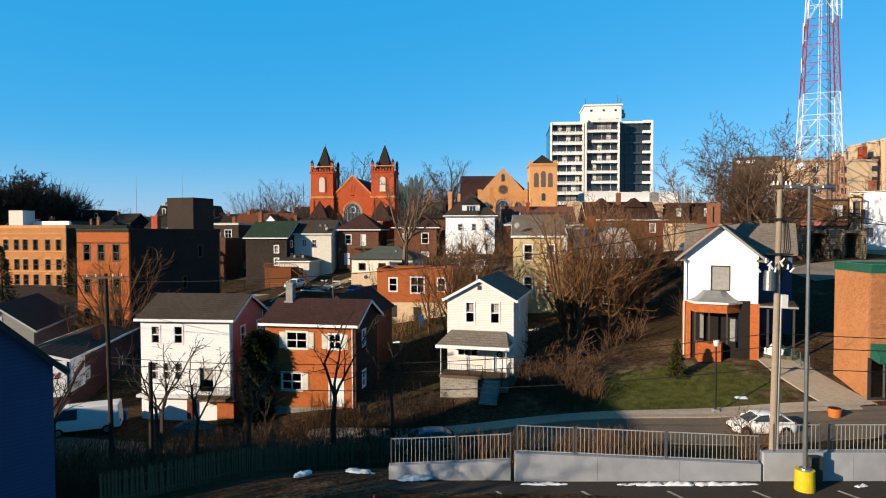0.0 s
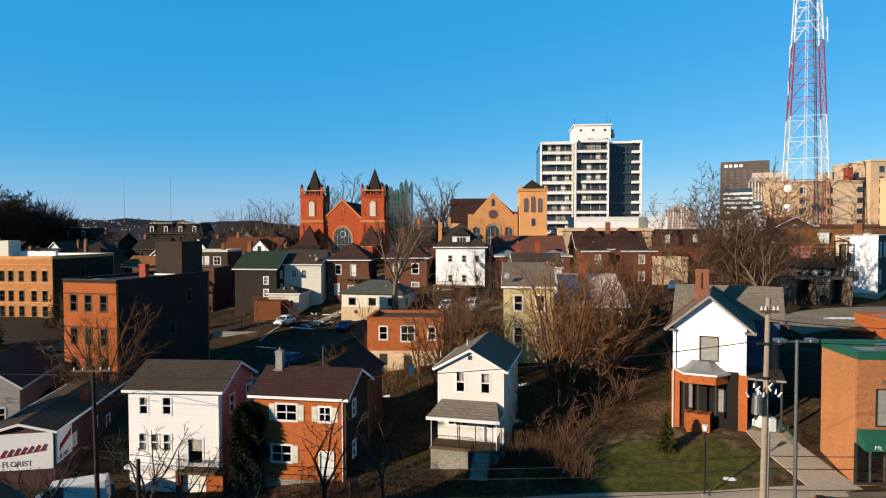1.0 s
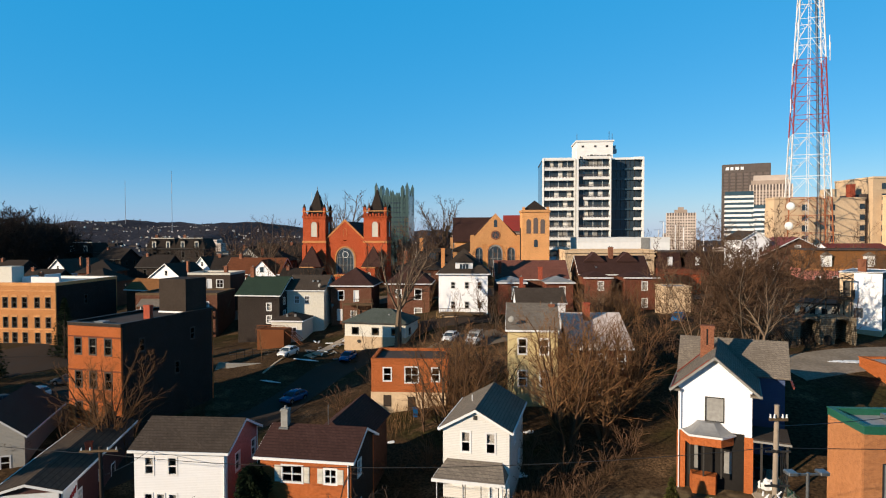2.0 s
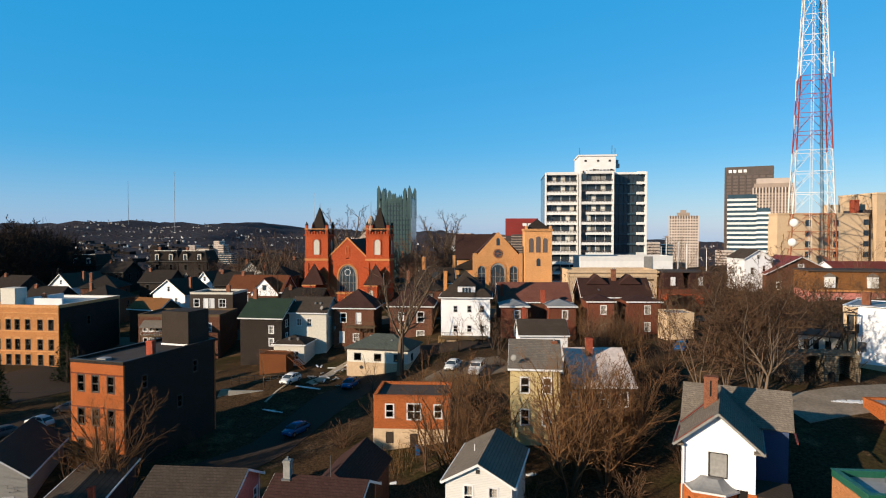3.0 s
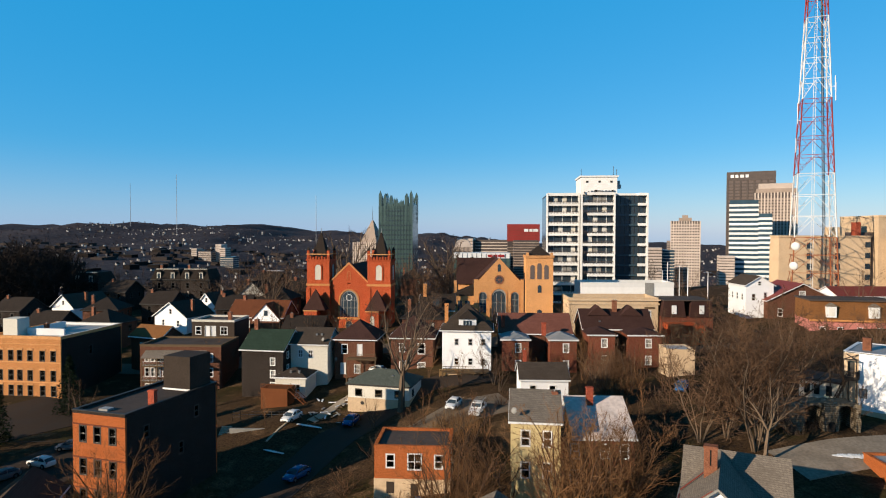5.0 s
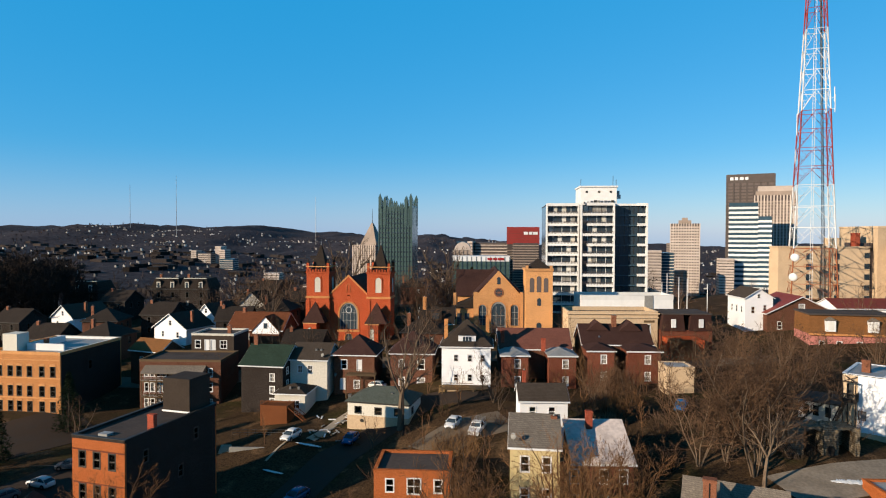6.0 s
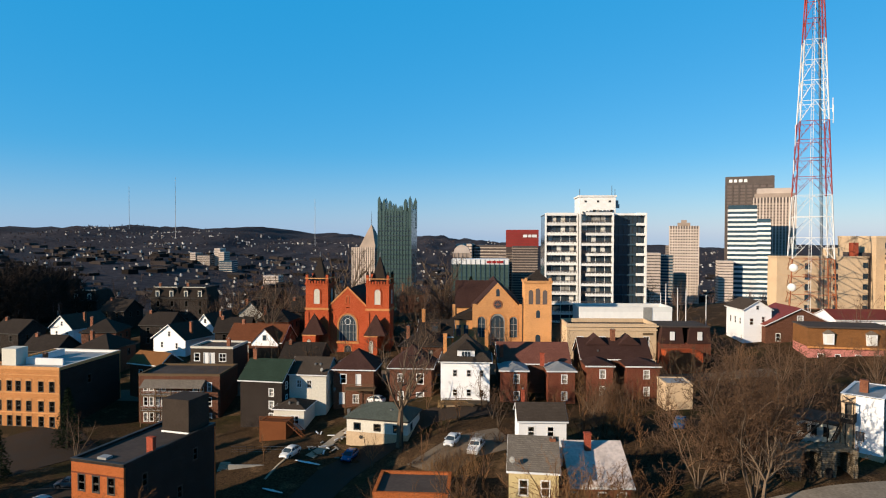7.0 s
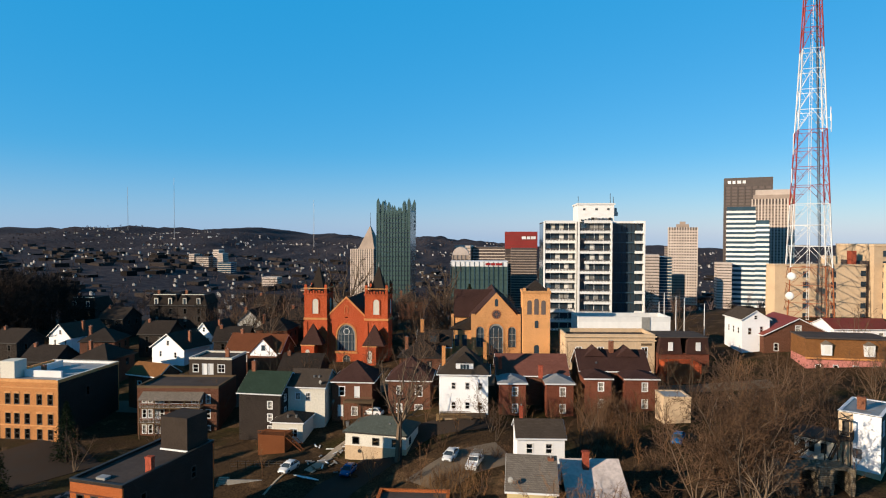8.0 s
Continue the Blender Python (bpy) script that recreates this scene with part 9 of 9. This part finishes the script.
for i in range(60):
    x, y = random.uniform(-230, 190), random.uniform(218, 400)
    if abs(x) < y * 0.75 and not (25 < x < 80 and y < 235):
        plant(woods, x, y, random.uniform(0.5, 0.95), random.uniform(0, 360))
for i in range(26):
    plant(woods, random.uniform(-125, 20), random.uniform(188, 262), random.uniform(0.5, 0.8), random.uniform(0, 360))
evergreen(-15.0, 50.1, 7.3, 1.35, "dark dense evergreen beside the orange brick house", False, n=12000, leaf=0.2)
evergreen(18.0, 47.6, 3.0, 0.8, "small conical olive evergreen on the lawn", True, "shrub", 1800, 0.12)
# spruces beyond the left edge, added only for their shadows on the yards
for x, y, h in ((-52, 47, 21), (-63, 64, 13), (-60, 71, 19), (-68, 69, 20), (-72, 77, 19), (-66, 82, 20), (-78, 86, 19)):
    evergreen(x, y, h, 4.6, "unseen tall spruce added to shade the slope", True, n=1900, leaf=0.65)
evergreen(-70.5, 99.0, 10.5, 2.6, "dark spruce beside the flats", True)
evergreen(-66.5, 112.0, 11.0, 2.8, "dark spruce against the buff brick wall", True)
evergreen(10.5, 196.0, 14.0, 4.0, "dark conifer behind the churches", True)
evergreen(16.5, 205.0, 11.0, 4.5, "dark rounded conifer behind the churches", False)

for x, y, s in ((-14.0, 37.5, 1.1), (-11.5, 35.5, 0.9), (-20.5, 34.5, 1.0), (-9.0, 33.0, 0.8), (-23.0, 37.0, 1.0), (-16.0, 41.5, 0.9), (-18.5, 44.0, 0.8), (-13.0, 43.5, 1.0), (-5.0, 43.0, 0.7), (8.5, 46.0, 0.9), (10.5, 48.5, 1.2), (6.8, 49.5, 0.9), (8.0, 52.5, 1.3), (12.5, 51.5, 1.0), (-4.0, 58.0, 1.1), (-1.0, 60.0, 1.3), (8.5, 58.0, 1.4), (15.0, 55.0, 1.1), (18.0, 58.0, 1.2), (28, 60, 1.3), (11.5, 55.5, 1.4), (24.5, 62, 1.2), (-1.5, 72, 1.3), (3.0, 74, 1.2), (16.0, 31.5, 0.9), (15.0, 30.2, 0.8), (3.5, 93, 1.0), (6, 95.5, 1.2), (0.5, 91, 1.1), (9.5, 97, 1.0), (12, 95, 1.3), (-4, 94.5, 1.2), (14, 86, 1.5), (20, 88, 1.4), (26, 84, 1.5), (31, 86, 1.4), (24, 78, 1.5), (29, 78, 1.4), (-9, 86, 1.3), (-12, 78, 1.3), (-30, 78, 1.2), (-46, 66, 1.2), (-50, 80, 1.2), (21, 104, 1.4), (27, 101, 1.4), (33, 102, 1.4), (1, 104, 1.3), (42, 88, 1.5), (48, 97, 1.6)):
    plant(bush, x, y, s, random.uniform(0, 360))
for x, y, s in ((-20, 128, 0.75), (-14, 131, 0.8), (-27, 132, 0.7), (-2, 136, 0.8), (8, 133, 0.6), (14, 137, 0.6), (-36, 139, 0.75), (27, 132, 0.6), (46, 126, 0.6), (-46, 128, 0.6), (49, 118, 0.6), (-52, 116, 0.5), (-63, 108, 0.5), (-14, 112, 0.45), (30, 98, 0.5), (24, 94, 0.45), (45, 98, 0.6), (52, 92, 0.55), (10, 104, 0.4)):
    plant(slim, x, y, s, random.uniform(0, 360), label="bare garden tree with fine brown twigs")


def brush(x, y, r, h, n, label, mat="dry_grass", seed=1):
    """A thicket of thin upright stems."""
    rng = random.Random(seed)
    sticks = []
    for i in range(n):
        a, k = rng.uniform(0, 2 * math.pi), r * rng.random() ** 0.6
        px, py = x + k * math.cos(a), y + k * math.sin(a)
        p = Vector((px, py, H(px, py) - 0.1))
        d = Vector((rng.uniform(-0.35, 0.35), rng.uniform(-0.35, 0.35), 1)).normalized()
        L = h * rng.uniform(0.5, 1.1)
        q = p + d * L * 0.6
        sticks.append((p, q, 0.02, 0.014))
        for _ in range(2):
            e = (d + Vector((rng.uniform(-0.6, 0.6), rng.uniform(-0.6, 0.6), 0.2))).normalized()
            sticks.append((q, q + e * L * 0.5, 0.013, 0.008))
    b = new("brush", sticks_mesh("brush", sticks, 3, mat))
    tagged(b, label, "brush", kind="stuff")


brush(8.6, 49.5, 2.6, 2.4, 330, "dry reddish brush beside the cream house", "bark", 1)
brush(-11.0, 34.5, 4.0, 1.3, 380, "brown bare shrubs by the fence", "bark", 3)
brush(-18.0, 33.0, 5.0, 1.0, 400, "brown bare shrubs on the bank", "bark", 4)
brush(-3.0, 46.5, 4.0, 1.5, 300, "low dark brush on the bank", "bark_dark", 5)
brush(1.5, 89.0, 4.5, 2.4, 600, "brown scrub on the bank beside the yard", "dry_grass", 6)
brush(31.0, 112.0, 4.0, 4.0, 500, "brown thicket behind the double house", "bark", 7)
brush(45.0, 79.0, 3.0, 1.6, 300, "scrub before the ruined wall", "bark_dark", 9)
brush(-7.5, 71.5, 5.0, 1.2, 400, "rough grass before the small brick house", "dry_grass", 10)
for i, (x, y, r, h) in enumerate(((-20.0, 38.5, 4.5, 2.2), (-13.5, 38.0, 4.0, 2.4), (-7.5, 37.5, 3.5, 2.0), (-16.5, 30.5, 4.0, 1.6), (-21.0, 29.0, 4.0, 1.4), (-3.0, 44.0, 3.0, 1.2), (-9.5, 45.0, 4.0, 1.5), (9.5, 46.0, 2.5, 1.8), (2.0, 32.0, 3.0, 1.6), (8.0, 31.0, 3.0, 1.5), (-4.0, 35.0, 3.0, 1.8))):
    brush(x, y, r, h, 420, "tangled brown brush below the houses", "bark", 20 + i)
brush(-26.0, 37.0, 5.0, 1.6, 400, "brown weeds on the verge", "bark", 12)


# grass tufts on the sunny lawn
def lawn(n, x0, x1, y0, y1, seed):
    rng = random.Random(seed)
    V, F = [], []
    for i in range(n):
        x, y = rng.uniform(x0, x1), rng.uniform(y0, y1)
        z = H(x, y) - 0.02
        a, h = rng.uniform(0, 6.3), rng.uniform(0.06, 0.2)
        o = len(V)
        V += [(x, y, z), (x + 0.03 * math.cos(a), y + 0.03 * math.sin(a), z), (x + rng.uniform(-0.08, 0.08), y + rng.uniform(-0.08, 0.08), z + h)]
        F.append((o, o + 1, o + 2))
    me = bpy.data.meshes.new("grass")
    me.from_pydata(V, [], F)
    me.materials.append(MAT["shrub"])
    tagged(new("grass", me), "short olive winter grass on the lawn", "grass", kind="stuff")


lawn(9000, 9, 24, 41.5, 48.5, 5)


# ---- far woods ----
def scatter(n, x0, x1, y0, y1, seed):
    rng = random.Random(seed)
    out = []
    while len(out) < n:
        x, y = rng.uniform(x0, x1), rng.uniform(y0, y1)
        if abs(x) < y * 0.8 + 60:
            out.append((x, y))
    return out


far_woods(scatter(360, -215, -134, 192, 228, 11), "dense dark bare wood on the shoulder of the hill", (18, 23), 0.34, 12, "bark_shaded")
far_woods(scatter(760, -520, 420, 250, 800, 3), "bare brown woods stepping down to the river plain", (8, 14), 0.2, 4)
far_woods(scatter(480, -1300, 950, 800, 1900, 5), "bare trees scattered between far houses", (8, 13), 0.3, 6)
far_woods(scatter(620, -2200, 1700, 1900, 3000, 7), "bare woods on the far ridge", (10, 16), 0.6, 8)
